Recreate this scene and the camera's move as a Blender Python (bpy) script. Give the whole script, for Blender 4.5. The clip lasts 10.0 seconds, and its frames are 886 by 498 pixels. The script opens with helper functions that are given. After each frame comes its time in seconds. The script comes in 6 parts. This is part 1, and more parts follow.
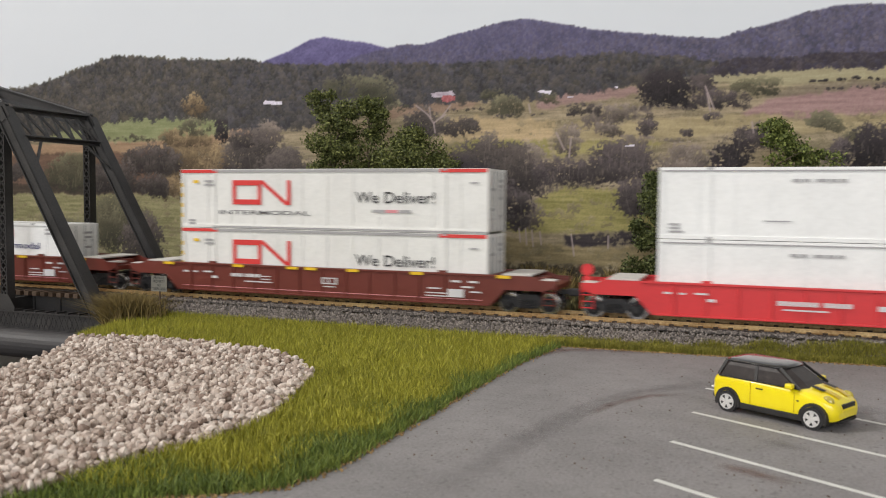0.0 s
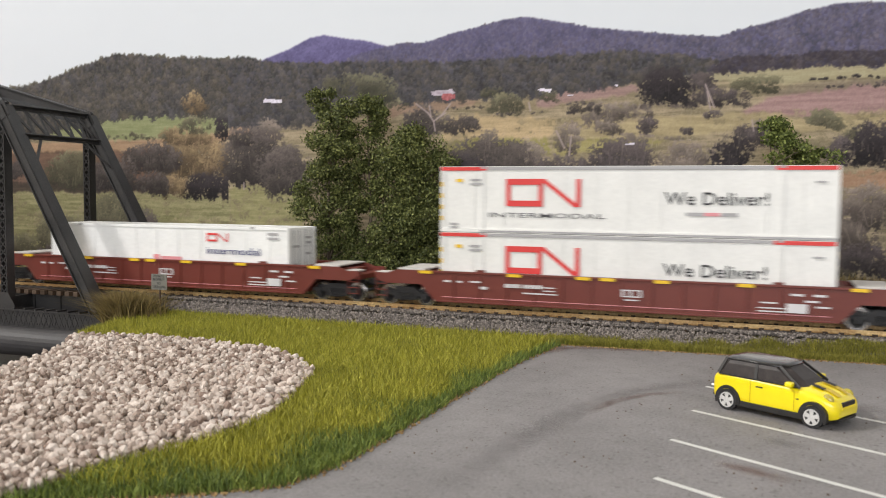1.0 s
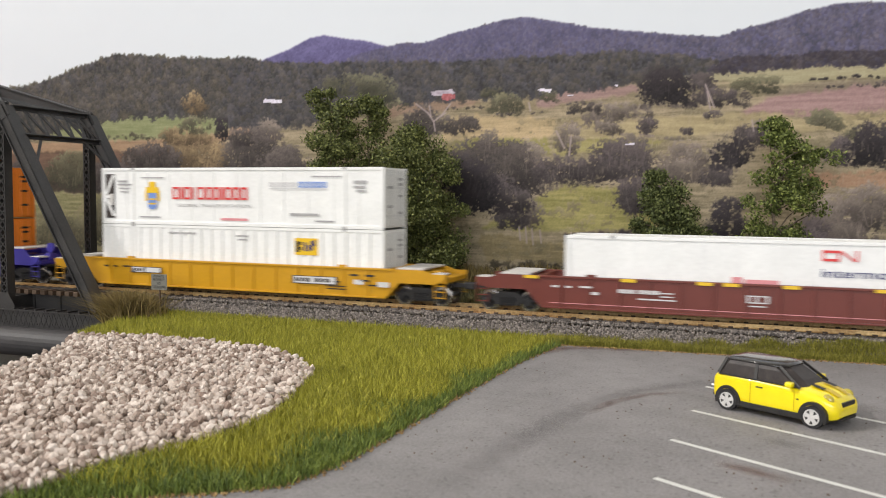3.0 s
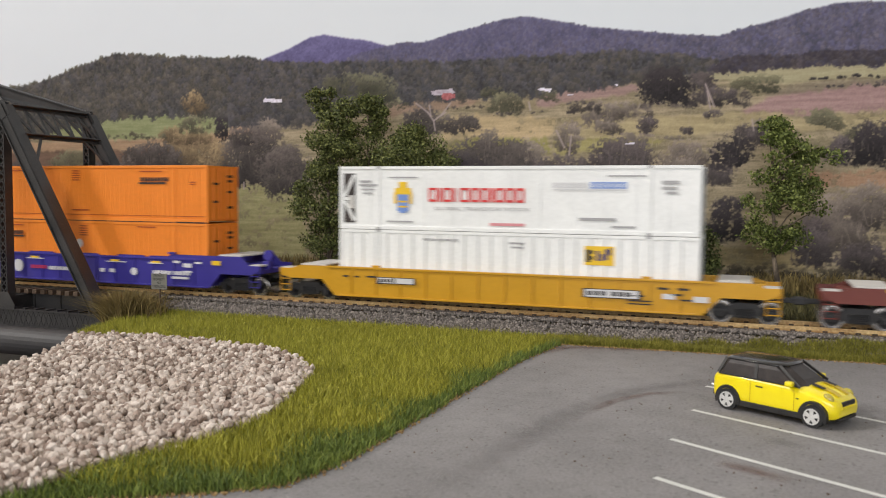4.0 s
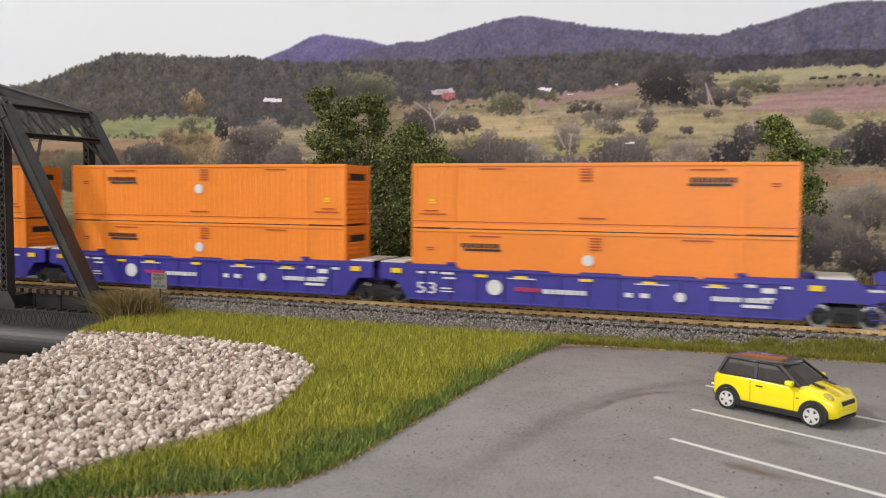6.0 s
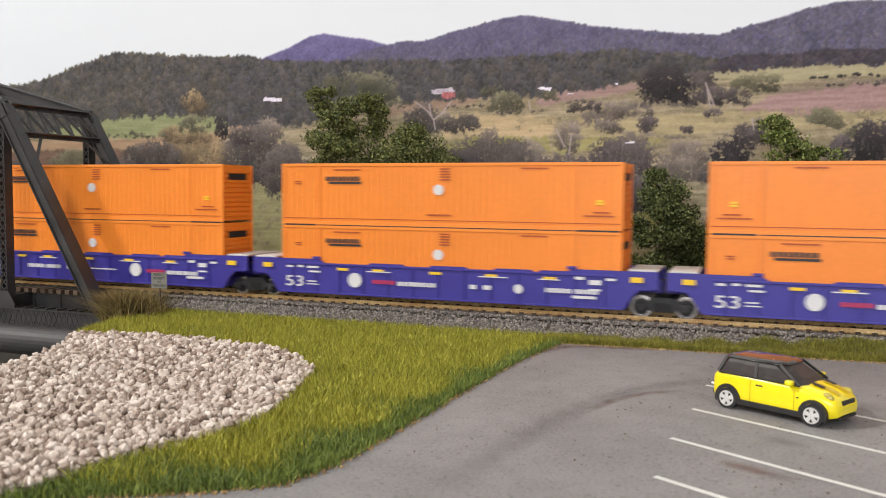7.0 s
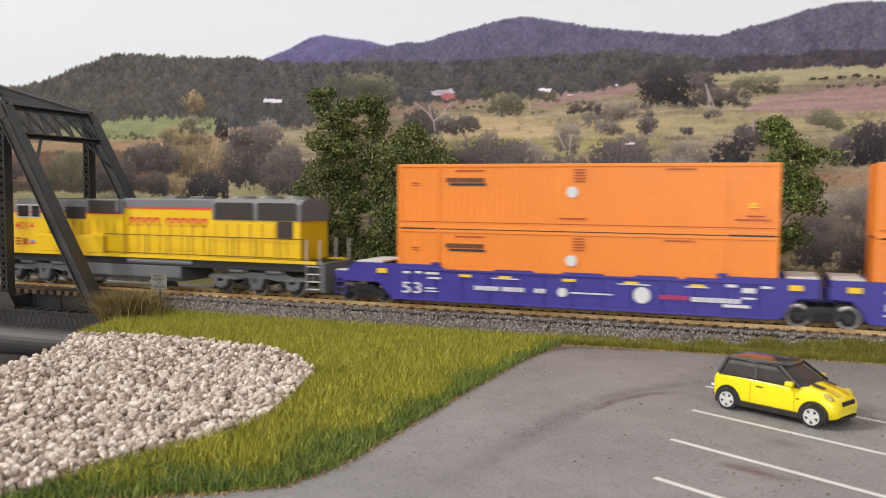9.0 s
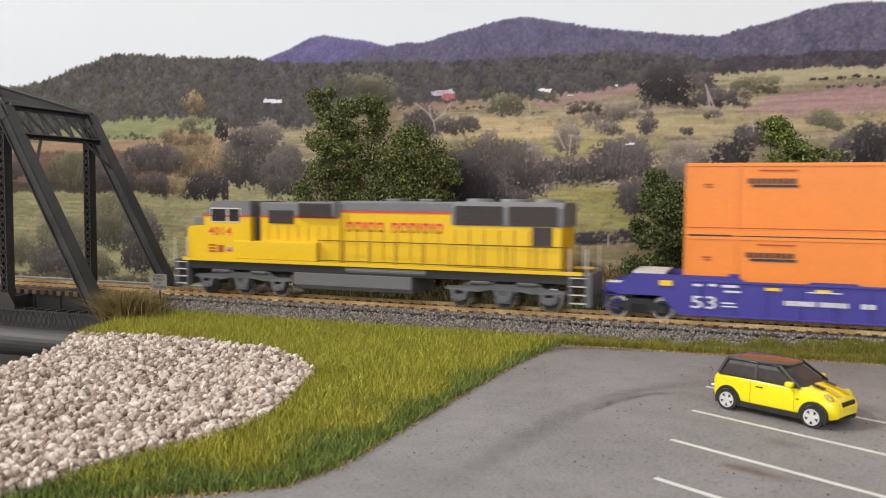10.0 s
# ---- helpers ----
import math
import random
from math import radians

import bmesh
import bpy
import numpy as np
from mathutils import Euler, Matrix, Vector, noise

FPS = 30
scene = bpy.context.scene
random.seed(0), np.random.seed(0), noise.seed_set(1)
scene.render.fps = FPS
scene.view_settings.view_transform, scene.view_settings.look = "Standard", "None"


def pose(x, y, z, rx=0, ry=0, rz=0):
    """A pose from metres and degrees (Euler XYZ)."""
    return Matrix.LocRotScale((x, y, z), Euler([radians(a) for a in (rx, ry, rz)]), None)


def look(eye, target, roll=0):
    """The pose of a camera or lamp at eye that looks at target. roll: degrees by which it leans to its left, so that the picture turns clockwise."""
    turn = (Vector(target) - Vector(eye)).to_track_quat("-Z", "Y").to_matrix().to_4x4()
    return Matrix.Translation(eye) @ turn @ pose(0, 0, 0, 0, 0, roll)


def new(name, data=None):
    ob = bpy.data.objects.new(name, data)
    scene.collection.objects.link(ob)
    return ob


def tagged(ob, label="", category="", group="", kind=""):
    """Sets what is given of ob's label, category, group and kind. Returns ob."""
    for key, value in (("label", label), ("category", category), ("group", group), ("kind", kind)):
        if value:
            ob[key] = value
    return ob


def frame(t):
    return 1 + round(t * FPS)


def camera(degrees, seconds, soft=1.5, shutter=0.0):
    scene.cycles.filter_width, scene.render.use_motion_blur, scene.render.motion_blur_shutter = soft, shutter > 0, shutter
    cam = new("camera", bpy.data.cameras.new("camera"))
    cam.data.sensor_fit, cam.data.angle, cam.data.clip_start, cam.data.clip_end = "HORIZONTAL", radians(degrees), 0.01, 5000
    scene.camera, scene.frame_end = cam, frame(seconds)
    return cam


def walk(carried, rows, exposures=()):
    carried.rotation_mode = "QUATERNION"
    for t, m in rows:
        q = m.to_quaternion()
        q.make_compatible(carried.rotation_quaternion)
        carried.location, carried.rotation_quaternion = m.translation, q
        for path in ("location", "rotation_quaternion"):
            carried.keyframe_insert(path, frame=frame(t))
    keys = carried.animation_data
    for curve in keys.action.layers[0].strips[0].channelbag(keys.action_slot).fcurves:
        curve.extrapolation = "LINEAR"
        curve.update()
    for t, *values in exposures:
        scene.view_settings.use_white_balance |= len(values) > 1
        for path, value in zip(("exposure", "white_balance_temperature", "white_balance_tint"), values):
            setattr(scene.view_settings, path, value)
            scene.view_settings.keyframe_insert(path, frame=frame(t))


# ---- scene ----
# A model railway in 1:87. Plans are written in prototype metres and laid out at S.
S = 1 / 87.0
F = radians(1.0)


def P(x, y, z, rx=0, ry=0, rz=0):
    return pose(x * S, y * S, z * S, rx, ry, rz)


cam = camera(55.6, 10.0, soft=1.0, shutter=0.55)
cam.data.dof.use_dof, cam.data.dof.focus_distance, cam.data.dof.aperture_fstop = True, 0.41, 36.0
EYE = (0.0, -36.43, 5.04)


def view(tilt):
    return P(*EYE, 86.34 + tilt, 0, 20.33) @ pose(0, 0, 0, 0, 0, 0.49)


walk(cam, [(t, view(a)) for t, a in (
    (0, 0.116), (0.5, 0.055), (1, 0.0), (2.5, 0.01), (4, -0.03), (4.5, -0.058), (5.5, -0.058), (7, -0.1), (7.5, -0.115),
    (8, -0.03), (9, -0.02), (10, 0.0))],
     exposures=[(0, -0.26), (1, -0.04), (2.5, 0.03), (4, -0.22), (4.5, -0.34), (5, -0.32), (5.5, -0.17), (7, 0.1), (7.5, 0.14), (8.5, 0.07), (10, 0.05)])

# ---- light: a room with a ceiling lamp and an added front fill ----
world = bpy.data.worlds.new("room_air")
scene.world = world
world.use_nodes = True
world.node_tree.nodes["Background"].inputs[0].default_value = (0.9, 0.95, 1.0, 1)
world.node_tree.nodes["Background"].inputs[1].default_value = 0.02


def area_lamp(name, eye, target, size_x, size_y, watts, colour):
    data = bpy.data.lights.new(name, "AREA")
    data.shape, data.size, data.size_y, data.energy, data.color = "RECTANGLE", size_x, size_y, watts, colour
    ob = new(name, data)
    ob.matrix_world = look(eye, target)
    return ob


area_lamp("ceiling_lamp", (-2.5, -1.2, 2.07), (-0.1, 0.0, 0.0), 0.24, 0.24, 78, (1.0, 0.962, 0.925))
# soft fill behind the camera, added to brighten the backdrop; no window there
area_lamp("window_light", (0.25, -2.3, 0.75), (-0.1, 0.15, 0.15), 1.6, 1.0, 31, (0.925, 0.96, 1.0))


# ---- materials ----
def lin(r, g, b):
    return tuple((c / 255 / 12.92 if c <= 10 else ((c / 255 + 0.055) / 1.055) ** 2.4) for c in (r, g, b)) + (1,)


def material(name, a, b=None, rough=0.6, metal=0.0, size=0.5, fine=0.06, bump=0.0, island=False, c=None, coat=0.0, spec=0.5,
             stretch=(1, 1, 1), contrast=0.5, world_space=False, share_of=0.55, tight=1.0):
    """Two or three colours mixed by noise at two sizes (prototype metres), or at random from piece to piece."""
    m = bpy.data.materials.new(name)
    m.use_nodes = True
    nt = m.node_tree
    bs = nt.nodes["Principled BSDF"]
    b = b or tuple(v * 0.82 for v in a[:3]) + (1,)
    tc = nt.nodes.new("ShaderNodeTexCoord")
    mp = nt.nodes.new("ShaderNodeMapping")
    mp.inputs["Scale"].default_value = stretch
    if world_space:
        geo0 = nt.nodes.new("ShaderNodeNewGeometry")
        nt.links.new(geo0.outputs["Position"], mp.inputs["Vector"])
    else:
        nt.links.new(tc.outputs["Object"], mp.inputs["Vector"])
    n1 = nt.nodes.new("ShaderNodeTexNoise")
    n1.inputs["Scale"].default_value = 1 / (size * S)
    n1.inputs["Detail"].default_value = 4
    n2 = nt.nodes.new("ShaderNodeTexNoise")
    n2.inputs["Scale"].default_value = 1 / (fine * S)
    n2.inputs["Detail"].default_value = 3
    for n in (n1, n2):
        nt.links.new(mp.outputs[0], n.inputs["Vector"])
    mix = nt.nodes.new("ShaderNodeMath")
    mix.operation = "MULTIPLY_ADD"
    mix.inputs[1].default_value = 0.5
    nt.links.new(n2.outputs["Fac"], mix.inputs[0])
    half = nt.nodes.new("ShaderNodeMath")
    half.operation = "MULTIPLY"
    half.inputs[1].default_value = 0.5
    nt.links.new(n1.outputs["Fac"], half.inputs[0])
    nt.links.new(half.outputs[0], mix.inputs[2])
    ramp = nt.nodes.new("ShaderNodeValToRGB")
    lo, hi = 0.5 - contrast * 0.35, 0.5 + contrast * 0.35
    if island:
        geo = nt.nodes.new("ShaderNodeNewGeometry")
        info = nt.nodes.new("ShaderNodeObjectInfo")
        add = nt.nodes.new("ShaderNodeMath")
        add.operation = "ADD"
        nt.links.new(geo.outputs["Random Per Island"], add.inputs[0])
        nt.links.new(info.outputs["Random"], add.inputs[1])
        fr = nt.nodes.new("ShaderNodeMath")
        fr.operation = "FRACT"
        nt.links.new(add.outputs[0], fr.inputs[0])
        av = nt.nodes.new("ShaderNodeMath")
        av.operation = "MULTIPLY_ADD"
        av.inputs[1].default_value = share_of
        nt.links.new(fr.outputs[0], av.inputs[0])
        h2 = nt.nodes.new("ShaderNodeMath")
        h2.operation = "MULTIPLY"
        h2.inputs[1].default_value = 1 - share_of
        nt.links.new(mix.outputs[0], h2.inputs[0])
        nt.links.new(h2.outputs[0], av.inputs[2])
        nt.links.new(av.outputs[0], ramp.inputs[0])
        lo, hi = 0.5 - (0.2 + 0.3 * share_of) * tight, 0.5 + (0.2 + 0.3 * share_of) * tight
    else:
        nt.links.new(mix.outputs[0], ramp.inputs[0])
    e = ramp.color_ramp.elements
    e[0].position, e[0].color, e[1].position, e[1].color = lo, b, hi, a
    if c:
        k = e.new((lo + hi) / 2)
        k.color = c
    nt.links.new(ramp.outputs[0], bs.inputs["Base Color"])
    bs.inputs["Metallic"].default_value = metal
    bs.inputs["Coat Weight"].default_value = coat
    bs.inputs["Specular IOR Level"].default_value = spec
    rr = nt.nodes.new("ShaderNodeMapRange")
    rr.inputs["To Min"].default_value, rr.inputs["To Max"].default_value = max(rough - 0.1, 0.02), min(rough + 0.1, 1)
    nt.links.new(n1.outputs["Fac"], rr.inputs["Value"])
    nt.links.new(rr.outputs[0], bs.inputs["Roughness"])
    if bump:
        bp = nt.nodes.new("ShaderNodeBump")
        bp.inputs["Strength"].default_value = min(bump, 1.0)
        bp.inputs["Distance"].default_value = fine * S * 0.5
        nt.links.new(n2.outputs["Fac"], bp.inputs["Height"])
        nt.links.new(bp.outputs[0], bs.inputs["Normal"])
    return m


# ---- building helpers ----
def add_box(bm, x0, x1, y0, y1, z0, z1, bevel=0.0):
    r = bmesh.ops.create_cube(bm, size=1.0, matrix=Matrix.Translation(((x0 + x1) / 2, (y0 + y1) / 2, (z0 + z1) / 2))
                              @ Matrix.Diagonal((x1 - x0, y1 - y0, z1 - z0, 1)))
    if bevel:
        vs = set(r["verts"])
        es = [e for e in bm.edges if e.verts[0] in vs and e.verts[1] in vs]
        bmesh.ops.bevel(bm, geom=es, offset=bevel, segments=2, profile=0.6, affect="EDGES")


def add_beam(bm, a, b, w, h, up=(0, 1, 0)):
    """A box from a to b; h wide across `up`, w along the third way."""
    a, b, up = Vector(a), Vector(b), Vector(up)
    d = (b - a)
    zax = d.normalized()
    yax = (up - up.dot(zax) * zax).normalized()
    xax = yax.cross(zax)
    m = Matrix((xax, yax, zax)).transposed().to_4x4()
    bmesh.ops.create_cube(bm, size=1.0, matrix=Matrix.Translation((a + b) / 2) @ m @ Matrix.Diagonal((w, h, d.length, 1)))


def add_rod(bm, a, b, r, seg=8, r2=None):
    a, b = Vector(a), Vector(b)
    d = b - a
    q = d.to_track_quat("Z", "Y").to_matrix().to_4x4()
    bmesh.ops.create_cone(bm, cap_ends=True, segments=seg, radius1=r, radius2=r if r2 is None else r2, depth=d.length,
                          matrix=Matrix.Translation((a + b) / 2) @ q)


def add_prism(bm, outline, y0, y1):
    """An outline in x and z, drawn out from y0 to y1."""
    front = [bm.verts.new((x, y0, z)) for x, z in outline]
    back = [bm.verts.new((x, y1, z)) for x, z in outline]
    bm.faces.new(front)
    bm.faces.new(list(reversed(back)))
    n = len(outline)
    for i in range(n):
        bm.faces.new((front[(i + 1) % n], front[i], back[i], back[(i + 1) % n]))


def to_mesh(name, bm, mat, smooth=False):
    for v in bm.verts:
        v.co *= S
    bmesh.ops.recalc_face_normals(bm, faces=bm.faces)
    me = bpy.data.meshes.new(name)
    bm.to_mesh(me)
    bm.free()
    if mat:
        me.materials.append(mat)
    if smooth:
        for p in me.polygons:
            p.use_smooth = True
    return me


def raw_mesh(name, verts, faces, mat):
    me = bpy.data.meshes.new(name)
    me.from_pydata((np.asarray(verts) * S).tolist(), [], faces if isinstance(faces, list) else faces.tolist())
    me.materials.append(mat)
    return me


def part(name, bm, mat, parent=None, label="", at=None, smooth=False):
    ob = new(name, to_mesh(name, bm, mat, smooth))
    ob.parent = parent
    if at is not None:
        ob.matrix_basis = at
    return tagged(ob, label)


def share(name, me, parent, at, label=""):
    ob = new(name, me)
    ob.parent = parent
    ob.matrix_basis = at
    return tagged(ob, label)


def thing(name, at, label, category, group="", kind=""):
    ob = new(name)
    ob.empty_display_size = 0.01
    ob.matrix_basis = at
    return tagged(ob, label, category, group, kind)


def letters(name, words, x, z, height, mat, parent, y=0.0, width=None, spin=0.0, label=""):
    """Flat lettering on a side that faces -y; x is its left end, z its foot."""
    cu = bpy.data.curves.new(name, "FONT")
    cu.body = words
    cu.size = 1.0
    cu.offset = 0.007
    ob = bpy.data.objects.new(name, cu)
    scene.collection.objects.link(ob)
    me = bpy.data.meshes.new_from_object(ob.evaluated_get(bpy.context.evaluated_depsgraph_get()))
    bpy.data.objects.remove(ob)
    co = np.array([v.co for v in me.vertices])
    lo, hi = co.min(0), co.max(0)
    k = height / (hi[1] - lo[1])
    kx = width / (hi[0] - lo[0]) if width else k
    for v in me.vertices:
        v.co = Vector(((v.co.x - lo[0]) * kx, 0, (v.co.y - lo[1]) * k)) * S
    me.materials.append(mat)
    ob = new(name, me)
    ob.parent = parent
    ob.matrix_basis = P(x, y, z, 0, spin, 0)
    return tagged(ob, label)


SINGLE_PRINTS = ("small_print", "white_print", "yellow_mark", "red_stripe", "door_gap", "white_panel", "stripe", "yellow_label", "conspicuity_mark", "pink_print", "reefer_vent", "black_border")


def bars(name, rects, mat, parent, y, label=""):
    """Flat printed bars on a side that faces -y, as (x, z, width, height)."""
    if name in SINGLE_PRINTS and len(rects) > 1:
        for q in rects[1:]:
            bars(name, [q], mat, parent, y, label)
        rects = rects[:1]
    v, f = [], []
    for x, z, w, h in rects:
        i = len(v)
        v += [(x, y, z), (x + w, y, z), (x + w, y, z + h), (x, y, z + h)]
        f.append((i, i + 1, i + 2, i + 3))
    ob = new(name, raw_mesh(name, v, f, mat))
    ob.parent = parent
    return tagged(ob, label)


def inside(poly, x, y):
    n, hit = len(poly), False
    for i in range(n):
        (x0, y0), (x1, y1) = poly[i], poly[i - 1]
        if (y0 > y) != (y1 > y) and x < (x1 - x0) * (y - y0) / (y1 - y0) + x0:
            hit = not hit
    return hit


M_STEEL = material("bridge_paint", lin(60, 58, 58), lin(38, 37, 38), rough=0.5, size=1.2, fine=0.1, bump=0.2)
M_RAIL = material("rail_steel", lin(236, 206, 152), lin(168, 120, 72), rough=0.35, metal=0.5, size=1.5, fine=0.1)
M_TIE = material("tie_plastic", lin(98, 78, 60), lin(66, 52, 42), rough=0.8, size=0.6, fine=0.05, bump=0.3)
M_BALLAST = material("ballast_stone", lin(166, 156, 148), lin(62, 58, 56), c=lin(114, 106, 101), rough=0.85, island=True, size=0.3, fine=0.03, bump=0.3)
M_STONE = material("white_stone", lin(226, 215, 206), lin(112, 88, 74), c=lin(186, 170, 159), rough=0.75, island=True, size=0.4, fine=0.04, bump=0.4)
M_EARTH = material("earth", lin(98, 86, 50), lin(62, 56, 34), rough=0.95, size=1.2, fine=0.08, bump=0.5)
M_GRIT = material("tan_grit", lin(196, 166, 116), lin(92, 74, 50), c=lin(150, 122, 80), rough=0.9, island=True, size=0.3, fine=0.05)
M_LINE = material("line_paint", lin(220, 220, 216), lin(196, 196, 194), rough=0.7, size=0.4, fine=0.04)
M_MEADOW = material("meadow_grass", lin(202, 194, 78), lin(90, 92, 26), c=lin(150, 148, 40), rough=0.7, island=True, size=2.0, fine=0.3)
M_VERGE = material("verge_grass", lin(186, 176, 80), lin(74, 74, 28), c=lin(132, 128, 46), rough=0.7, island=True, size=1.2, fine=0.3)
M_BACKGRASS = material("back_grass", lin(118, 108, 62), lin(44, 44, 26), c=lin(76, 73, 40), rough=0.8, island=True, size=1.5, fine=0.3)
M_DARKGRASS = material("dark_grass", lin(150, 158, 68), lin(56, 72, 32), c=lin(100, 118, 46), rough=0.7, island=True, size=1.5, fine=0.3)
M_DRYGRASS = material("dry_weeds", lin(156, 136, 82), lin(78, 64, 38), c=lin(116, 100, 58), rough=0.8, island=True, size=1.0, fine=0.2)
M_WATER = material("river_resin", lin(60, 48, 40), lin(44, 36, 32), rough=0.2, size=3.0, fine=0.5)
M_ROOM = material("room_paint", lin(232, 230, 224), lin(224, 222, 216), rough=0.8, size=40, fine=4)
M_FLOORBOARD = material("room_floor_paint", lin(120, 100, 84), lin(100, 84, 70), rough=0.5, size=30, fine=3)
# ---- the layout's ground ----
LOT = [(-7.3, -3.0), (-7.9, -7.0), (-8.2, -12.0), (-8.4, -17.0), (-8.55, -20.0), (-9.0, -21.6), (-10.2, -22.6), (-13.0, -24.2), (-13.0, -40.0), (30.0, -40.0), (30.0, -0.9), (4.8, -2.3)]
GRAVEL = [(-26.0, -9.9), (-23.1, -9.0), (-20.5, -8.7), (-17.6, -8.8), (-15.2, -10.2), (-13.6, -12.0), (-12.8, -14.4), (-12.0, -17.4), (-12.4, -19.8), (-13.2, -22.0), (-13.4, -24.0), (-15.0, -27.0), (-22.0, -27.0), (-22.0, -17.0)]


def bank(y):
    """Where the river bank breaks off, in x."""
    return max(-26.4 - 0.54 * (min(y, -3) + 8.8) + 0.35 * math.sin(y * 0.9), -30.2)


def height(x, y):
    z = -1.06
    if y > 3:
        z += 0.9 * min((y - 3) / 9, 1)
    road = max(abs(y) - 1.5, 0)
    if x > -30.6:
        z = max(z, -0.42 - road * 1.1)
    d = bank(y) - x
    if abs(y) < 2.4:
        d = -30.4 - x
    if d > 0:
        z = max(z - d * (1.0 if abs(y) > 2.4 else 6.0), -6.9)
    return z


def build_ground():
    xs = np.concatenate([np.linspace(-150, -45, 12), np.linspace(-44, -8, 110), np.linspace(-7, 70, 60)])
    ys = np.concatenate([np.linspace(-60, -30, 8), np.linspace(-29, 14, 110)])
    v = [(x, y, height(x, y) + 0.06 * noise.noise((x * 0.8, y * 0.8, 0))) for y in ys for x in xs]
    n = len(xs)
    f = [(j * n + i, j * n + i + 1, (j + 1) * n + i + 1, (j + 1) * n + i) for j in range(len(ys) - 1) for i in range(n - 1)]
    ob = new("ground", raw_mesh("ground", v, f, M_EARTH))
    tagged(ob, "olive earth of the layout with a bank falling to the river", "ground", kind="structure")
    bm = bmesh.new()
    add_box(bm, -150, -18, -60, 14, -6.6, -6.5)
    tagged(part("water", bm, M_WATER), "dark brown still river below the bridge", "water", kind="structure")


def worn(name, colour, strength):
    """A stain that thins out towards its rim and is broken up by the grain of the surface."""
    m = bpy.data.materials.new(name)
    m.use_nodes = True
    nt = m.node_tree
    bs, out = nt.nodes["Principled BSDF"], nt.nodes["Material Output"]
    bs.inputs["Base Color"].default_value = colour
    bs.inputs["Roughness"].default_value = 0.75
    at = nt.nodes.new("ShaderNodeAttribute")
    at.attribute_name = "wear"
    geo = nt.nodes.new("ShaderNodeNewGeometry")
    n = nt.nodes.new("ShaderNodeTexNoise")
    n.inputs["Scale"].default_value = 1 / (0.5 * S)
    n.inputs["Detail"].default_value = 6
    nt.links.new(geo.outputs["Position"], n.inputs["Vector"])
    mr = nt.nodes.new("ShaderNodeMapRange")
    mr.inputs["From Min"].default_value, mr.inputs["From Max"].default_value = 0.35, 0.65
    mr.inputs["To Min"].default_value, mr.inputs["To Max"].default_value = 0.4 * strength, strength
    nt.links.new(n.outputs["Fac"], mr.inputs["Value"])
    mul = nt.nodes.new("ShaderNodeMath")
    mul.operation = "MULTIPLY"
    nt.links.new(mr.outputs[0], mul.inputs[0])
    nt.links.new(at.outputs["Fac"], mul.inputs[1])
    clear, mix = nt.nodes.new("ShaderNodeBsdfTransparent"), nt.nodes.new("ShaderNodeMixShader")
    nt.links.new(mul.outputs[0], mix.inputs[0])
    nt.links.new(clear.outputs[0], mix.inputs[1])
    nt.links.new(bs.outputs[0], mix.inputs[2])
    nt.links.new(mix.outputs[0], out.inputs[0])
    return m


def asphalt():
    """Grey paint on a rough board: broad cloudy patches, mottling and pale and dark specks."""
    m = bpy.data.materials.new("painted_asphalt")
    m.use_nodes = True
    nt = m.node_tree
    bs = nt.nodes["Principled BSDF"]
    geo = nt.nodes.new("ShaderNodeNewGeometry")

    def grain(size, detail, lo, hi, dark, light):
        n = nt.nodes.new("ShaderNodeTexNoise")
        n.inputs["Scale"].default_value, n.inputs["Detail"].default_value = 1 / (size * S), detail
        nt.links.new(geo.outputs["Position"], n.inputs["Vector"])
        mr = nt.nodes.new("ShaderNodeMapRange")
        for key, v in (("From Min", lo), ("From Max", hi), ("To Min", dark), ("To Max", light)):
            mr.inputs[key].default_value = v
        nt.links.new(n.outputs["Fac"], mr.inputs["Value"])
        return mr.outputs[0], n.outputs["Fac"]

    total = None
    for size, detail, lo, hi, dark, light in ((3.5, 3, 0.35, 0.65, 0.9, 1.06), (0.7, 4, 0.35, 0.65, 0.94, 1.05), (0.09, 2, 0.3, 0.7, 0.86, 1.12), (0.13, 1, 0.28, 0.36, 0.7, 1.0)):
        k, fac = grain(size, detail, lo, hi, dark, light)
        if total is None:
            total = k
        else:
            mul = nt.nodes.new("ShaderNodeMath")
            mul.operation = "MULTIPLY"
            nt.links.new(total, mul.inputs[0])
            nt.links.new(k, mul.inputs[1])
            total = mul.outputs[0]
        if size == 0.09:
            bp = nt.nodes.new("ShaderNodeBump")
            bp.inputs["Strength"].default_value, bp.inputs["Distance"].default_value = 0.6, 0.04 * S
            nt.links.new(fac, bp.inputs["Height"])
            nt.links.new(bp.outputs[0], bs.inputs["Normal"])
    hue = nt.nodes.new("ShaderNodeVectorMath")
    hue.operation = "SCALE"
    hue.inputs[0].default_value = lin(129, 126, 127)[:3]
    nt.links.new(total, hue.inputs["Scale"])
    nt.links.new(hue.outputs[0], bs.inputs["Base Color"])
    bs.inputs["Roughness"].default_value = 0.75
    return m


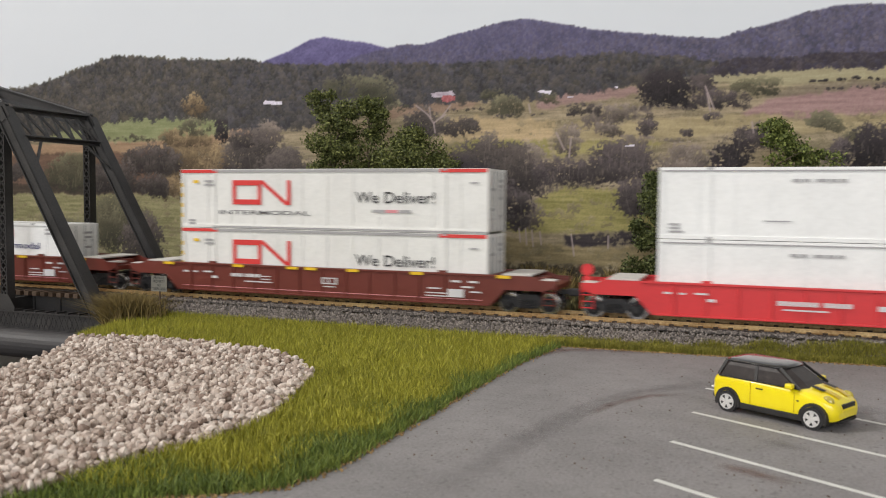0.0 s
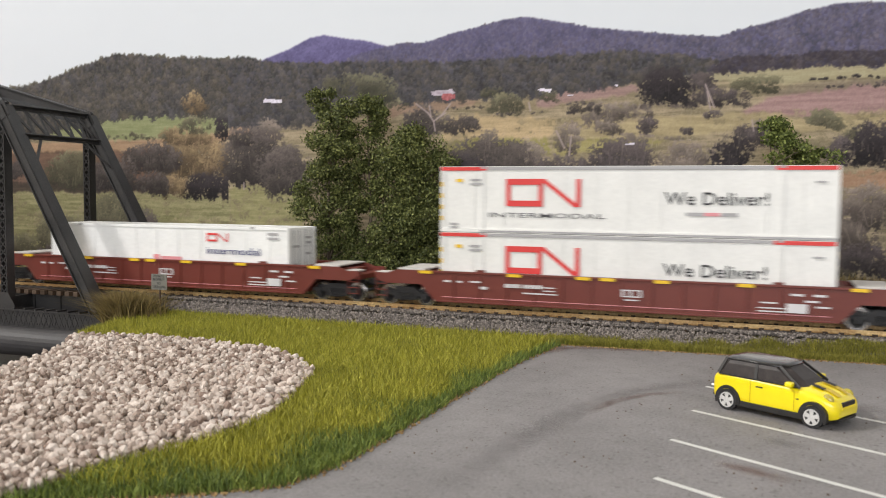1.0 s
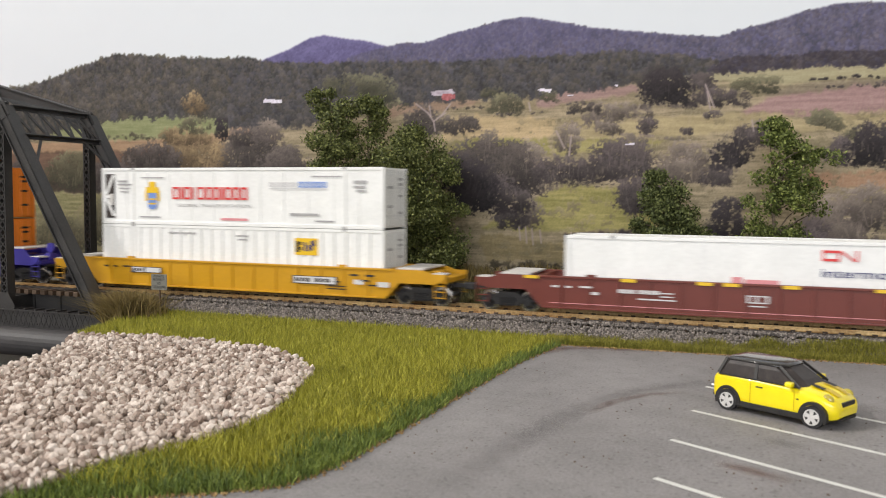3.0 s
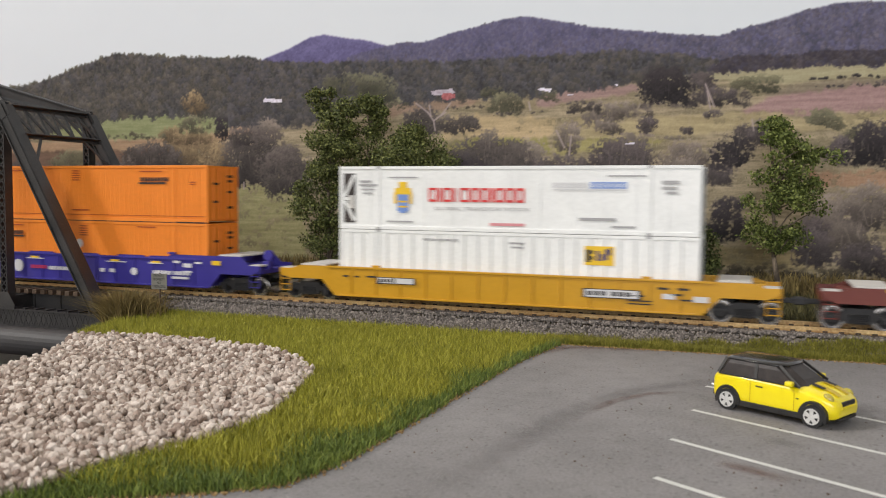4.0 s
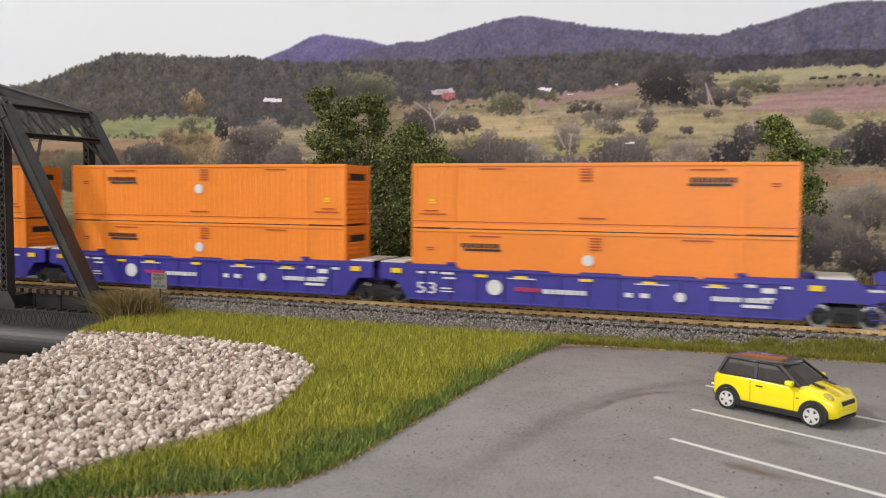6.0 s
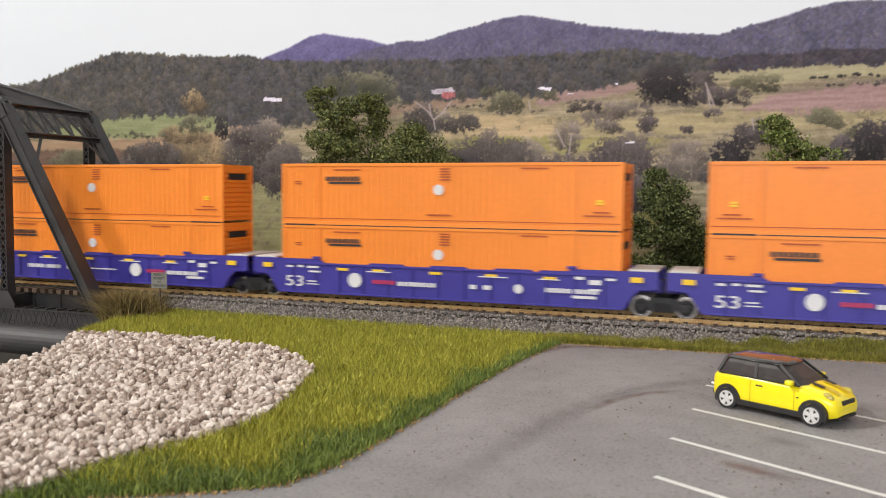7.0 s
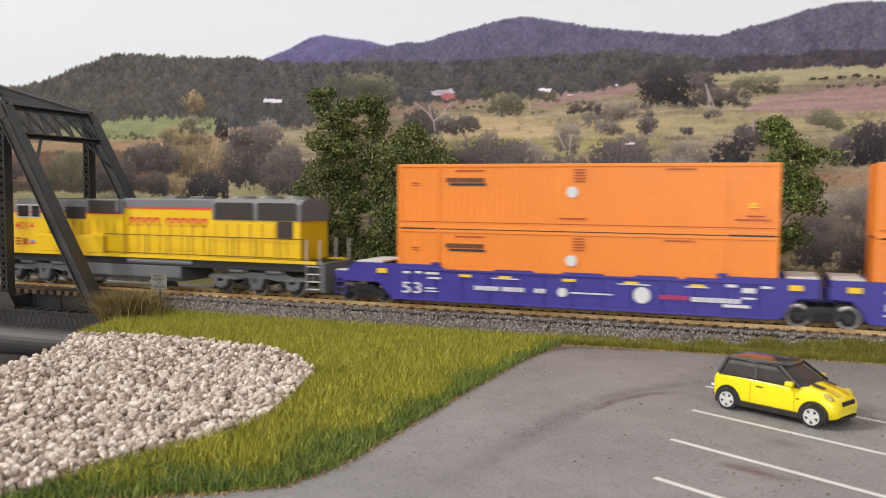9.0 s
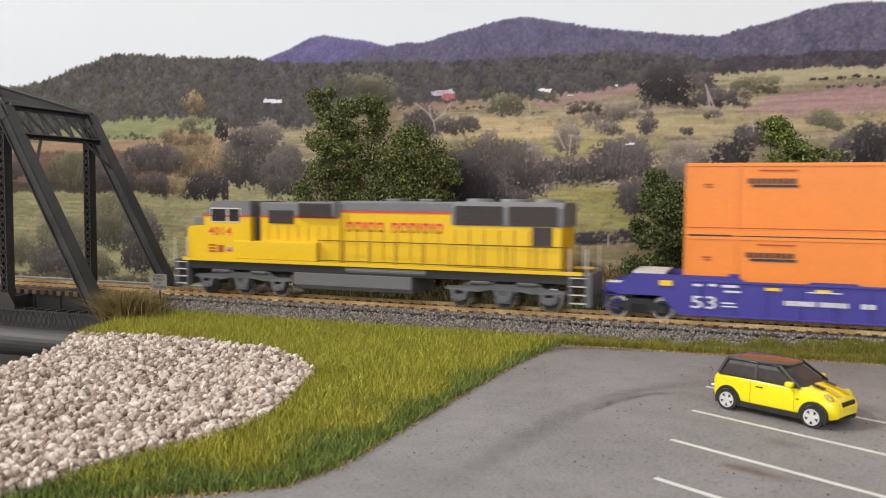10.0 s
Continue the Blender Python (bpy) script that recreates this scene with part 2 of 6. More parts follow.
def build_lot():
    bm = bmesh.new()
    top = [bm.verts.new((x, y, -1.0)) for x, y in LOT]
    low = [bm.verts.new((x, y, -1.2)) for x, y in LOT]
    bm.faces.new(top)
    for i in range(len(LOT)):
        bm.faces.new((top[i - 1], top[i], low[i], low[i - 1]))
    tagged(part("pavement", bm, asphalt()), "grey painted asphalt parking lot with dark scuffs", "parking lot", kind="structure")
    scuff = worn("tyre_scuff", lin(104, 99, 101), 0.32)
    rust = worn("old_stain", lin(122, 96, 88), 0.6)
    for level, (pts, w, mat) in enumerate((([(-6.6, -22.0), (-5.6, -18.6), (-5.1, -15.5), (-4.3, -12.4), (-3.2, -9.8), (-1.6, -8.2), (0.2, -7.6)], 0.55, scuff), ([(0.3, -14.1), (1.5, -14.7)], 0.34, scuff),
                        ([(-0.7, -16.5), (1.0, -17.4)], 0.34, rust), ([(-4.3, -13.6), (-3.7, -11.6), (-2.8, -10.3), (-1.7, -9.6)], 0.22, rust), ([(2.6, -9.4), (4.4, -10.3)], 0.6, scuff), ([(-7.4, -5.2), (-7.0, -3.6), (-5.5, -3.1), (-3.0, -3.0)], 0.4, rust))):
        n = len(pts) * 12
        v, f, fade = [], [], []
        for i in range(n + 1):
            k = i / n * (len(pts) - 1)
            j = min(int(k), len(pts) - 2)
            a, b = Vector(pts[j]), Vector(pts[j + 1])
            c, d = a.lerp(b, k - j), (b - a).normalized()
            for q, strength in ((-1, 0), (-0.5, 0.55), (0, 1), (0.5, 0.55), (1, 0)):
                v.append((c.x - d.y * q * w, c.y + d.x * q * w, -0.9985 + 0.0012 * level))
                fade.append(strength * min(1, 4 * i / n, 4 * (n - i) / n))
            if i:
                o = (i - 1) * 5
                f += [(o + e, o + e + 1, o + e + 6, o + e + 5) for e in range(4)]
        me = raw_mesh("tyre_mark", v, f, mat)
        me.attributes.new("wear", "FLOAT", "POINT").data.foreach_set("value", fade)
        tagged(new("tyre_mark", me), "faint dark tyre mark on grey asphalt", "tyre mark", "tyre marks", kind="structure")
    rng = np.random.default_rng(17)
    spots = [(x, y, -0.995) for x, y in zip(rng.uniform(-8, 5, 400), rng.uniform(-19, -3.3, 400)) if inside(LOT, x, y)]
    join_stones("grit", [p for p in spots if noise.noise((p[0] * 0.5, p[1] * 0.5, 2)) > 0.05], 0.022, M_TIE, "dark grit scattered on the asphalt", "grit", 18)
    rim = []
    for (xa, ya), (xb, yb) in zip(LOT[:9] + [LOT[11]], LOT[1:9] + [LOT[8], LOT[0]]):
        n = int(math.hypot(xb - xa, yb - ya) * 60)
        rim += [(xa + (xb - xa) * k + rng.normal(0, 0.09), ya + (yb - ya) * k + rng.normal(0, 0.09), -0.99) for k in rng.uniform(0, 1, n)]
    join_stones("edge_grit", rim, 0.03, M_GRIT, "tan sand and grit along the asphalt edge", "grit", 19)
    for x0, y0, x1, y1 in ((-1.5, -11.9, 6.5, -16.4), (-1.8, -15.1, 6.2, -19.7), (-1.85, -18.2, 6.0, -22.7), (-1.3, -8.6, 6.8, -13.2)):
        bm = bmesh.new()
        d = Vector((x1 - x0, y1 - y0, 0)).normalized()
        s = Vector((-d.y, d.x, 0)) * 0.085
        a, b = Vector((x0, y0, -0.99)), Vector((x1, y1, -0.99))
        bm.faces.new([bm.verts.new(p) for p in (a - s, b - s, b + s, a + s)])
        tagged(part("parking_line", bm, M_LINE), "worn white painted line on grey asphalt", "parking line", "parking lines", kind="structure")


def blades(name, spots, mat, tall, label, category, lean=0.35, width=0.035, seed=3, parent=None):
    """Static grass: bent thin blades at the spots (x, y, z)."""
    rng = np.random.default_rng(seed)
    p = np.asarray(spots, float)
    n = len(p)
    h = tall * rng.uniform(0.55, 1.15, n)
    a = rng.uniform(0, 2 * np.pi, n)
    w = np.stack([np.cos(a), np.sin(a), np.zeros(n)], 1) * width * rng.uniform(0.6, 1.3, n)[:, None]
    b = rng.uniform(0, 2 * np.pi, n)
    dl = (np.abs(rng.normal(0, lean, n)) * h)[:, None] * np.stack([np.cos(b), np.sin(b), np.zeros(n)], 1)
    up = np.zeros((n, 3))
    up[:, 2] = h
    mid, top = p + dl * 0.35 + up * 0.55, p + dl + up * 0.95
    v = np.stack([p - w, p + w, mid + w * 0.75, mid - w * 0.75, top], 1).reshape(-1, 3)
    k = np.arange(n) * 5
    f = np.stack([k, k + 1, k + 2, k + 3], 1).tolist() + np.stack([k + 3, k + 2, k + 4], 1).tolist()
    ob = new(name, raw_mesh(name, v, f, mat))
    ob.parent = parent
    return tagged(ob, label, category, kind="stuff")


def scatter(n, x0, x1, y0, y1, rule, seed):
    rng = np.random.default_rng(seed)
    out = []
    for x, y in zip(rng.uniform(x0, x1, n), rng.uniform(y0, y1, n)):
        if rule(x, y):
            out.append((x, y, height(x, y) - 0.02))
    return out


def edge_distance(x, y):
    """How far a place lies off the parking lot's left edge."""
    pts = LOT[:8]
    best = 99.0
    for (ax, ay), (bx, by) in zip(pts, pts[1:]):
        t = max(0, min(1, ((x - ax) * (bx - ax) + (y - ay) * (by - ay)) / ((bx - ax) ** 2 + (by - ay) ** 2)))
        best = min(best, math.hypot(x - ax - t * (bx - ax), y - ay - t * (by - ay)))
    return best


def build_grass():
    def open_ground(x, y):
        return x > bank(y) + 0.2 and not inside(LOT, x - 0.12 * noise.noise((x * 3, y * 3, 1)) - 0.1, y) and not inside(GRAVEL, x, y)

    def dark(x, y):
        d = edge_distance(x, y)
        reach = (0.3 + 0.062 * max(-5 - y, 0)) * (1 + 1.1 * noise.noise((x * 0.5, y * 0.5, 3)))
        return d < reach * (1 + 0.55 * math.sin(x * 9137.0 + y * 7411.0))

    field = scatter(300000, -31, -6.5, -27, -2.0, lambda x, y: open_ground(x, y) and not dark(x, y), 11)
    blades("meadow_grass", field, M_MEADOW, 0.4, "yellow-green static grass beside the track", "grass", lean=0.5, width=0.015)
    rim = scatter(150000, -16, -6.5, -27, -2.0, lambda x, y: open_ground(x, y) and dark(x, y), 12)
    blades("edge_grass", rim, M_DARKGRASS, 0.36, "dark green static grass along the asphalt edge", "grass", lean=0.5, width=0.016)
    verge = scatter(80000, -8, 9, -3.15, -1.4, lambda x, y: not inside(LOT, x, y - 0.06) and y < -1.95 + 0.2 * noise.noise((x, 0, 0)) + 0.06 * max(x + 3, 0), 13)
    blades("verge_grass", verge, M_VERGE, 0.36, "thin strip of yellow-green grass between ballast and asphalt", "grass", lean=0.7, width=0.012)
    back = scatter(40000, -31, 10, 2.9, 13, lambda x, y: True, 14)
    blades("back_grass", back, M_BACKGRASS, 0.6, "dull olive grass behind the track", "grass", width=0.045)
    brush = scatter(16000, -30, 10, 8.0, 12.6, lambda x, y: noise.noise((x * 0.3, y * 0.3, 8)) > -0.25, 15)
    blades("undergrowth", brush, M_DRYGRASS, 1.3, "brown dry undergrowth before the backdrop", "undergrowth", width=0.05)
    rng = np.random.default_rng(5)
    weeds = [(x, y, height(x, y)) for x, y in zip(rng.normal(-29.0, 0.8, 7000), rng.normal(-3.9, 0.55, 7000)) if x > bank(y) - 0.5]
    blades("weed_clump", weeds, M_DRYGRASS, 1.3, "tall brown dry weeds at the bridge end", "weeds", lean=0.8, width=0.026)


def stone_mesh(name, r, seed, mat, sub=2):
    bm = bmesh.new()
    bmesh.ops.create_icosphere(bm, subdivisions=sub, radius=r)
    rng = random.Random(seed)
    sx, sy, sz = rng.uniform(0.75, 1.3), rng.uniform(0.75, 1.2), rng.uniform(0.6, 0.95)
    for v in bm.verts:
        k = 1 + 0.6 * noise.noise(v.co / r * 1.3 + Vector((seed * 7.3, 0, 0)))
        v.co = Vector((v.co.x * sx, v.co.y * sy, v.co.z * sz)) * k
    return to_mesh(name, bm, mat, smooth=sub > 1)


def join_stones(name, spots, r, mat, label, category, seed, sub=1):
    """Stones past counting, as one mesh."""
    rng = np.random.default_rng(seed)
    kinds = []
    for k in range(8):
        me = stone_mesh(name + "_kind", r, seed + k, mat, sub)
        co = np.array([v.co for v in me.vertices]) / S
        kinds.append((co, np.array([p.vertices for p in me.polygons])))
        bpy.data.meshes.remove(me)
    vs, fs, base = [], [], 0
    p = np.asarray(spots, float)
    which = rng.integers(8, size=len(p))
    for k, (co, fa) in enumerate(kinds):
        q = p[which == k]
        n = len(q)
        if not n:
            continue
        w = rng.normal(0, 1, (n, 4))
        w /= np.linalg.norm(w, axis=1)[:, None]
        a, b, c, d = w.T
        m = np.stack([1 - 2 * (c * c + d * d), 2 * (b * c - d * a), 2 * (b * d + c * a), 2 * (b * c + d * a), 1 - 2 * (b * b + d * d), 2 * (c * d - b * a),
                      2 * (b * d - c * a), 2 * (c * d + b * a), 1 - 2 * (b * b + c * c)], 1).reshape(n, 3, 3)
        v = np.einsum("nij,kj->nki", m, co) * rng.uniform(0.6, 1.3, n)[:, None, None] + q[:, None, :]
        vs.append(v.reshape(-1, 3))
        fs.append((fa[None] + base + np.arange(n)[:, None, None] * len(co)).reshape(-1, 3))
        base += n * len(co)
    me = raw_mesh(name, np.concatenate(vs), np.concatenate(fs), mat)
    if sub > 1:
        for p in me.polygons:
            p.use_smooth = True
    return tagged(new(name, me), label, category, kind="stuff")


def build_gravel():
    rng = np.random.default_rng(21)
    heap = thing("stone_heap", Matrix.Identity(4), "heap of rounded whitish stones on the river bank", "stones")
    near, rest = [], []
    tries = [(x, y) for x, y in zip(rng.uniform(-30, -11, 40000), rng.uniform(-27, -7, 40000))]
    for x, y in tries:
        if not (inside(GRAVEL, x, y) or (y < -10.2 and bank(y) - 3.2 < x < bank(y) + 1.5)):
            continue
        z = height(x, y)
        if x > bank(y):
            z += 0.05 + 0.12 * max(0, 1 - abs(x - bank(y) - 2) / 5)
        z += rng.uniform(-0.16, 0.26)
        (near if (y < -19.5 and -17.5 < x < -12 and len(near) < 300) else rest).append((x, y, z))
    meshes = [stone_mesh("stone", 0.118, 40 + k, M_STONE, 1) for k in range(8)]
    for x, y, z in near:
        share("stone", meshes[rng.integers(8)], heap, P(x, y, z, *rng.uniform(0, 360, 3)))
    ob = join_stones("small_stone", rest, 0.116, M_STONE, "", "", 60, sub=1)
    ob.parent = heap


def build_track():
    rng = np.random.default_rng(31)
    spots = []
    for x, y in zip(rng.uniform(-30.3, 9, 46000), -0.1 - 1.9 * rng.uniform(0, 1, 46000) ** 0.8):
        spots.append((x, y, height(x, y) + rng.uniform(-0.03, 0.06) + (0.14 if -1.5 < y < -0.86 else 0.1 if y > -0.7 else 0.02)))
    far = [(x, y, height(x, y) + 0.1) for x, y in zip(rng.uniform(-30.3, 9, 4000), rng.uniform(-0.3, 2.0, 4000))]
    join_stones("ballast", spots + far, 0.05, M_BALLAST, "grey crushed stone ballast under the track", "ballast", 33)
    track = thing("railway_track", Matrix.Identity(4), "single track with brass-brown rails on dark ties", "railway track", kind="structure")
    for y in (-0.76, 0.76):
        bm = bmesh.new()
        add_prism_y(bm, [(-0.07, -0.2), (0.07, -0.2), (0.02, -0.16), (0.02, -0.06), (0.045, -0.05), (0.045, 0.0), (-0.045, 0.0), (-0.045, -0.05), (-0.02, -0.06), (-0.02, -0.16)], -150, 60, y)
        part("rail", bm, M_RAIL, track)
    bm = bmesh.new()
    add_box(bm, -0.12, 0.12, -1.35, 1.35, -0.4, -0.2, 0.02)
    tie = to_mesh("tie", bm, M_TIE)
    bm = bmesh.new()
    for s in (-0.76, 0.76):
        add_box(bm, -0.09, 0.09, s - 0.16, s - 0.06, -0.2, -0.13)
        add_box(bm, -0.09, 0.09, s + 0.06, s + 0.16, -0.2, -0.13)
    chair = to_mesh("rail_fastening", bm, M_TIE)
    x = -64.0
    while x < 10:
        share("tie", tie, track, P(x, 0, 0))
        share("rail_fastening", chair, track, P(x, 0, 0))
        x += 0.58


def add_prism_y(bm, outline, x0, x1, yc):
    a = [bm.verts.new((x0, yc + y, z)) for y, z in outline]
    b = [bm.verts.new((x1, yc + y, z)) for y, z in outline]
    bm.faces.new(a)
    bm.faces.new(list(reversed(b)))
    for i in range(len(outline)):
        bm.faces.new((a[i - 1], a[i], b[i], b[i - 1]))


def build_room():
    bm = bmesh.new()
    add_box(bm, -150, 70, -60, 14, -1.1 / S, -7.1)
    tagged(part("layout_bench", bm, M_FLOORBOARD), "plain brown bench that carries the layout", "bench", kind="structure")
    for name, b, mat in (("wall_north", (-3.6, 2.6, 0.30, 0.40, -1.1, 2.3), M_ROOM), ("wall_south", (-3.6, 2.6, -2.7, -2.6, -1.1, 2.3), M_ROOM),
                         ("wall_west", (-3.7, -3.6, -2.7, 0.4, -1.1, 2.3), M_ROOM), ("wall_east", (2.6, 2.7, -2.7, 0.4, -1.1, 2.3), M_ROOM),
                         ("ceiling", (-3.7, 2.7, -2.7, 0.4, 2.3, 2.4), M_ROOM), ("floor", (-3.7, 2.7, -2.7, 0.4, -1.2, -1.1), M_FLOORBOARD)):
        bm = bmesh.new()
        add_box(bm, *(v / S for v in b))
        tagged(part(name, bm, mat), "plain painted " + name.split("_")[0] + " of the railway room", name.split("_")[0], kind="structure")


build_ground()
build_lot()
build_grass()
build_gravel()
build_track()
build_room()
# ---- the printed backdrop: one board, its landscape print held as colour on a fine mesh ----
BACK = 13.0
PRINTED_FIELDS = (
    ('green_field', [(-49.9, 10.34), (-46.6, 10.39), (-45.3, 10.53), (-42.5, 10.62), (-39.0, 10.65), (-35.0, 10.47), (-34.0, 10.41), (-34.0, 9.6), (-35.3, 9.04), (-39.1, 8.83), (-44.1, 8.82), (-49.9, 8.99)], (146, 152, 104), (122, 130, 84)),
    ('tan_field', [(-55.0, 8.76), (-51.6, 8.76), (-44.1, 8.78), (-38.6, 8.86), (-34.1, 9.22), (-34.1, 8.17), (-39.1, 7.99), (-44.1, 7.75), (-55.0, 7.98)], (178, 150, 112), (150, 124, 92)),
    ('ploughed_field', [(-55.0, 8.06), (-41.5, 8.02), (-39.1, 7.91), (-39.6, 5.31), (-55.1, 5.22)], (126, 100, 78), (98, 80, 64)),
    ('shaded_field', [(-55.1, 5.79), (-39.1, 5.83), (-39.1, 5.03), (-55.1, 4.92)], (84, 74, 60), (66, 58, 48)),
    ('light_meadow', [(-55.1, 4.96), (-39.1, 4.99), (-34.1, 4.68), (-34.2, -3.52), (-55.4, -4.76)], (160, 156, 108), (116, 116, 74)),
    ('tan_field', [(-34.0, 9.68), (-31.6, 9.67), (-31.2, 9.13), (-34.0, 9.02)], (172, 144, 112), (152, 128, 100)),
    ('light_meadow', [(-34.0, 5.53), (-28.6, 5.44), (-27.3, -3.11), (-34.1, -3.51)], (158, 154, 104), (128, 126, 80)),
    ('brown_field', [(-22.4, 10.77), (-19.7, 10.97), (-16.7, 11.08), (-16.0, 10.61), (-19.3, 10.18), (-22.0, 10.04)], (156, 132, 106), (132, 112, 88)),
    ('olive_strip', [(-16.7, 10.63), (-14.2, 10.8), (-10.4, 10.94), (-10.7, 10.62), (-12.1, 10.16), (-15.6, 10.16)], (148, 136, 100), (120, 110, 82)),
    ('red_field', [(-12.2, 10.94), (-10.7, 11.29), (-8.1, 11.42), (-6.3, 11.39), (-6.6, 10.98), (-8.7, 10.73), (-12.1, 10.33)], (160, 134, 120), (136, 112, 100)),
    ('pale_field', [(-6.5, 11.71), (-3.1, 11.95), (-0.4, 12.09), (2.1, 12.16), (6.2, 12.12), (7.0, 12.08), (7.0, 11.36), (3.8, 11.37), (1.6, 11.16), (-0.4, 11.48), (-2.8, 11.41)], (168, 162, 122), (146, 140, 102)),
    ('hedged_field', [(0.1, 10.54), (1.6, 11.1), (3.8, 11.31), (7.0, 11.3), (7.0, 10.9), (2.2, 10.68)], (140, 130, 102), (112, 102, 82)),
    ('pink_field', [(-0.9, 9.71), (0.5, 10.5), (2.2, 10.74), (4.4, 10.9), (7.0, 11.01), (7.1, 9.56), (3.9, 9.53), (1.7, 9.46)], (166, 136, 124), (138, 112, 104)),
    ('ochre_field', [(-18.2, 9.98), (-15.2, 9.91), (-11.4, 9.58), (-11.2, 8.81), (-12.0, 8.42), (-18.2, 8.41)], (190, 168, 122), (158, 142, 100)),
    ('ochre_field', [(-10.7, 9.63), (-7.4, 9.39), (-2.7, 9.76), (-0.0, 9.69), (1.7, 9.46), (7.1, 9.5), (7.1, 8.49), (-0.3, 8.71), (-4.2, 8.53), (-10.7, 8.37)], (176, 162, 116), (146, 134, 94)),
    ('green_strip', [(-18.2, 8.41), (-12.0, 8.46), (-11.2, 7.91), (-11.7, 7.41), (-14.1, 7.87), (-17.8, 7.71)], (156, 150, 88), (130, 126, 70)),
    ('green_strip', [(-11.2, 8.31), (-8.0, 8.43), (-4.8, 8.22), (-5.7, 7.85), (-9.0, 7.49), (-11.0, 7.41)], (166, 158, 98), (138, 132, 78)),
    ('bright_meadow', [(-15.9, 3.0), (-14.4, 3.96), (-12.0, 5.12), (-10.6, 5.7), (-7.6, 5.55), (-6.0, 4.49), (-2.8, 3.44), (-2.8, 3.06), (-10.6, 2.95)], (160, 152, 90), (122, 120, 64)),
    ('lane_bank', [(-10.6, 2.91), (-5.6, 3.09), (-5.6, 2.28), (-10.6, 2.14)], (68, 62, 60), (50, 46, 46)),
    ('far_verge', [(-15.9, 2.76), (-10.6, 2.21), (-5.6, 2.18), (3.3, 2.35), (3.4, 1.07), (-15.5, 1.02)], (152, 138, 96), (118, 108, 72)),
    ('rust_field', [(2.6, 6.51), (7.2, 6.5), (7.2, 5.65), (2.6, 5.54)], (166, 134, 100), (140, 112, 84)),
)
LEFT_WOOD = [(-54.8, 12.7), (-53.1, 12.85), (-50.9, 13.2), (-49.2, 13.55), (-47.6, 14.07), (-46.0, 14.41), (-45.0, 14.73), (-43.7, 14.95), (-42.2, 14.91), (-40.9, 14.69), (-39.0, 14.52), (-37.1, 14.43), (-35.0, 14.21), (-34.0, 14.24), (-34.0, 10.33), (-37.6, 10.58), (-42.5, 10.58), (-46.6, 10.31), (-51.5, 9.31), (-55.0, 9.02)]
MIDDLE_WOOD = [(-34.0, 14.24), (-32.9, 14.3), (-31.2, 13.88), (-27.3, 13.63), (-21.6, 13.37), (-17.8, 13.19), (-14.2, 13.26), (-10.8, 13.26), (-7.5, 13.36), (-4.3, 12.95), (-2.2, 12.54), (-2.8, 11.91), (-6.2, 11.73), (-8.1, 11.48), (-10.7, 11.19), (-12.1, 11.03), (-16.0, 11.02), (-22.0, 10.83), (-29.0, 9.57), (-34.0, 9.68)]
DUSKY_WOOD = [(-2.7, 11.97), (-2.0, 12.53), (-1.3, 12.74), (1.6, 12.66), (3.0, 12.83), (7.0, 12.69), (7.0, 12.08), (2.1, 12.16), (-0.4, 12.06)]
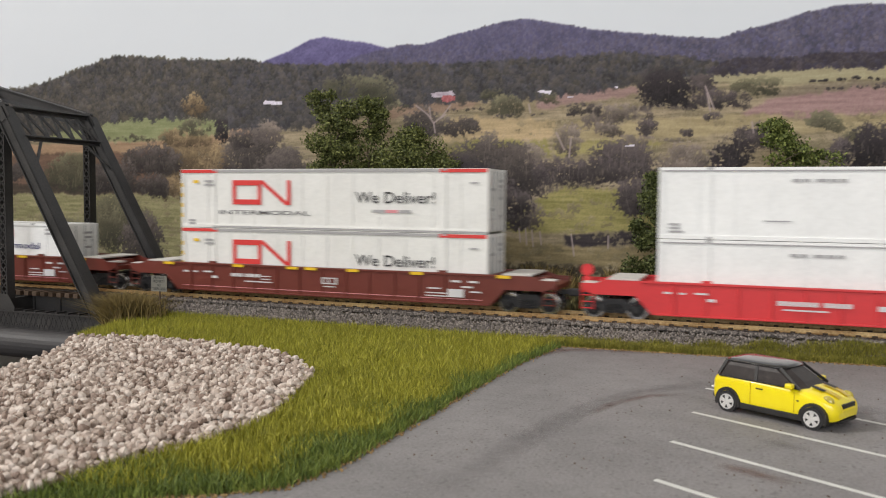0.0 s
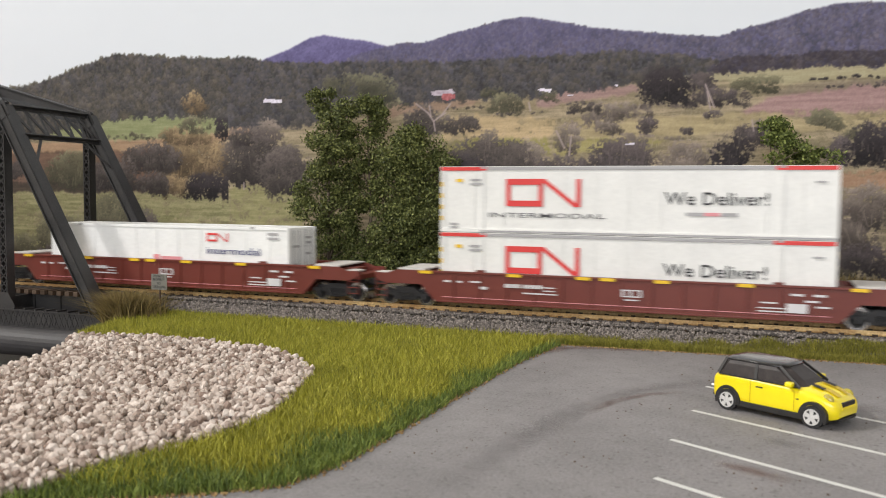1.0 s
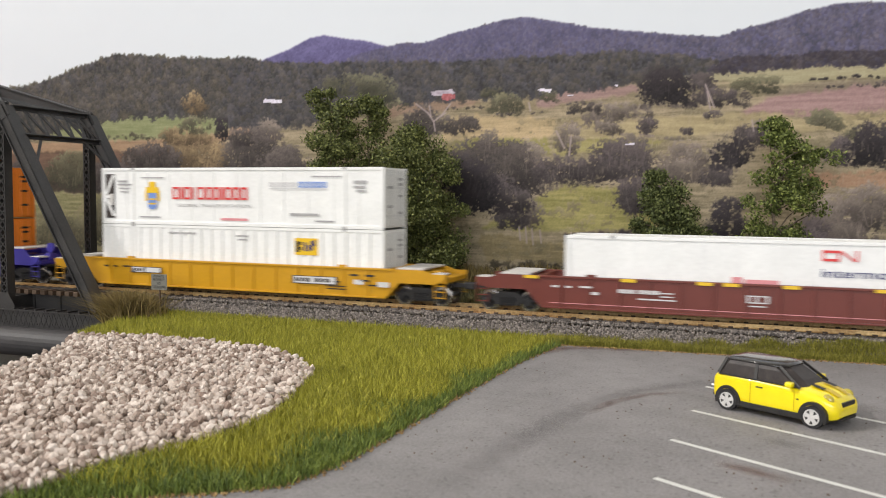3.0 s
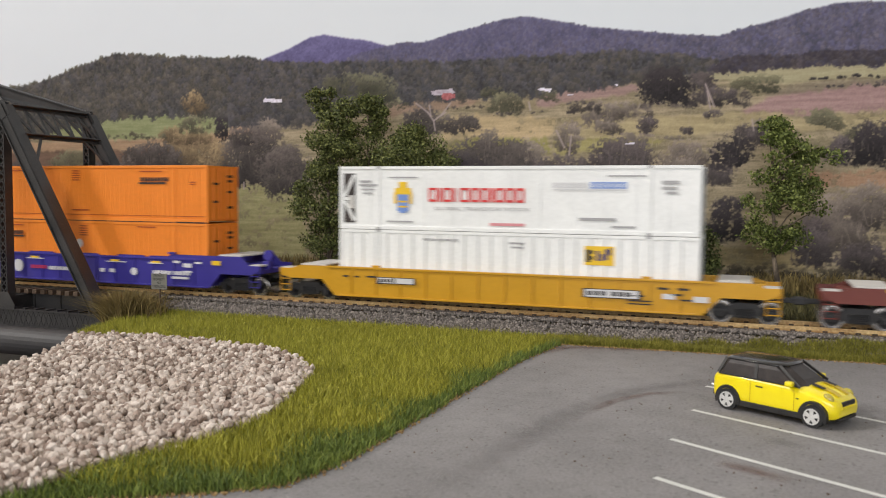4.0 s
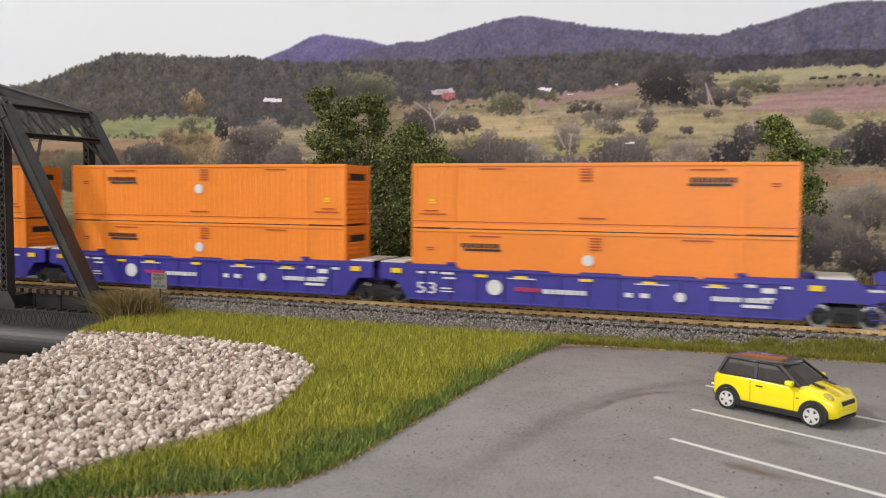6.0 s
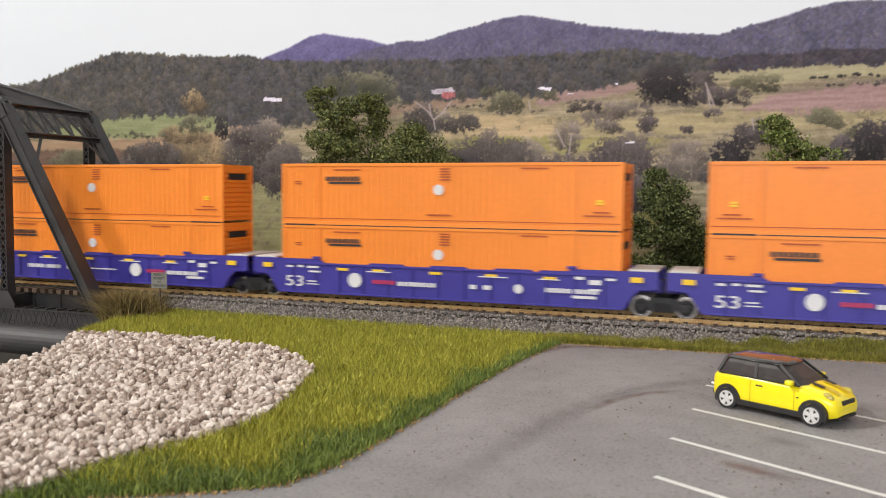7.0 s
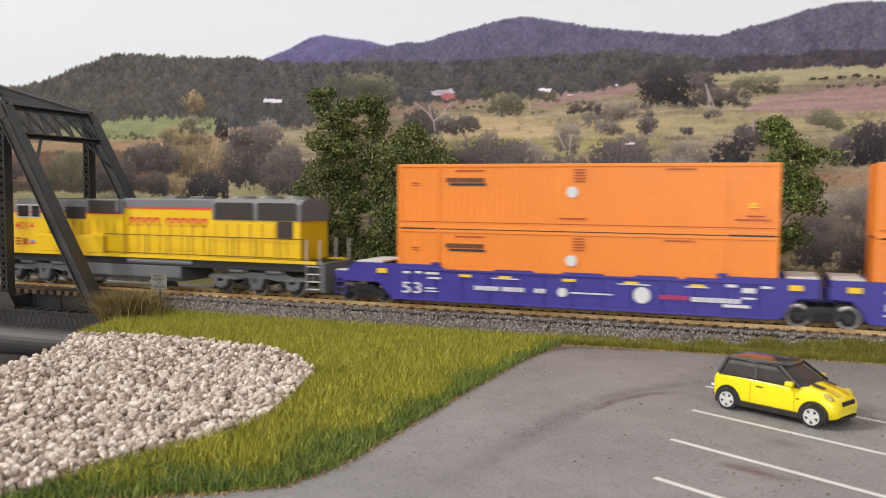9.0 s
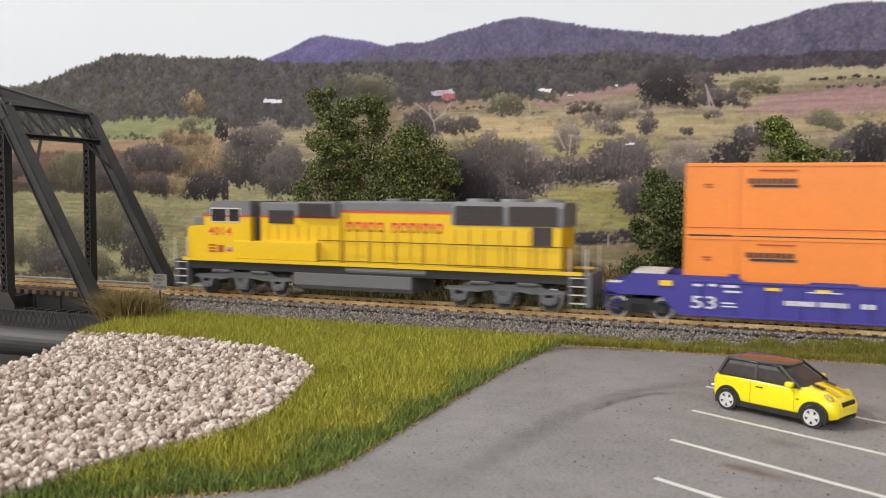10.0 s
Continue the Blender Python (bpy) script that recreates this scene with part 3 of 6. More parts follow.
SHRUBS_AND_SHADOW = {
    'gold': ((-37.0, 11.34, 2.2, 1.4), (-37.2, 7.69, 5.8, 3.3), (-37.6, 9.08, 4.3, 1.3), (-35.0, 7.28, 2.1, 2.7), (-38.7, 5.51, 2.9, 1.6)),
    'willow': ((-23.0, 11.54, 2.8, 2.1), (-24.8, 12.14, 3.7, 1.4), (-15.2, 11.38, 1.3, 0.8)),
    'green': ((-36.9, 9.77, 2.8, 1.2), (-42.0, 9.04, 5.5, 0.5), (-42.3, 9.24, 0.6, 0.6), (-46.6, 8.94, 3.7, 0.4), (-47.8, 6.74, 4.8, 2.8), (-43.6, 3.01, 4.3, 3.7), (-49.0, 1.63, 4.9, 3.4), (-45.8, -0.18, 3.7, 2.1), (-53.0, 0.66, 4.0, 2.2), (-14.4, 10.64, 1.9, 1.4), (-11.6, 10.92, 1.3, 0.7), (-0.1, 11.22, 2.6, 1.0), (3.4, 9.24, 1.5, 1.2), (5.0, 8.46, 1.4, 1.2), (-21.6, 10.74, 2.0, 0.8)),
    'dark': ((-40.6, 7.52, 4.8, 2.3), (-40.6, 5.7, 3.0, 1.6), (-44.2, 6.32, 4.3, 2.3), (-53.3, 6.75, 3.4, 1.7), (-49.6, -0.18, 4.4, 2.4), (-41.6, 1.62, 3.1, 4.1), (-32.3, 7.65, 3.8, 3.8), (-29.8, 6.68, 2.9, 3.4), (-33.0, 8.82, 2.1, 1.2), (-20.0, 9.68, 2.3, 1.8), (-17.8, 9.38, 4.1, 1.2), (-17.0, 10.47, 2.9, 0.3), (-13.5, 10.0, 4.2, 0.3), (-9.7, 10.26, 2.4, 0.8), (-15.2, 6.64, 5.4, 3.8)),
    'dusk': ((-10.8, 6.64, 3.3, 1.7), (-7.5, 7.02, 3.6, 2.5), (-6.4, 5.16, 2.3, 2.2), (-3.2, 11.46, 1.7, 1.3), (-2.2, 10.61, 3.3, 1.1), (-5.8, 9.13, 1.2, 1.0), (-2.4, 9.66, 0.9, 0.5), (-3.6, 8.8, 1.1, 0.5), (-0.1, 8.46, 2.5, 1.5), (4.2, 7.58, 1.7, 1.4), (-2.0, 6.3, 1.8, 1.3), (-14.0, 3.73, 2.1, 1.5), (3.0, 2.64, 1.7, 2.7), (5.5, 1.76, 2.6, 1.7), (4.1, 11.0, 3.2, 0.2), (6.0, 11.04, 0.8, 0.4), (-14.5, 5.1, 3.2, 2.4)),
    # the last black blob paints the model bush's cast shadow on the print
    'black': ((-34.6, 9.61, 1.3, 1.7), (-35.7, 5.6, 3.8, 2.0), (-16.6, 5.68, 2.9, 3.1), (-5.0, 11.4, 2.5, 2.0), (-1.2, 7.6, 1.9, 2.1), (5.7, 7.92, 2.2, 2.2), (2.8, 11.41, 1.3, 0.2), (4.1, 11.45, 0.4, 0.2), (4.8, 11.48, 0.4, 0.2), (5.6, 11.44, 0.6, 0.2), (-1.4, 3.94, 1.7, 2.5)),
    'grey': ((-30.8, 8.97, 2.7, 1.7), (-13.0, 6.57, 2.5, 3.1), (-7.0, 10.02, 2.9, 1.0), (-8.7, 9.81, 2.0, 1.5), (-8.3, 9.05, 1.6, 0.8), (-4.4, 8.37, 1.5, 0.3), (-6.7, 8.35, 2.6, 0.9), (-3.0, 7.25, 4.6, 1.8), (-4.2, 6.56, 2.8, 1.6), (4.4, 3.59, 3.0, 3.3), (5.6, 4.66, 2.1, 2.4), (-12.8, 4.09, 1.4, 2.0), (-10.4, 8.46, 1.3, 2.0), (-5.5, 10.31, 2.8, 0.6)),
    'brush': ((-10.7, 0.72, 9.6, 1.0), (-26.7, -0.01, 26.0, 1.3), (-47.3, -1.49, 17.2, 1.0), (0.2, 0.96, 11.7, 0.9)),
}
PRINTED_STICKS = (((-18.9, 9.05), (-19.0, 9.65), (-19.4, 10.19), (-20.2, 10.77)), ((-19.0, 9.65), (-18.5, 9.99), (-17.9, 10.71)), ((-19.2, 9.97), (-19.3, 10.61)), ((-18.5, 9.99), (-18.2, 10.15)), ((-2.5, 9.97), (-2.7, 10.94)), ((-2.3, 10.06), (-2.8, 11.32)), ((-32.9, 5.77), (-32.9, 5.34)), ((-13.0, 3.17), (-12.9, 2.21)), ((-12.6, 3.07), (-12.5, 2.12)), ((-8.0, 2.84), (-8.0, 2.15)), ((-10.2, 2.89), (-10.0, 1.62)), ((-12.9, 10.62), (-12.8, 10.15)), ((-0.3, 9.29), (-0.2, 8.71)), ((4.0, 7.5), (4.1, 6.96)), ((-10.3, 8.63), (-10.4, 7.47)), ((-11.2, 8.91), (-10.7, 7.9)), ((-13.4, 3.16), (-13.3, 2.37)), ((-12.1, 2.98), (-12.0, 2.23)), ((-41.5, 2.65), (-41.4, -0.22)), ((-41.3, 1.42), (-42.1, 2.84)), ((-41.3, 1.63), (-40.5, 2.87)))
PRINTED_HOUSES = (
    ('roof', [(-19.2, 11.51), (-17.8, 11.6), (-17.6, 11.35), (-18.0, 11.19), (-19.1, 11.26)]),
    ('barn', [(-18.5, 11.14), (-18.4, 11.31), (-17.9, 11.33), (-17.6, 11.25), (-17.6, 11.04), (-18.0, 10.92), (-18.4, 10.93)]),
    ('house', [(-31.3, 11.33), (-31.2, 11.43), (-29.9, 11.32), (-29.9, 11.09), (-31.3, 11.18)]),
    ('house', [(-12.4, 11.34), (-12.2, 11.44), (-11.5, 11.38), (-11.6, 11.18)]),
    ('house', [(-8.0, 11.45), (-7.6, 11.5), (-7.6, 11.4)]),
    ('house', [(-7.2, 8.06), (-6.6, 8.18), (-6.6, 8.05)]),
    ('house', [(-10.7, 10.96), (-10.2, 11.04), (-10.2, 10.97)]),
)
FAR_RIDGE = [(-35.5, 12.8), (-32.9, 13.4), (-31.1, 14.1), (-29.4, 14.6), (-27.7, 15.3), (-26.7, 15.4), (-25.2, 15.1), (-23.8, 14.9), (-22.4, 14.5), (-20.9, 13.9), (-18.9, 12.6)]
MOUNT_RIDGE = [(-27.0, 12.0), (-24.8, 13.9), (-22.4, 14.4), (-21.1, 14.6), (-19.7, 14.5), (-17.8, 15.0), (-16.0, 15.3), (-14.6, 15.6), (-13.2, 15.7), (-12.2, 15.5), (-10.8, 15.2), (-9.1, 14.8), (-6.9, 14.5), (-4.3, 14.1), (-2.2, 13.9), (-1.1, 14.2), (0.7, 14.6), (2.1, 15.0), (3.7, 15.3), (5.0, 15.3), (6.0, 15.2), (9.0, 14.9), (9.0, 10.5)]
SHRUB_INK = {"gold": ((172, 150, 104), (84, 70, 54)), "willow": ((116, 114, 86), (70, 70, 56)), "green": ((132, 128, 94), (66, 66, 52)),
             "dark": ((110, 102, 90), (48, 44, 44)), "dusk": ((112, 103, 95), (54, 49, 50)), "black": ((76, 70, 68), (38, 35, 37)),
             "grey": ((150, 138, 118), (90, 82, 74)), "brush": ((104, 96, 72), (50, 46, 36))}


class Print:
    """A picture in the board's x and z, painted back to front."""

    def __init__(self, x0, x1, z0, z1, dx, dz):
        self.x, self.z = np.arange(x0, x1, dx), np.arange(z0, z1, dz)
        self.dx, self.dz = dx, dz
        self.X, self.Z = np.meshgrid(self.x, self.z)
        self.img = np.zeros(self.X.shape + (3,))
        self.rng = np.random.default_rng(500)
        self.clump = self.fbm(0.55, 0.5, 4)
        self.leaf = self.fbm(0.14, 0.12, 2)
        self.grain = self.rng.normal(0, 1, self.X.shape)
        self.streak = self.fbm(1.7, 0.16, 4)

    def noise(self, sx, sz):
        """Smooth value noise, about -1 to 1, of cells sx by sz."""
        u, v = (self.X - self.x[0]) / sx, (self.Z - self.z[0]) / sz
        lat = self.rng.uniform(-1, 1, (int(v.max()) + 3, int(u.max()) + 3))
        i, j = u.astype(int), v.astype(int)
        f, g = u - i, v - j
        f, g = f * f * (3 - 2 * f), g * g * (3 - 2 * g)
        return (lat[j, i] * (1 - f) + lat[j, i + 1] * f) * (1 - g) + (lat[j + 1, i] * (1 - f) + lat[j + 1, i + 1] * f) * g

    def fbm(self, sx, sz, octaves):
        return sum(self.noise(sx / 2 ** k, sz / 2 ** k) * 0.6 ** k for k in range(octaves))

    def mask(self, outline, ragged, soft):
        x, z = self.X + ragged * 1.5 * self.clump, self.Z + ragged * (0.7 * self.clump + 0.5 * self.leaf)
        hit = np.zeros(x.shape, bool)
        for (xa, za), (xb, zb) in zip(outline, outline[1:] + outline[:1]):
            if za != zb:
                hit ^= ((za > z) != (zb > z)) & (x < (xb - xa) * (z - za) / (zb - za) + xa)
        m = hit.astype(float)
        for _ in range(soft):
            m[1:-1] = (m[:-2] + 2 * m[1:-1] + m[2:]) / 4
            m[:, 1:-1] = (m[:, :-2] + 2 * m[:, 1:-1] + m[:, 2:]) / 4
        return m

    def lay(self, m, colour):
        self.img += m[..., None] * (colour - self.img)

    def tone(self, a, b, k):
        """From ink b at k = -1 to ink a at k = 1."""
        k = np.clip(0.5 + 0.5 * k, 0, 1)[..., None]
        return np.array(b, float) * (1 - k) + np.array(a, float) * k

    def blob(self, cx, cz, rw, rh, a, b, ragged=0.5, soft=0.35, lit=0.6, cover=1.0, limit=None):
        """One crown: uneven outline, light on top and dark below."""
        i0, i1 = np.searchsorted(self.x, (cx - rw * 1.4, cx + rw * 1.4 if limit is None else min(cx + rw * 1.4, limit)))
        j0, j1 = np.searchsorted(self.z, (cz - rh * 1.4, cz + rh * 1.4))
        if i1 - i0 < 2 or j1 - j0 < 2:
            return
        s = np.s_[j0:j1, i0:i1]
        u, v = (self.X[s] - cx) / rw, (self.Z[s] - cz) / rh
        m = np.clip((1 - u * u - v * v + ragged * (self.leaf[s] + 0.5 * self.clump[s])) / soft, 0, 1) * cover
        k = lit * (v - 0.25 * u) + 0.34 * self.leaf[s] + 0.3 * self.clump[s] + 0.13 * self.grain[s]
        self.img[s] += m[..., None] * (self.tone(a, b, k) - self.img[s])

    def wood(self, outline, n, r, a, b, haze):
        """Crowns over an area, the far ones first."""
        rng = self.rng
        xs, zs = [p[0] for p in outline], [p[1] for p in outline]
        spots = [(x, z) for x, z in zip(rng.uniform(min(xs), max(xs), n), rng.uniform(min(zs), max(zs), n)) if inside(outline, x, z)]
        hi, lo = max(zs), min(zs)
        for x, z in sorted(spots, key=lambda p: -p[1]):
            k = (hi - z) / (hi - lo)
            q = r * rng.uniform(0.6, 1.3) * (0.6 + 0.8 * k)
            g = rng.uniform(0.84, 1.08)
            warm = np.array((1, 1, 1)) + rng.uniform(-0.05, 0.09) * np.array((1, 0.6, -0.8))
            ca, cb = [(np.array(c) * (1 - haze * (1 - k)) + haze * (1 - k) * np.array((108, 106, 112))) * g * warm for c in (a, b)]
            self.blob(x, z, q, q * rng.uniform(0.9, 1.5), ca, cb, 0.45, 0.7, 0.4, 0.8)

    def shrub(self, x, z, w, h, a, b, limit=None):
        rng = self.rng
        n = int(8 + w * h * 8)
        r = 0.3 * min(w, h) + 0.06
        spots = [(rng.uniform(-1, 1), rng.uniform(-1, 1)) for _ in range(n)]
        spots = [(u, v) for u, v in spots if u * u + max(v, 0) ** 2 < 1.0]
        for u, v in sorted(spots, key=lambda p: -p[1]):
            q = r * rng.uniform(0.3, 1.1)
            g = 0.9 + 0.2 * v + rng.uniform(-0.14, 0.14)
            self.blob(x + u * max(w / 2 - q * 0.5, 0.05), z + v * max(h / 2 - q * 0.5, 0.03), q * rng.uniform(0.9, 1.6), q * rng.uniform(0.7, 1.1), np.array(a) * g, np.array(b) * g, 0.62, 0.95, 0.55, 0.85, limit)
        for _ in range(int(w * h * 0.8)):
            sx, sz = x + rng.uniform(-0.45, 0.45) * w, z + rng.uniform(-0.5, 0.1) * h
            self.stick([(sx, sz), (sx + rng.normal(0, 0.12), sz + rng.uniform(0.2, 0.5) * min(h, 1.6))], np.array(a) * 1.05, 0.025, 0.3)

    def stick(self, line, colour, r, cover=0.8):
        for (xa, za), (xb, zb) in zip(line, line[1:]):
            i0, i1 = np.searchsorted(self.x, (min(xa, xb) - 0.3, max(xa, xb) + 0.3))
            j0, j1 = np.searchsorted(self.z, (min(za, zb) - 0.3, max(za, zb) + 0.3))
            s = np.s_[j0:j1, i0:i1]
            px, pz, dx, dz = self.X[s] - xa, self.Z[s] - za, xb - xa, zb - za
            t = np.clip((px * dx + pz * dz) / (dx * dx + dz * dz + 1e-9), 0, 1)
            d = np.hypot(px - t * dx, pz - t * dz)
            m = np.clip((r + 0.04 - d) / 0.05, 0, 1) * cover
            self.img[s] += m[..., None] * (np.array(colour, float) - self.img[s])

    def mesh(self, name, y, mat):
        nz, nx = self.X.shape
        co = np.stack([self.X, np.full(self.X.shape, y), self.Z], -1).reshape(-1, 3) * S
        i = (np.arange(nz - 1)[:, None] * nx + np.arange(nx - 1)).reshape(-1)
        quads = np.stack([i, i + 1, i + nx + 1, i + nx], 1).astype(np.int32)
        me = bpy.data.meshes.new(name)
        me.vertices.add(len(co))
        me.vertices.foreach_set("co", co.ravel())
        me.loops.add(quads.size)
        me.loops.foreach_set("vertex_index", quads.ravel())
        me.polygons.add(len(quads))
        me.polygons.foreach_set("loop_start", np.arange(0, quads.size, 4, dtype=np.int32))
        me.update(calc_edges=True)
        c = np.clip(self.img / 255, 0, 1)
        c = np.where(c <= 0.04045, c / 12.92, ((c + 0.055) / 1.055) ** 2.4)
        layer = me.color_attributes.new("print", "FLOAT_COLOR", "POINT")
        layer.data.foreach_set("color", np.concatenate([c.reshape(-1, 3), np.ones((nz * nx, 1))], 1).ravel().astype(np.float32))
        me.materials.append(mat)
        return me


def print_ink():
    m = bpy.data.materials.new("printed_paper")
    m.use_nodes = True
    nt = m.node_tree
    bs = nt.nodes["Principled BSDF"]
    at = nt.nodes.new("ShaderNodeAttribute")
    at.attribute_name = "print"
    nt.links.new(at.outputs["Color"], bs.inputs["Base Color"])
    bs.inputs["Roughness"].default_value, bs.inputs["Specular IOR Level"].default_value = 0.7, 0.15
    return m


def build_backdrop():
    bm = bmesh.new()
    add_box(bm, -120, 50, BACK, BACK + 0.3, -1.5, 30)
    sky = material("print_sky", lin(219, 223, 229), lin(217, 221, 227), size=30, fine=8, rough=0.7, spec=0.15)
    board = tagged(part("backdrop", bm, sky), "printed landscape backdrop board with pale sky", "backdrop", kind="structure")

    p = Print(-58.0, 8.4, -1.45, 16.4, 0.06, 0.055)
    p.img[:] = (218, 222, 228)
    air = 1 - np.clip(sum(p.mask(o, 0.02, 1) for o in (FAR_RIDGE + [(-18.9, 11.0), (-35.5, 11.0)], MOUNT_RIDGE, LEFT_WOOD, MIDDLE_WOOD)), 0, 1)
    air[p.Z < 12.2] = 0
    # hills
    hill = 0.5 * p.clump + 0.45 * p.leaf + 0.1 * p.grain
    p.lay(p.mask(FAR_RIDGE + [(-18.9, 11.0), (-35.5, 11.0)], 0.02, 1), p.tone((112, 106, 144), (84, 80, 112), hill + 0.4 * (p.Z - 14)))
    p.lay(p.mask(MOUNT_RIDGE, 0.02, 1), p.tone((110, 107, 122), (74, 74, 86), hill * 1.2 + 0.25 * (p.Z - 14.2)))
    p.wood(MOUNT_RIDGE, 9000, 0.13, (106, 103, 122), (84, 82, 98), 0.0)
    p.lay(0.3 * p.mask(MOUNT_RIDGE, 0.02, 1) * np.clip((p.Z - 12.6) / 2, 0, 1) * np.clip((2 - p.X) / 12, 0, 1), np.array((100, 96, 134.0)))
    land = p.mask([(-58.5, 12.6), (-34.3, 11.0), (-22.0, 11.0), (-14.2, 11.2), (-10.7, 12.0), (-4.3, 12.4), (9.0, 12.4), (9.0, -2.0), (-58.5, -2.0)], 0.05, 2)
    p.lay(land, p.tone((176, 161, 124), (122, 114, 84), 0.8 * p.streak + 0.25 * p.leaf + 0.15 * p.grain))
    # fields
    for name, outline, a, b in PRINTED_FIELDS:
        p.lay(p.mask(outline, 0.16, 2), p.tone(np.array(a) * 1.04, np.array(b) * 1.04, 0.75 * p.streak + 0.3 * p.leaf + 0.2 * p.grain))
    # woods
    for outline, a, b in ((LEFT_WOOD, (92, 92, 80), (54, 55, 50)), (MIDDLE_WOOD, (90, 90, 82), (54, 55, 52)), (DUSKY_WOOD, (80, 75, 80), (60, 56, 62))):
        p.lay(p.mask(outline, 0.12, 1), p.tone(a, b, p.clump * 0.6 + p.leaf * 0.5))
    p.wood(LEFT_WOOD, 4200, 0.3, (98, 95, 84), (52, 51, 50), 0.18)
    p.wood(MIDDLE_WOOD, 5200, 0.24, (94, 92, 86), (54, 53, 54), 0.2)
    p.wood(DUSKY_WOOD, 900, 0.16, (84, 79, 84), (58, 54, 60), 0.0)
    # tufts on the meadows
    for _ in range(1500):
        x, z = p.rng.uniform(-57, 8), p.rng.uniform(-1, 10)
        if z < 4.6 + max(0, min(5.0, (x + 36) * 0.22)) and (x > -34 or z < 6):
            g = p.rng.uniform(0.75, 1.05)
            q = p.rng.uniform(0.08, 0.3)
            p.blob(x, z, q * 1.6, q, np.array((170, 158, 116)) * g, np.array((104, 98, 72)) * g, 1.2, 1.0, 0.4, 0.6)
    # shrubs and single trees, and the painted shadow of the model bush
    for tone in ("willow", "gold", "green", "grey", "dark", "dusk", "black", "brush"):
        for x, z, w, h in SHRUBS_AND_SHADOW[tone]:
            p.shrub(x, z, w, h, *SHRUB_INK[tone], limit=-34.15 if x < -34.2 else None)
    # pale haze of dry stalks over the middle distance
    for _ in range(900):
        x, z = p.rng.uniform(-16, 8), p.rng.uniform(4.5, 10.2)
        p.stick([(x, z), (x + p.rng.normal(0, 0.05), z + p.rng.uniform(0.1, 0.4))], (180, 166, 136), 0.015, 0.15)
    # houses, bare stems and posts
    for kind, outline in PRINTED_HOUSES:
        a, b = {"roof": ((196, 188, 188), (160, 150, 152)), "barn": ((190, 112, 108), (150, 84, 82)), "house": ((232, 230, 230), (206, 202, 202))}[kind]
        p.lay(p.mask(outline, 0.0, 0), p.tone(a, b, p.leaf))
    for line in PRINTED_STICKS:
        p.stick(list(line), (168, 154, 142) if line[0][0] > -40 else (74, 66, 58), 0.035 if line[0][0] > -40 else 0.1)
    grey = p.img.mean(-1, keepdims=True)
    p.img += (1 - air[..., None]) * ((grey + 0.9 * (p.img - grey)) * np.array((1.02, 1.0, 1.06)) - p.img)
    paper = new("printed_sheet", p.mesh("printed_sheet", BACK - 0.02, print_ink()))
    paper.parent = board
    tagged(paper, "landscape print of hills, woods, fields and shrubs")


build_backdrop()


# ---- trees before the backdrop ----
M_BARK = material("bark", lin(122, 108, 92), lin(76, 66, 56), rough=0.9, size=0.4, fine=0.05, bump=0.6, stretch=(1, 1, 0.3))
M_LEAF = material("leaf_flakes", lin(146, 149, 88), lin(40, 46, 24), c=lin(90, 97, 52), rough=0.6, island=True, size=1.5, fine=0.3, spec=0.3)
M_LEAF2 = material("bright_leaf_flakes", lin(144, 152, 82), lin(44, 54, 26), c=lin(92, 102, 50), rough=0.6, island=True, size=1.5, fine=0.3, spec=0.3)

M_LEAF3 = material("dark_leaf_flakes", lin(126, 132, 80), lin(40, 46, 26), c=lin(80, 88, 48), rough=0.6, island=True, size=1.5, fine=0.3, spec=0.3)


def leaf_crown(clumps, per, size, seed):
    """Leaf flakes on the shells of clumps (x, y, z, r)."""
    rng = np.random.default_rng(seed)
    c = np.array(clumps)
    idx = np.repeat(np.arange(len(c)), per)
    n = len(idx)
    d = rng.normal(0, 1, (n, 3))
    d /= np.linalg.norm(d, axis=1)[:, None]
    r = c[idx, 3] * rng.uniform(0.25, 1.0, n) ** 0.5 * (1 + 0.25 * rng.normal(0, 1, n).clip(-1, 1.6))
    p = c[idx, :3] + d * r[:, None] * (1, 1, 0.8)
    u = rng.normal(0, 1, (n, 3))
    u /= np.linalg.norm(u, axis=1)[:, None]
    w = np.cross(u, rng.normal(0, 1, (n, 3)))
    w /= np.linalg.norm(w, axis=1)[:, None]
    s = (size * rng.uniform(0.6, 1.35, n))[:, None]
    v = np.stack([p - u * s, p - w * s * 0.55, p + u * s, p + w * s * 0.6], 1).reshape(-1, 3)
    return v, np.arange(n * 4).reshape(n, 4)


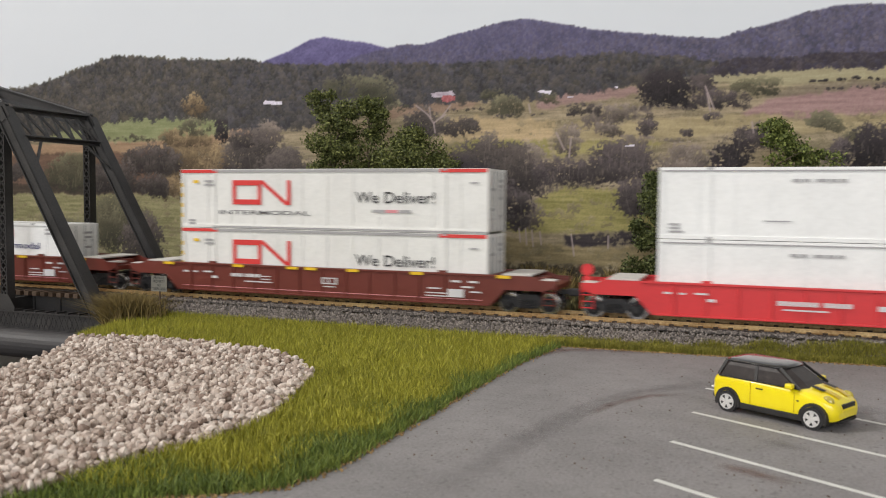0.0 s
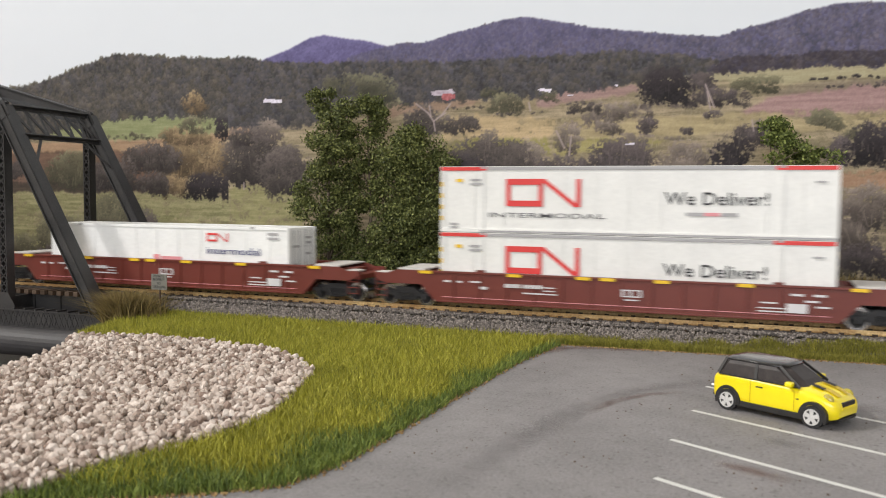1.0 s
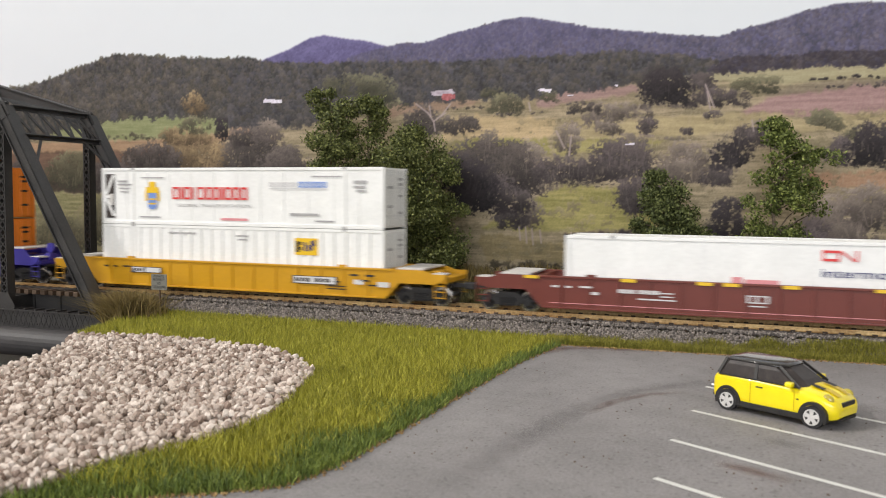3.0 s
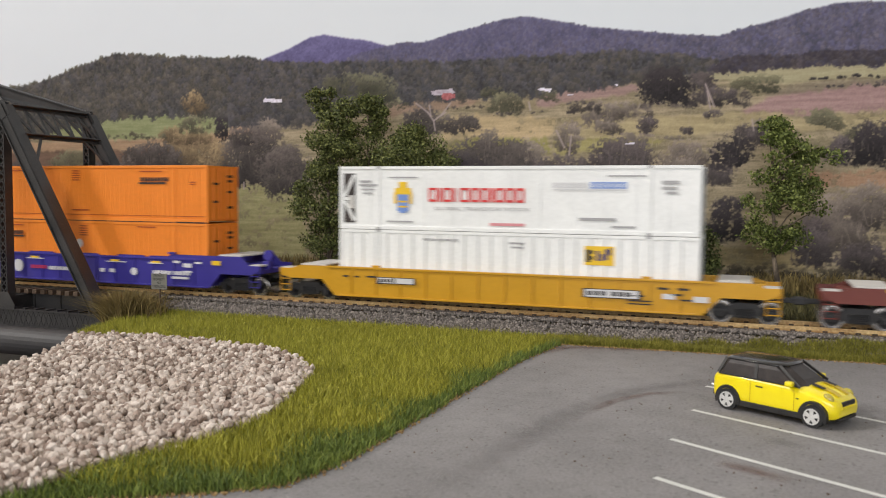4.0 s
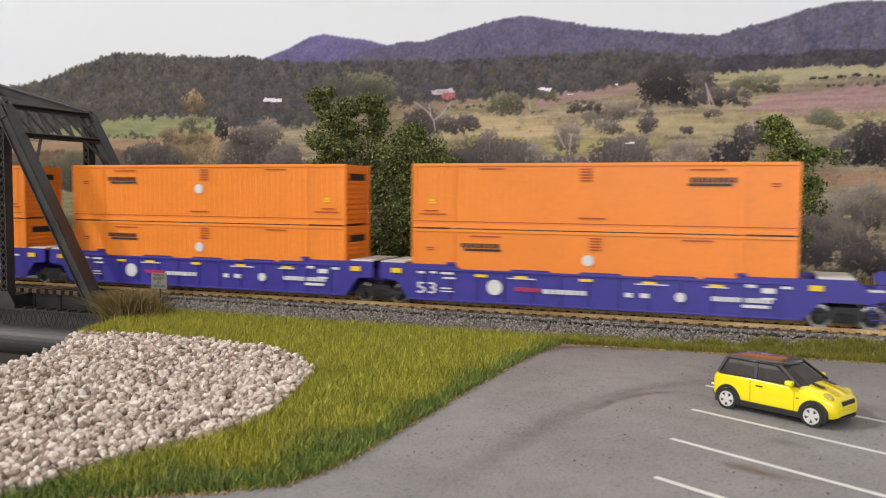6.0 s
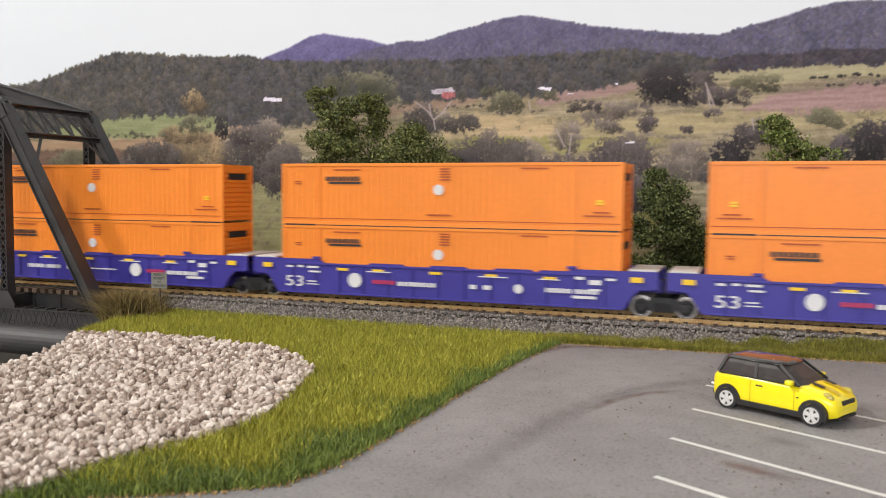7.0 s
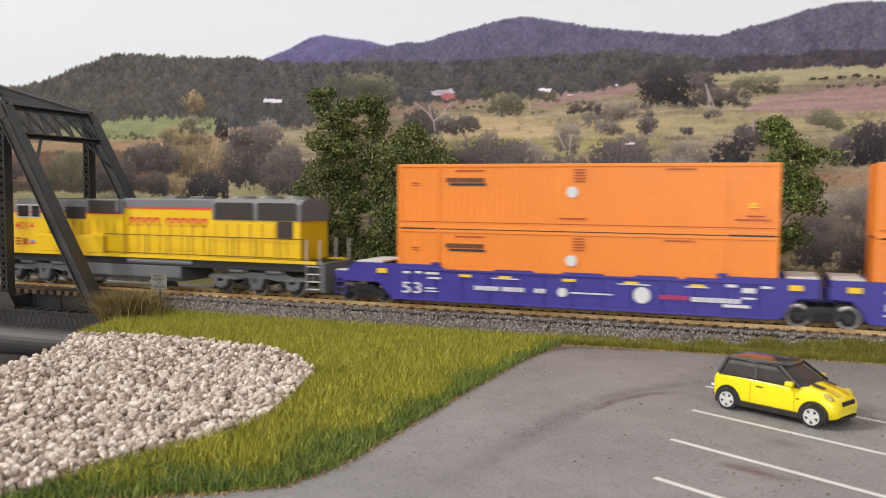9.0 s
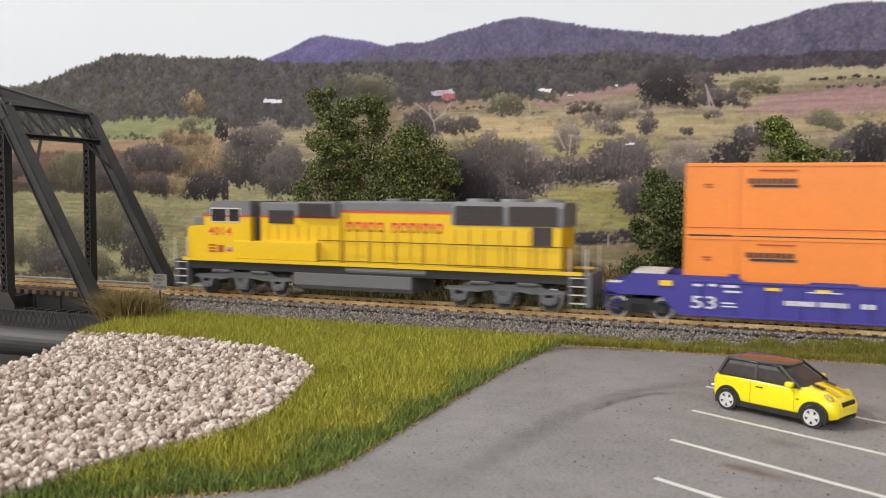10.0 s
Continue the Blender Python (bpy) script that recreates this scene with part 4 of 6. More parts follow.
def tree(x, y, tall, profile, label, seed, leaf, count, per=150, clump=0.62, trunk=0.16, lean=0.0, size=0.088, category="tree"):
    """profile: rows of (share of the height, reach) of the crown."""
    rng = random.Random(seed)
    z0 = height(x, y)
    t = thing("tree", P(x, y, z0), label, category)
    clumps, bm = [], bmesh.new()
    spine = [Vector((lean * k / 8 + 0.12 * rng.uniform(-1, 1), 0.1 * rng.uniform(-1, 1), tall * 0.95 * k / 8)) for k in range(9)]
    spine[0] = Vector((0, 0, -0.1))
    for k in range(8):
        add_rod(bm, spine[k], spine[k + 1], trunk * (1 - k / 8.6), 7, trunk * (1 - (k + 1) / 8.6))
    lo, hi = profile[0][0], profile[-1][0]
    while len(clumps) < count:
        s = rng.uniform(lo, hi)
        for (s0, r0, o0), (s1, r1, o1) in zip(profile, profile[1:]):
            if s0 <= s <= s1:
                f = (s - s0) / (s1 - s0)
                reach, off = r0 + (r1 - r0) * f, o0 + (o1 - o0) * f
                break
        if rng.random() > (reach / max(p[1] for p in profile)) ** 0.8 + 0.1:
            continue
        a, q = rng.uniform(0, 6.283), math.sqrt(rng.random()) * reach
        r = clump * rng.uniform(0.6, 1.25) * min(1, 0.45 + reach / 2.5)
        c = Vector((off + math.cos(a) * max(q - r * 0.4, 0), math.sin(a) * max(q - r * 0.4, 0) * 0.75, s * tall))
        clumps.append((*c, r))
        if len(clumps) % 4 == 0:
            k = max(0, min(7, int((c.z - 0.25 * c.xy.length) / tall * 8)))
            st = spine[k]
            mid = st.lerp(c, 0.5) + Vector((rng.uniform(-0.2, 0.2), rng.uniform(-0.2, 0.2), 0.15))
            add_rod(bm, st, mid, trunk * 0.32, 5, trunk * 0.2)
            add_rod(bm, mid, c, trunk * 0.2, 5, trunk * 0.08)
    part("trunk", bm, M_BARK, t, "grey-brown trunk and limbs", smooth=True)
    v, f = leaf_crown(clumps, int(per * 1.35), size, seed)
    ob = new("crown", raw_mesh("crown", v, f, leaf))
    ob.parent = t
    return t


tree(-24.5, 9.6, 11.7, [(0.02, 1.6, 0.2), (0.2, 1.9, 0.0), (0.4, 2.6, -0.2), (0.55, 2.1, 0.2), (0.75, 2.2, 0.1), (0.92, 1.9, -0.2), (1.0, 1.0, -0.9)], "tall green model tree with pale trunk and leaf flakes", 3, M_LEAF, 120, 190)
tree(-22.0, 10.0, 11.4, [(0.05, 1.5, 0), (0.3, 1.6, 0), (0.6, 1.8, 0), (0.9, 1.2, 0.1), (1.0, 0.6, 0)], "tall slender green model tree in a thicket", 4, M_LEAF, 70, 180)
tree(-18.9, 9.3, 9.3, [(0.03, 2.4, 0.3), (0.2, 3.0, 0.5), (0.45, 3.2, 0.2), (0.7, 3.0, 0.1), (0.9, 2.2, 0.2), (1.0, 1.2, 0.2)], "broad dense green model tree beside a thicket", 5, M_LEAF, 170, 200, clump=0.75)
tree(1.3, 9.8, 9.9, [(0.27, 0.5, -0.2), (0.36, 1.7, -0.4), (0.44, 2.2, -0.4), (0.5, 2.3, 0.2), (0.62, 2.0, 0.3), (0.76, 2.1, 0.6), (0.86, 0.9, -0.1), (1.0, 0.35, -1.0)], "slim bright green model tree with an open crown", 6, M_LEAF2, 76, 125, clump=0.56, lean=-0.8)
tree(-4.3, 10.6, 6.7, [(0.02, 2.6, 0.1), (0.25, 2.7, 0.2), (0.5, 2.2, 0.1), (0.75, 1.5, -0.2), (1.0, 0.5, -0.7)], "dense rounded dark green model bush", 7, M_LEAF3, 110, 190, clump=0.62, category="bush")
# ---- truss bridge ----
M_PIPE = material("pipe_paint", lin(58, 56, 58), lin(40, 39, 41), rough=0.58, size=1.5, fine=0.1, bump=0.2)


def lattice(bm, a, b, across, step, w, t):
    """Crossed flat bars between two lines that run from a to b, `across` apart."""
    a, b, c = Vector(a), Vector(b), Vector(across)
    n = max(1, round((b - a).length / step))
    for i in range(n):
        p, q = a.lerp(b, i / n), a.lerp(b, (i + 1) / n)
        nrm = (b - a).cross(c)
        add_beam(bm, p, q + c, w, t, nrm)
        add_beam(bm, p + c, q, w, t, nrm)


def build_bridge():
    b = thing("truss_bridge", P(-37, 0, -1.1), "dark grey steel through-truss railway bridge with laced members", "bridge")

    def add(name, bm, label=""):
        for v in bm.verts:
            v.co -= Vector((-37, 0, -1.1))
        return part(name, bm, M_STEEL, b, label)

    hip, foot, top, low = -36.9, -30.85, 9.4, -1.0
    crest = {0: top, 1: top + 1.9, 2: top + 2.9, 3: top + 2.9, 4: top + 1.9}
    slope = Vector((hip - foot, 0, top - low)).normalized()
    out = Vector((slope.z, 0, -slope.x))
    for y in (-2.98, 2.98):
        f, h = Vector((foot, y, low)), Vector((hip, y, top))
        bm = bmesh.new()
        add_beam(bm, f + out * 0.29, h + out * 0.29, 0.05, 0.66)
        post = add("end_post", bm)
        for s in (-0.26, 0.26):
            bm = bmesh.new()
            add_beam(bm, f + Vector((0, s, 0)), h + Vector((0, s, 0)), 0.56, 0.06)
            add("web_plate", bm).parent = post
            for k in (-0.25, 0.25):
                bm = bmesh.new()
                add_beam(bm, f + Vector((0, s * 1.25, 0)) + out * k, h + Vector((0, s * 1.25, 0)) + out * k, 0.06, 0.14)
                add("flange", bm).parent = post
        for k, x in enumerate((hip, hip - 7.2, hip - 14.4, hip - 21.6)):
            roof = crest[k]
            bm = bmesh.new()
            for s in (-0.2, 0.2):
                add_beam(bm, (x + s, y, low), (x + s, y, roof), 0.06, 0.5)
            lattice(bm, (x - 0.2, y - 0.24, low + 0.6), (x - 0.2, y - 0.24, roof - 0.3), (0.4, 0, 0), 0.42, 0.06, 0.02)
            lattice(bm, (x - 0.2, y + 0.24, low + 0.6), (x - 0.2, y + 0.24, roof - 0.3), (0.4, 0, 0), 0.42, 0.06, 0.02)
            add("vertical_post", bm)
            bm = bmesh.new()
            add_prism(bm, [(x - 0.75, low - 0.3), (x + 0.75, low - 0.3), (x + 0.75, low + 0.1), (x + 0.3, low + 0.75), (x - 0.3, low + 0.75), (x - 0.75, low + 0.1)], y - 0.3, y - 0.26)
            add("gusset_plate", bm)
            if x < hip - 8:
                bm = bmesh.new()
                add_beam(bm, (x, y, roof), (x - 7.2, y, low), 0.34, 0.3)
                add("diagonal", bm)
        bm = bmesh.new()
        add_prism(bm, [(hip - 0.8, top - 0.65), (hip + 0.25, top - 0.65), (hip + 0.75, top - 0.35), (hip + 0.35, top + 0.34), (hip - 0.8, top + 0.34)], y - 0.33, y - 0.29)
        add("gusset_plate", bm)
        bm = bmesh.new()
        for k in range(4):
            a, c = Vector((hip - 7.2 * k, y, crest[k])), Vector((hip - 7.2 * (k + 1), y, crest[k + 1]))
            for s in (-0.25, 0.25):
                add_beam(bm, a + Vector((0, s, 0)), c + Vector((0, s, 0)), 0.56, 0.06)
            add_beam(bm, a + Vector((0, 0, 0.3)), c + Vector((0, 0, 0.3)), 0.05, 0.72)
            n = 40
            for j in range(n):
                q = a.lerp(c, (j + 0.5) / n) + Vector((0, 0, 0.33))
                for s in (-0.3, 0.3):
                    add_box(bm, q.x - 0.03, q.x + 0.03, q.y + s - 0.03, q.y + s + 0.03, q.z - 0.02, q.z + 0.03)
        add("top_chord", bm)
        bm = bmesh.new()
        for s in (-0.3, 0.3):
            add_box(bm, -75, foot + 0.5, y + s - 0.03, y + s + 0.03, -2.0, -1.12)
            add_box(bm, -75, foot + 0.5, y + s - 0.1, y + s + 0.1, -1.16, -1.1)
            add_box(bm, -75, foot + 0.5, y + s - 0.1, y + s + 0.1, -2.02, -1.96)
        lattice(bm, (-75, y - 0.34, -1.94), (foot + 0.4, y - 0.34, -1.94), (0, 0, 0.76), 0.34, 0.05, 0.02)
        x = -60.0
        while x < foot + 0.3:
            add_box(bm, x, x + 0.09, y - 0.32, y + 0.32, -1.1, -1.02)
            x += 0.72
        add("bottom_chord", bm)
    # portal frame on the sloping end posts
    a, c = Vector((hip + 0.1, -2.72, top + 0.05)), Vector((hip + 0.1, 2.72, top + 0.05))
    down = -slope * 1.75
    bm = bmesh.new()
    for p, q in ((a, c), (a + down, c + down)):
        add_beam(bm, p, q, 0.3, 0.06, out)
        add_beam(bm, p + out * 0.16, q + out * 0.16, 0.06, 0.22, out)
    n = 6
    for i in range(n):
        p, q = a.lerp(c, i / n), a.lerp(c, (i + 1) / n)
        m = p.lerp(q, 0.5)
        add_beam(bm, p + down, p, 0.14, 0.06, out)
        add_beam(bm, p, q + down, 0.18, 0.06, out)
    for s, e in ((a, 1), (c, -1)):
        add_beam(bm, s + down * 1.02 + Vector((0, e * 1.2, 0)), s + down * 2.0, 0.14, 0.08, out)
    add("portal_frame", bm)
    bm = bmesh.new()
    for i in range(4):
        x0, x1, z0, z1 = hip - 7.2 * i, hip - 7.2 * (i + 1), crest[i], crest[i + 1]
        for p, q in (((x0, -2.7, z0), (x1, 2.7, z1)), ((x0, 2.7, z0), (x1, -2.7, z1))):
            add_beam(bm, p, q, 0.06, 0.18, (0, 0, 1))
            add_beam(bm, (p[0], p[1], p[2] - 0.35), (q[0], q[1], q[2] - 0.35), 0.06, 0.18, (0, 0, 1))
            lattice(bm, (p[0], p[1], p[2] - 0.35), (q[0], q[1], q[2] - 0.35), (0, 0, 0.35), 0.5, 0.06, 0.03)
        add_beam(bm, (x1, -2.7, z1), (x1, 2.7, z1), 0.3, 0.5, (0, 0, 1))
    add("top_bracing", bm)
    for y in (-1.45, 1.45):
        bm = bmesh.new()
        add_box(bm, -75, foot + 0.2, y - 0.04, y + 0.04, -1.5, -0.42)
        add_box(bm, -75, foot + 0.2, y - 0.2, y + 0.2, -0.46, -0.42)
        x = -60.0
        while x < foot:
            add_box(bm, x, x + 0.05, y - 0.14, y + 0.04, -1.5, -0.46)
            x += 1.8
        add("stringer", bm)
    for x in (hip, hip - 7.2, hip - 14.4, foot + 0.1):
        bm = bmesh.new()
        add_box(bm, x - 0.12, x + 0.12, -2.8, 2.8, -1.75, -0.5)
        add("floor_beam", bm)
    bm = bmesh.new()
    add_box(bm, 0, 0.3, -2.05, 2.05, -0.44, -0.2, 0.02)
    tie = to_mesh("bridge_tie", bm, M_TIE)
    x = -62.0
    while x < foot - 0.2:
        share("bridge_tie", tie, b, Matrix.Translation(Vector((x + 37, 0, 1.1)) * S))
        x += 0.56
    bm = bmesh.new()
    add_box(bm, -75, foot + 0.1, -1.25, 1.25, -0.2, -0.16)
    add("deck_plank", bm)
    # pipe slung beside the bottom chord, and the abutment
    bm = bmesh.new()
    add_rod(bm, (-80, -3.9, -2.62), (-31.3, -3.9, -2.62), 0.72, 24)
    tagged(part("pipeline", bm, M_PIPE, smooth=False), "thick dark grey pipe running beside the bridge", "pipe")
    bm = bmesh.new()
    add_box(bm, -31.3, -29.9, -4.2, 4.2, -6.6, -1.95, 0.05)
    tagged(part("abutment", bm, material("abutment_concrete", lin(120, 112, 98), lin(88, 82, 72), rough=0.9, size=1.0, fine=0.08, bump=0.4)), "weathered concrete abutment under the bridge end", "abutment", kind="structure")


build_bridge()


def build_sign():
    s = thing("warning_sign", P(-26.85, -3.3, -0.75, 0, 0, 6), "small white notice board on a thin post by the track", "sign")
    bm = bmesh.new()
    add_box(bm, -0.03, 0.03, -0.03, 0.03, 0, 1.9)
    part("post", bm, M_TIE, s)
    bm = bmesh.new()
    add_box(bm, -0.42, 0.42, -0.07, -0.03, 1.12, 1.88, 0.01)
    part("board", bm, material("sign_white", lin(128, 126, 118), lin(108, 106, 98), rough=0.6, size=0.4), s)
    black = material("sign_ink", lin(40, 40, 42), lin(30, 30, 32), rough=0.6)
    for i, (word, w) in enumerate((("PRIVATE", 0.56), ("PROPERTY", 0.64), ("NO", 0.2), ("TRESPASSING", 0.72))):
        letters("lettering", word, -w / 2, 1.72 - i * 0.175, 0.13, black, s, -0.078, w)


build_sign()
# ---- the train ----
RUN = ((0, 0.0), (1, 13.92), (2.5, 34.9), (4, 55.85), (4.5, 62.6), (5, 69.55), (5.5, 76.45), (6.5, 89.35), (7, 95.75), (7.5, 102.04), (9, 121.27), (10, 133.86))
MOVERS, WHEELS = [], []


def paint(name, rgb, rough=0.45, **k):
    a = lin(*rgb)
    return material(name, a, tuple(v * 0.86 for v in a[:3]) + (1,), rough=rough, size=1.6, fine=0.12, **k)


M_WHITE = paint("container_white", (238, 237, 234))
M_BOXWHITE = paint("reefer_white", (247, 247, 246))
M_ORANGE = paint("container_orange", (244, 139, 44))
M_BROWN = paint("car_brown", (110, 47, 37))
M_RED = paint("car_red", (214, 50, 54))
M_GOLD = paint("car_gold", (206, 152, 26), 0.38)
M_BLUE = paint("car_blue", (56, 48, 142))
M_LOCO = paint("loco_yellow", (234, 190, 26), 0.4)
M_UNDER = paint("loco_underframe", (104, 104, 107), 0.5)
M_GREY = paint("loco_grey", (116, 116, 120), 0.5)
M_BLACK = paint("black_plastic", (36, 34, 36), 0.55)
M_GRILLE = paint("dark_grille", (60, 52, 50), 0.6, bump=0.4)
M_SILVER = material("wheel_steel", lin(192, 188, 186), lin(146, 142, 140), rough=0.22, metal=1.0, size=0.3)
M_RAILING = paint("railing_brown", (96, 78, 52), 0.5)
M_WALK = paint("walkway_grey", (208, 204, 200), 0.5)
M_INK = paint("ink_black", (40, 38, 42), 0.5)
M_DIMINK = paint("ink_dim", (104, 102, 106), 0.5)
M_PALEINK = paint("ink_pale", (216, 214, 216), 0.5)
M_GREYINK = paint("ink_grey", (172, 170, 172), 0.5)
M_LOGORED = paint("ink_red", (222, 62, 60), 0.5)
M_CRIMSON = paint("ink_crimson", (176, 44, 84), 0.5)
M_NAVY = paint("ink_navy", (40, 44, 110), 0.5)
M_PINK = paint("ink_pink", (226, 150, 156), 0.5)
M_REFLECT = paint("reflector_yellow", (240, 196, 40), 0.4)
M_SKYINK = paint("ink_sky", (120, 150, 214), 0.5)
M_DOORSTEEL = paint("door_steel", (168, 170, 172), 0.45)


def on_train(ob, x, z):
    MOVERS.append((ob, x, z))
    return ob


def container(x, z, L, mat, label, style, door="rods"):
    """A container with its left lower corner at x, z. style: smooth, fine or deep ribs."""
    t = on_train(thing("container", P(x, 0, z), label, "container", "containers on the train"), x, z)
    H, W = 2.88, 1.3
    bm = bmesh.new()
    add_box(bm, 0.03, L - 0.05, -W + 0.03, W - 0.03, 0.08, H - 0.03)
    part("body", bm, mat, t)
    for y in (-1, 1):
        bm = bmesh.new()
        ya, yb = sorted((y * (W - 0.03), y * (W - 0.005)))
        if style != "smooth" and y < 0:
            bm.free()
            bm = bmesh.new()
            if style == "deep":
                add_prism_z(bm, [(0, 0), (0.31, 0), (0.27, -0.044), (0.04, -0.044)], 0.2, H - 0.16)
                step = 0.62
            else:
                add_box(bm, 0, 0.035, -0.022, 0, 0.2, H - 0.16)
                step = 0.3
            rib = to_mesh("side_rib", bm, mat)
            k = 0.3
            while k < L - 0.4:
                share("side_rib", rib, t, P(k, -W + 0.03, 0))
                k += step
        else:
            k = 0.25
            while k < L - 0.2:
                add_box(bm, k, k + 0.012, ya, yb - 0.008 * (1 if y > 0 else 0), 0.2, H - 0.16)
                k += 1.33
            part("panel_seam", bm, mat, t)
        for name, z0, z1 in (("top_rail", H - 0.14, H), ("bottom_rail", 0.0, 0.17)):
            bm = bmesh.new()
            add_box(bm, 0.0, L, y * W - 0.05, y * W + 0.012, z0, z1, 0.015) if y > 0 else add_box(bm, 0.0, L, -W - 0.012, -W + 0.05, z0, z1, 0.015)
            part(name, bm, mat, t)
        posts = [0.0, L - 0.14] + ([1.9, L - 2.1] if L > 15 else [])
        for p in posts:
            bm = bmesh.new()
            add_box(bm, p, p + 0.14, y * W - 0.06, y * W + 0.01, 0.02, H - 0.01, 0.01) if y > 0 else add_box(bm, p, p + 0.14, -W - 0.01, -W + 0.06, 0.02, H - 0.01, 0.01)
            part("corner_post", bm, mat, t)
        for p in (1.9, L - 2.1):
            for zc in (0.0, H - 0.1):
                bm = bmesh.new()
                add_box(bm, p - 0.02, p + 0.18, y * W - 0.1, y * W + 0.02, zc, zc + 0.11) if y > 0 else add_box(bm, p - 0.02, p + 0.18, -W - 0.02, -W + 0.1, zc, zc + 0.11)
                part("corner_casting", bm, M_GREYINK if mat is not M_ORANGE else mat, t)
    bm = bmesh.new()
    add_box(bm, 0.05, L - 0.05, -W + 0.05, W - 0.05, H - 0.03, H - 0.015)
    k = 0.6
    while k < L - 0.4:
        add_box(bm, k, k + 0.05, -W + 0.1, W - 0.1, H - 0.015, H + 0.0)
        k += 1.2
    part("roof", bm, mat, t)
    # the end that faces the way the train runs
    if door == "rods":
        for s in (-1, 1):
            bm = bmesh.new()
            add_box(bm, L - 0.05, L - 0.015, min(s * 0.03, s * 1.2), max(s * 0.03, s * 1.2), 0.15, H - 0.16, 0.01)
            d = part("door", bm, mat, t)
            for q in (0.32, 0.85):
                bm = bmesh.new()
                add_rod(bm, (L + 0.01, s * q, 0.1), (L + 0.01, s * q, H - 0.12), 0.025, 6)
                add_box(bm, L - 0.015, L + 0.03, s * q - 0.06, s * q + 0.06, 0.6, 0.68)
                add_box(bm, L - 0.015, L + 0.03, s * q - 0.06, s * q + 0.06, 1.9, 1.98)
                part("lock_rod", bm, M_DOORSTEEL if mat is not M_ORANGE else mat, d)
        for k, (ya, za, w) in enumerate(((0.25, 2.3, 0.7), (0.3, 2.05, 0.55), (-0.95, 1.9, 0.6), (0.3, 1.5, 0.5), (-0.9, 1.0, 0.5), (0.3, 0.7, 0.6))):
            me = raw_mesh("door_marking", [(L - 0.01, ya, za), (L - 0.01, ya + w, za), (L - 0.01, ya + w, za + 0.12), (L - 0.01, ya, za + 0.12)], [(0, 1, 2, 3)], M_GREYINK if mat is not M_ORANGE else M_INK)
            share("door_marking", me, t, Matrix.Identity(4))
    else:
        bm = bmesh.new()
        add_box(bm, 0, 0.045, -1.15, 1.15, 0, 0.13, 0.01)
        rib = to_mesh("end_rib", bm, mat)
        k = 0.3
        while k < H - 0.3:
            share("end_rib", rib, t, P(L - 0.05, 0, k))
            k += 0.24
        me = raw_mesh("end_marking", [(L + 0.001, -0.85, H - 0.75), (L + 0.001, 0.75, H - 0.75), (L + 0.001, 0.75, H - 0.45), (L + 0.001, -0.85, H - 0.45)], [(0, 1, 2, 3)], M_INK)
        share("end_marking", me, t, Matrix.Identity(4))
    return t


def add_prism_z(bm, outline, z0, z1):
    a = [bm.verts.new((x, y, z0)) for x, y in outline]
    b = [bm.verts.new((x, y, z1)) for x, y in outline]
    bm.faces.new(a)
    bm.faces.new(list(reversed(b)))
    for i in range(len(outline)):
        bm.faces.new((a[i - 1], a[i], b[i], b[i - 1]))


PRINT = -1.316


def word_blocks(x, z, h, widths, gap):
    """A row of plain open blocks of the size of a printed name."""
    out = []
    for w in widths:
        if w > 0:
            s = min(0.1, w * 0.32)
            if w < 0.18 or h < 0.2:
                out.append((x, z, w, h))
            else:
                out += [(x, z, s, h), (x + w - s, z, s, h), (x + s, z + h - s, w - 2 * s, s), (x + s, z, w - 2 * s, s)]
        x += abs(w) + gap
    return out


def frame_mark(name, x, z, w, h, band, mat, t):
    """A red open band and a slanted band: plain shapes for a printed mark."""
    bm = bmesh.new()
    m = w * 0.5
    for r in ((x, z, m, band), (x, z + h - band, m, band), (x, z, band * 0.8, h), (x + m - band * 0.8, z, band * 0.8, h),
              (x + w - band * 0.8, z, band * 0.8, h)):
        bm.faces.new([bm.verts.new((r[0] + a * r[2], PRINT - 0.001 * len(bm.faces), r[1] + b * r[3])) for a, b in ((0, 0), (1, 0), (1, 1), (0, 1))])
    bm.faces.new([bm.verts.new((p, PRINT - 0.008, q)) for p, q in ((x + m - band * 0.8, z + h), (x + m + band * 0.4, z + h), (x + w, z), (x + w - band * 1.2, z))])
    part(name, bm, mat, t)


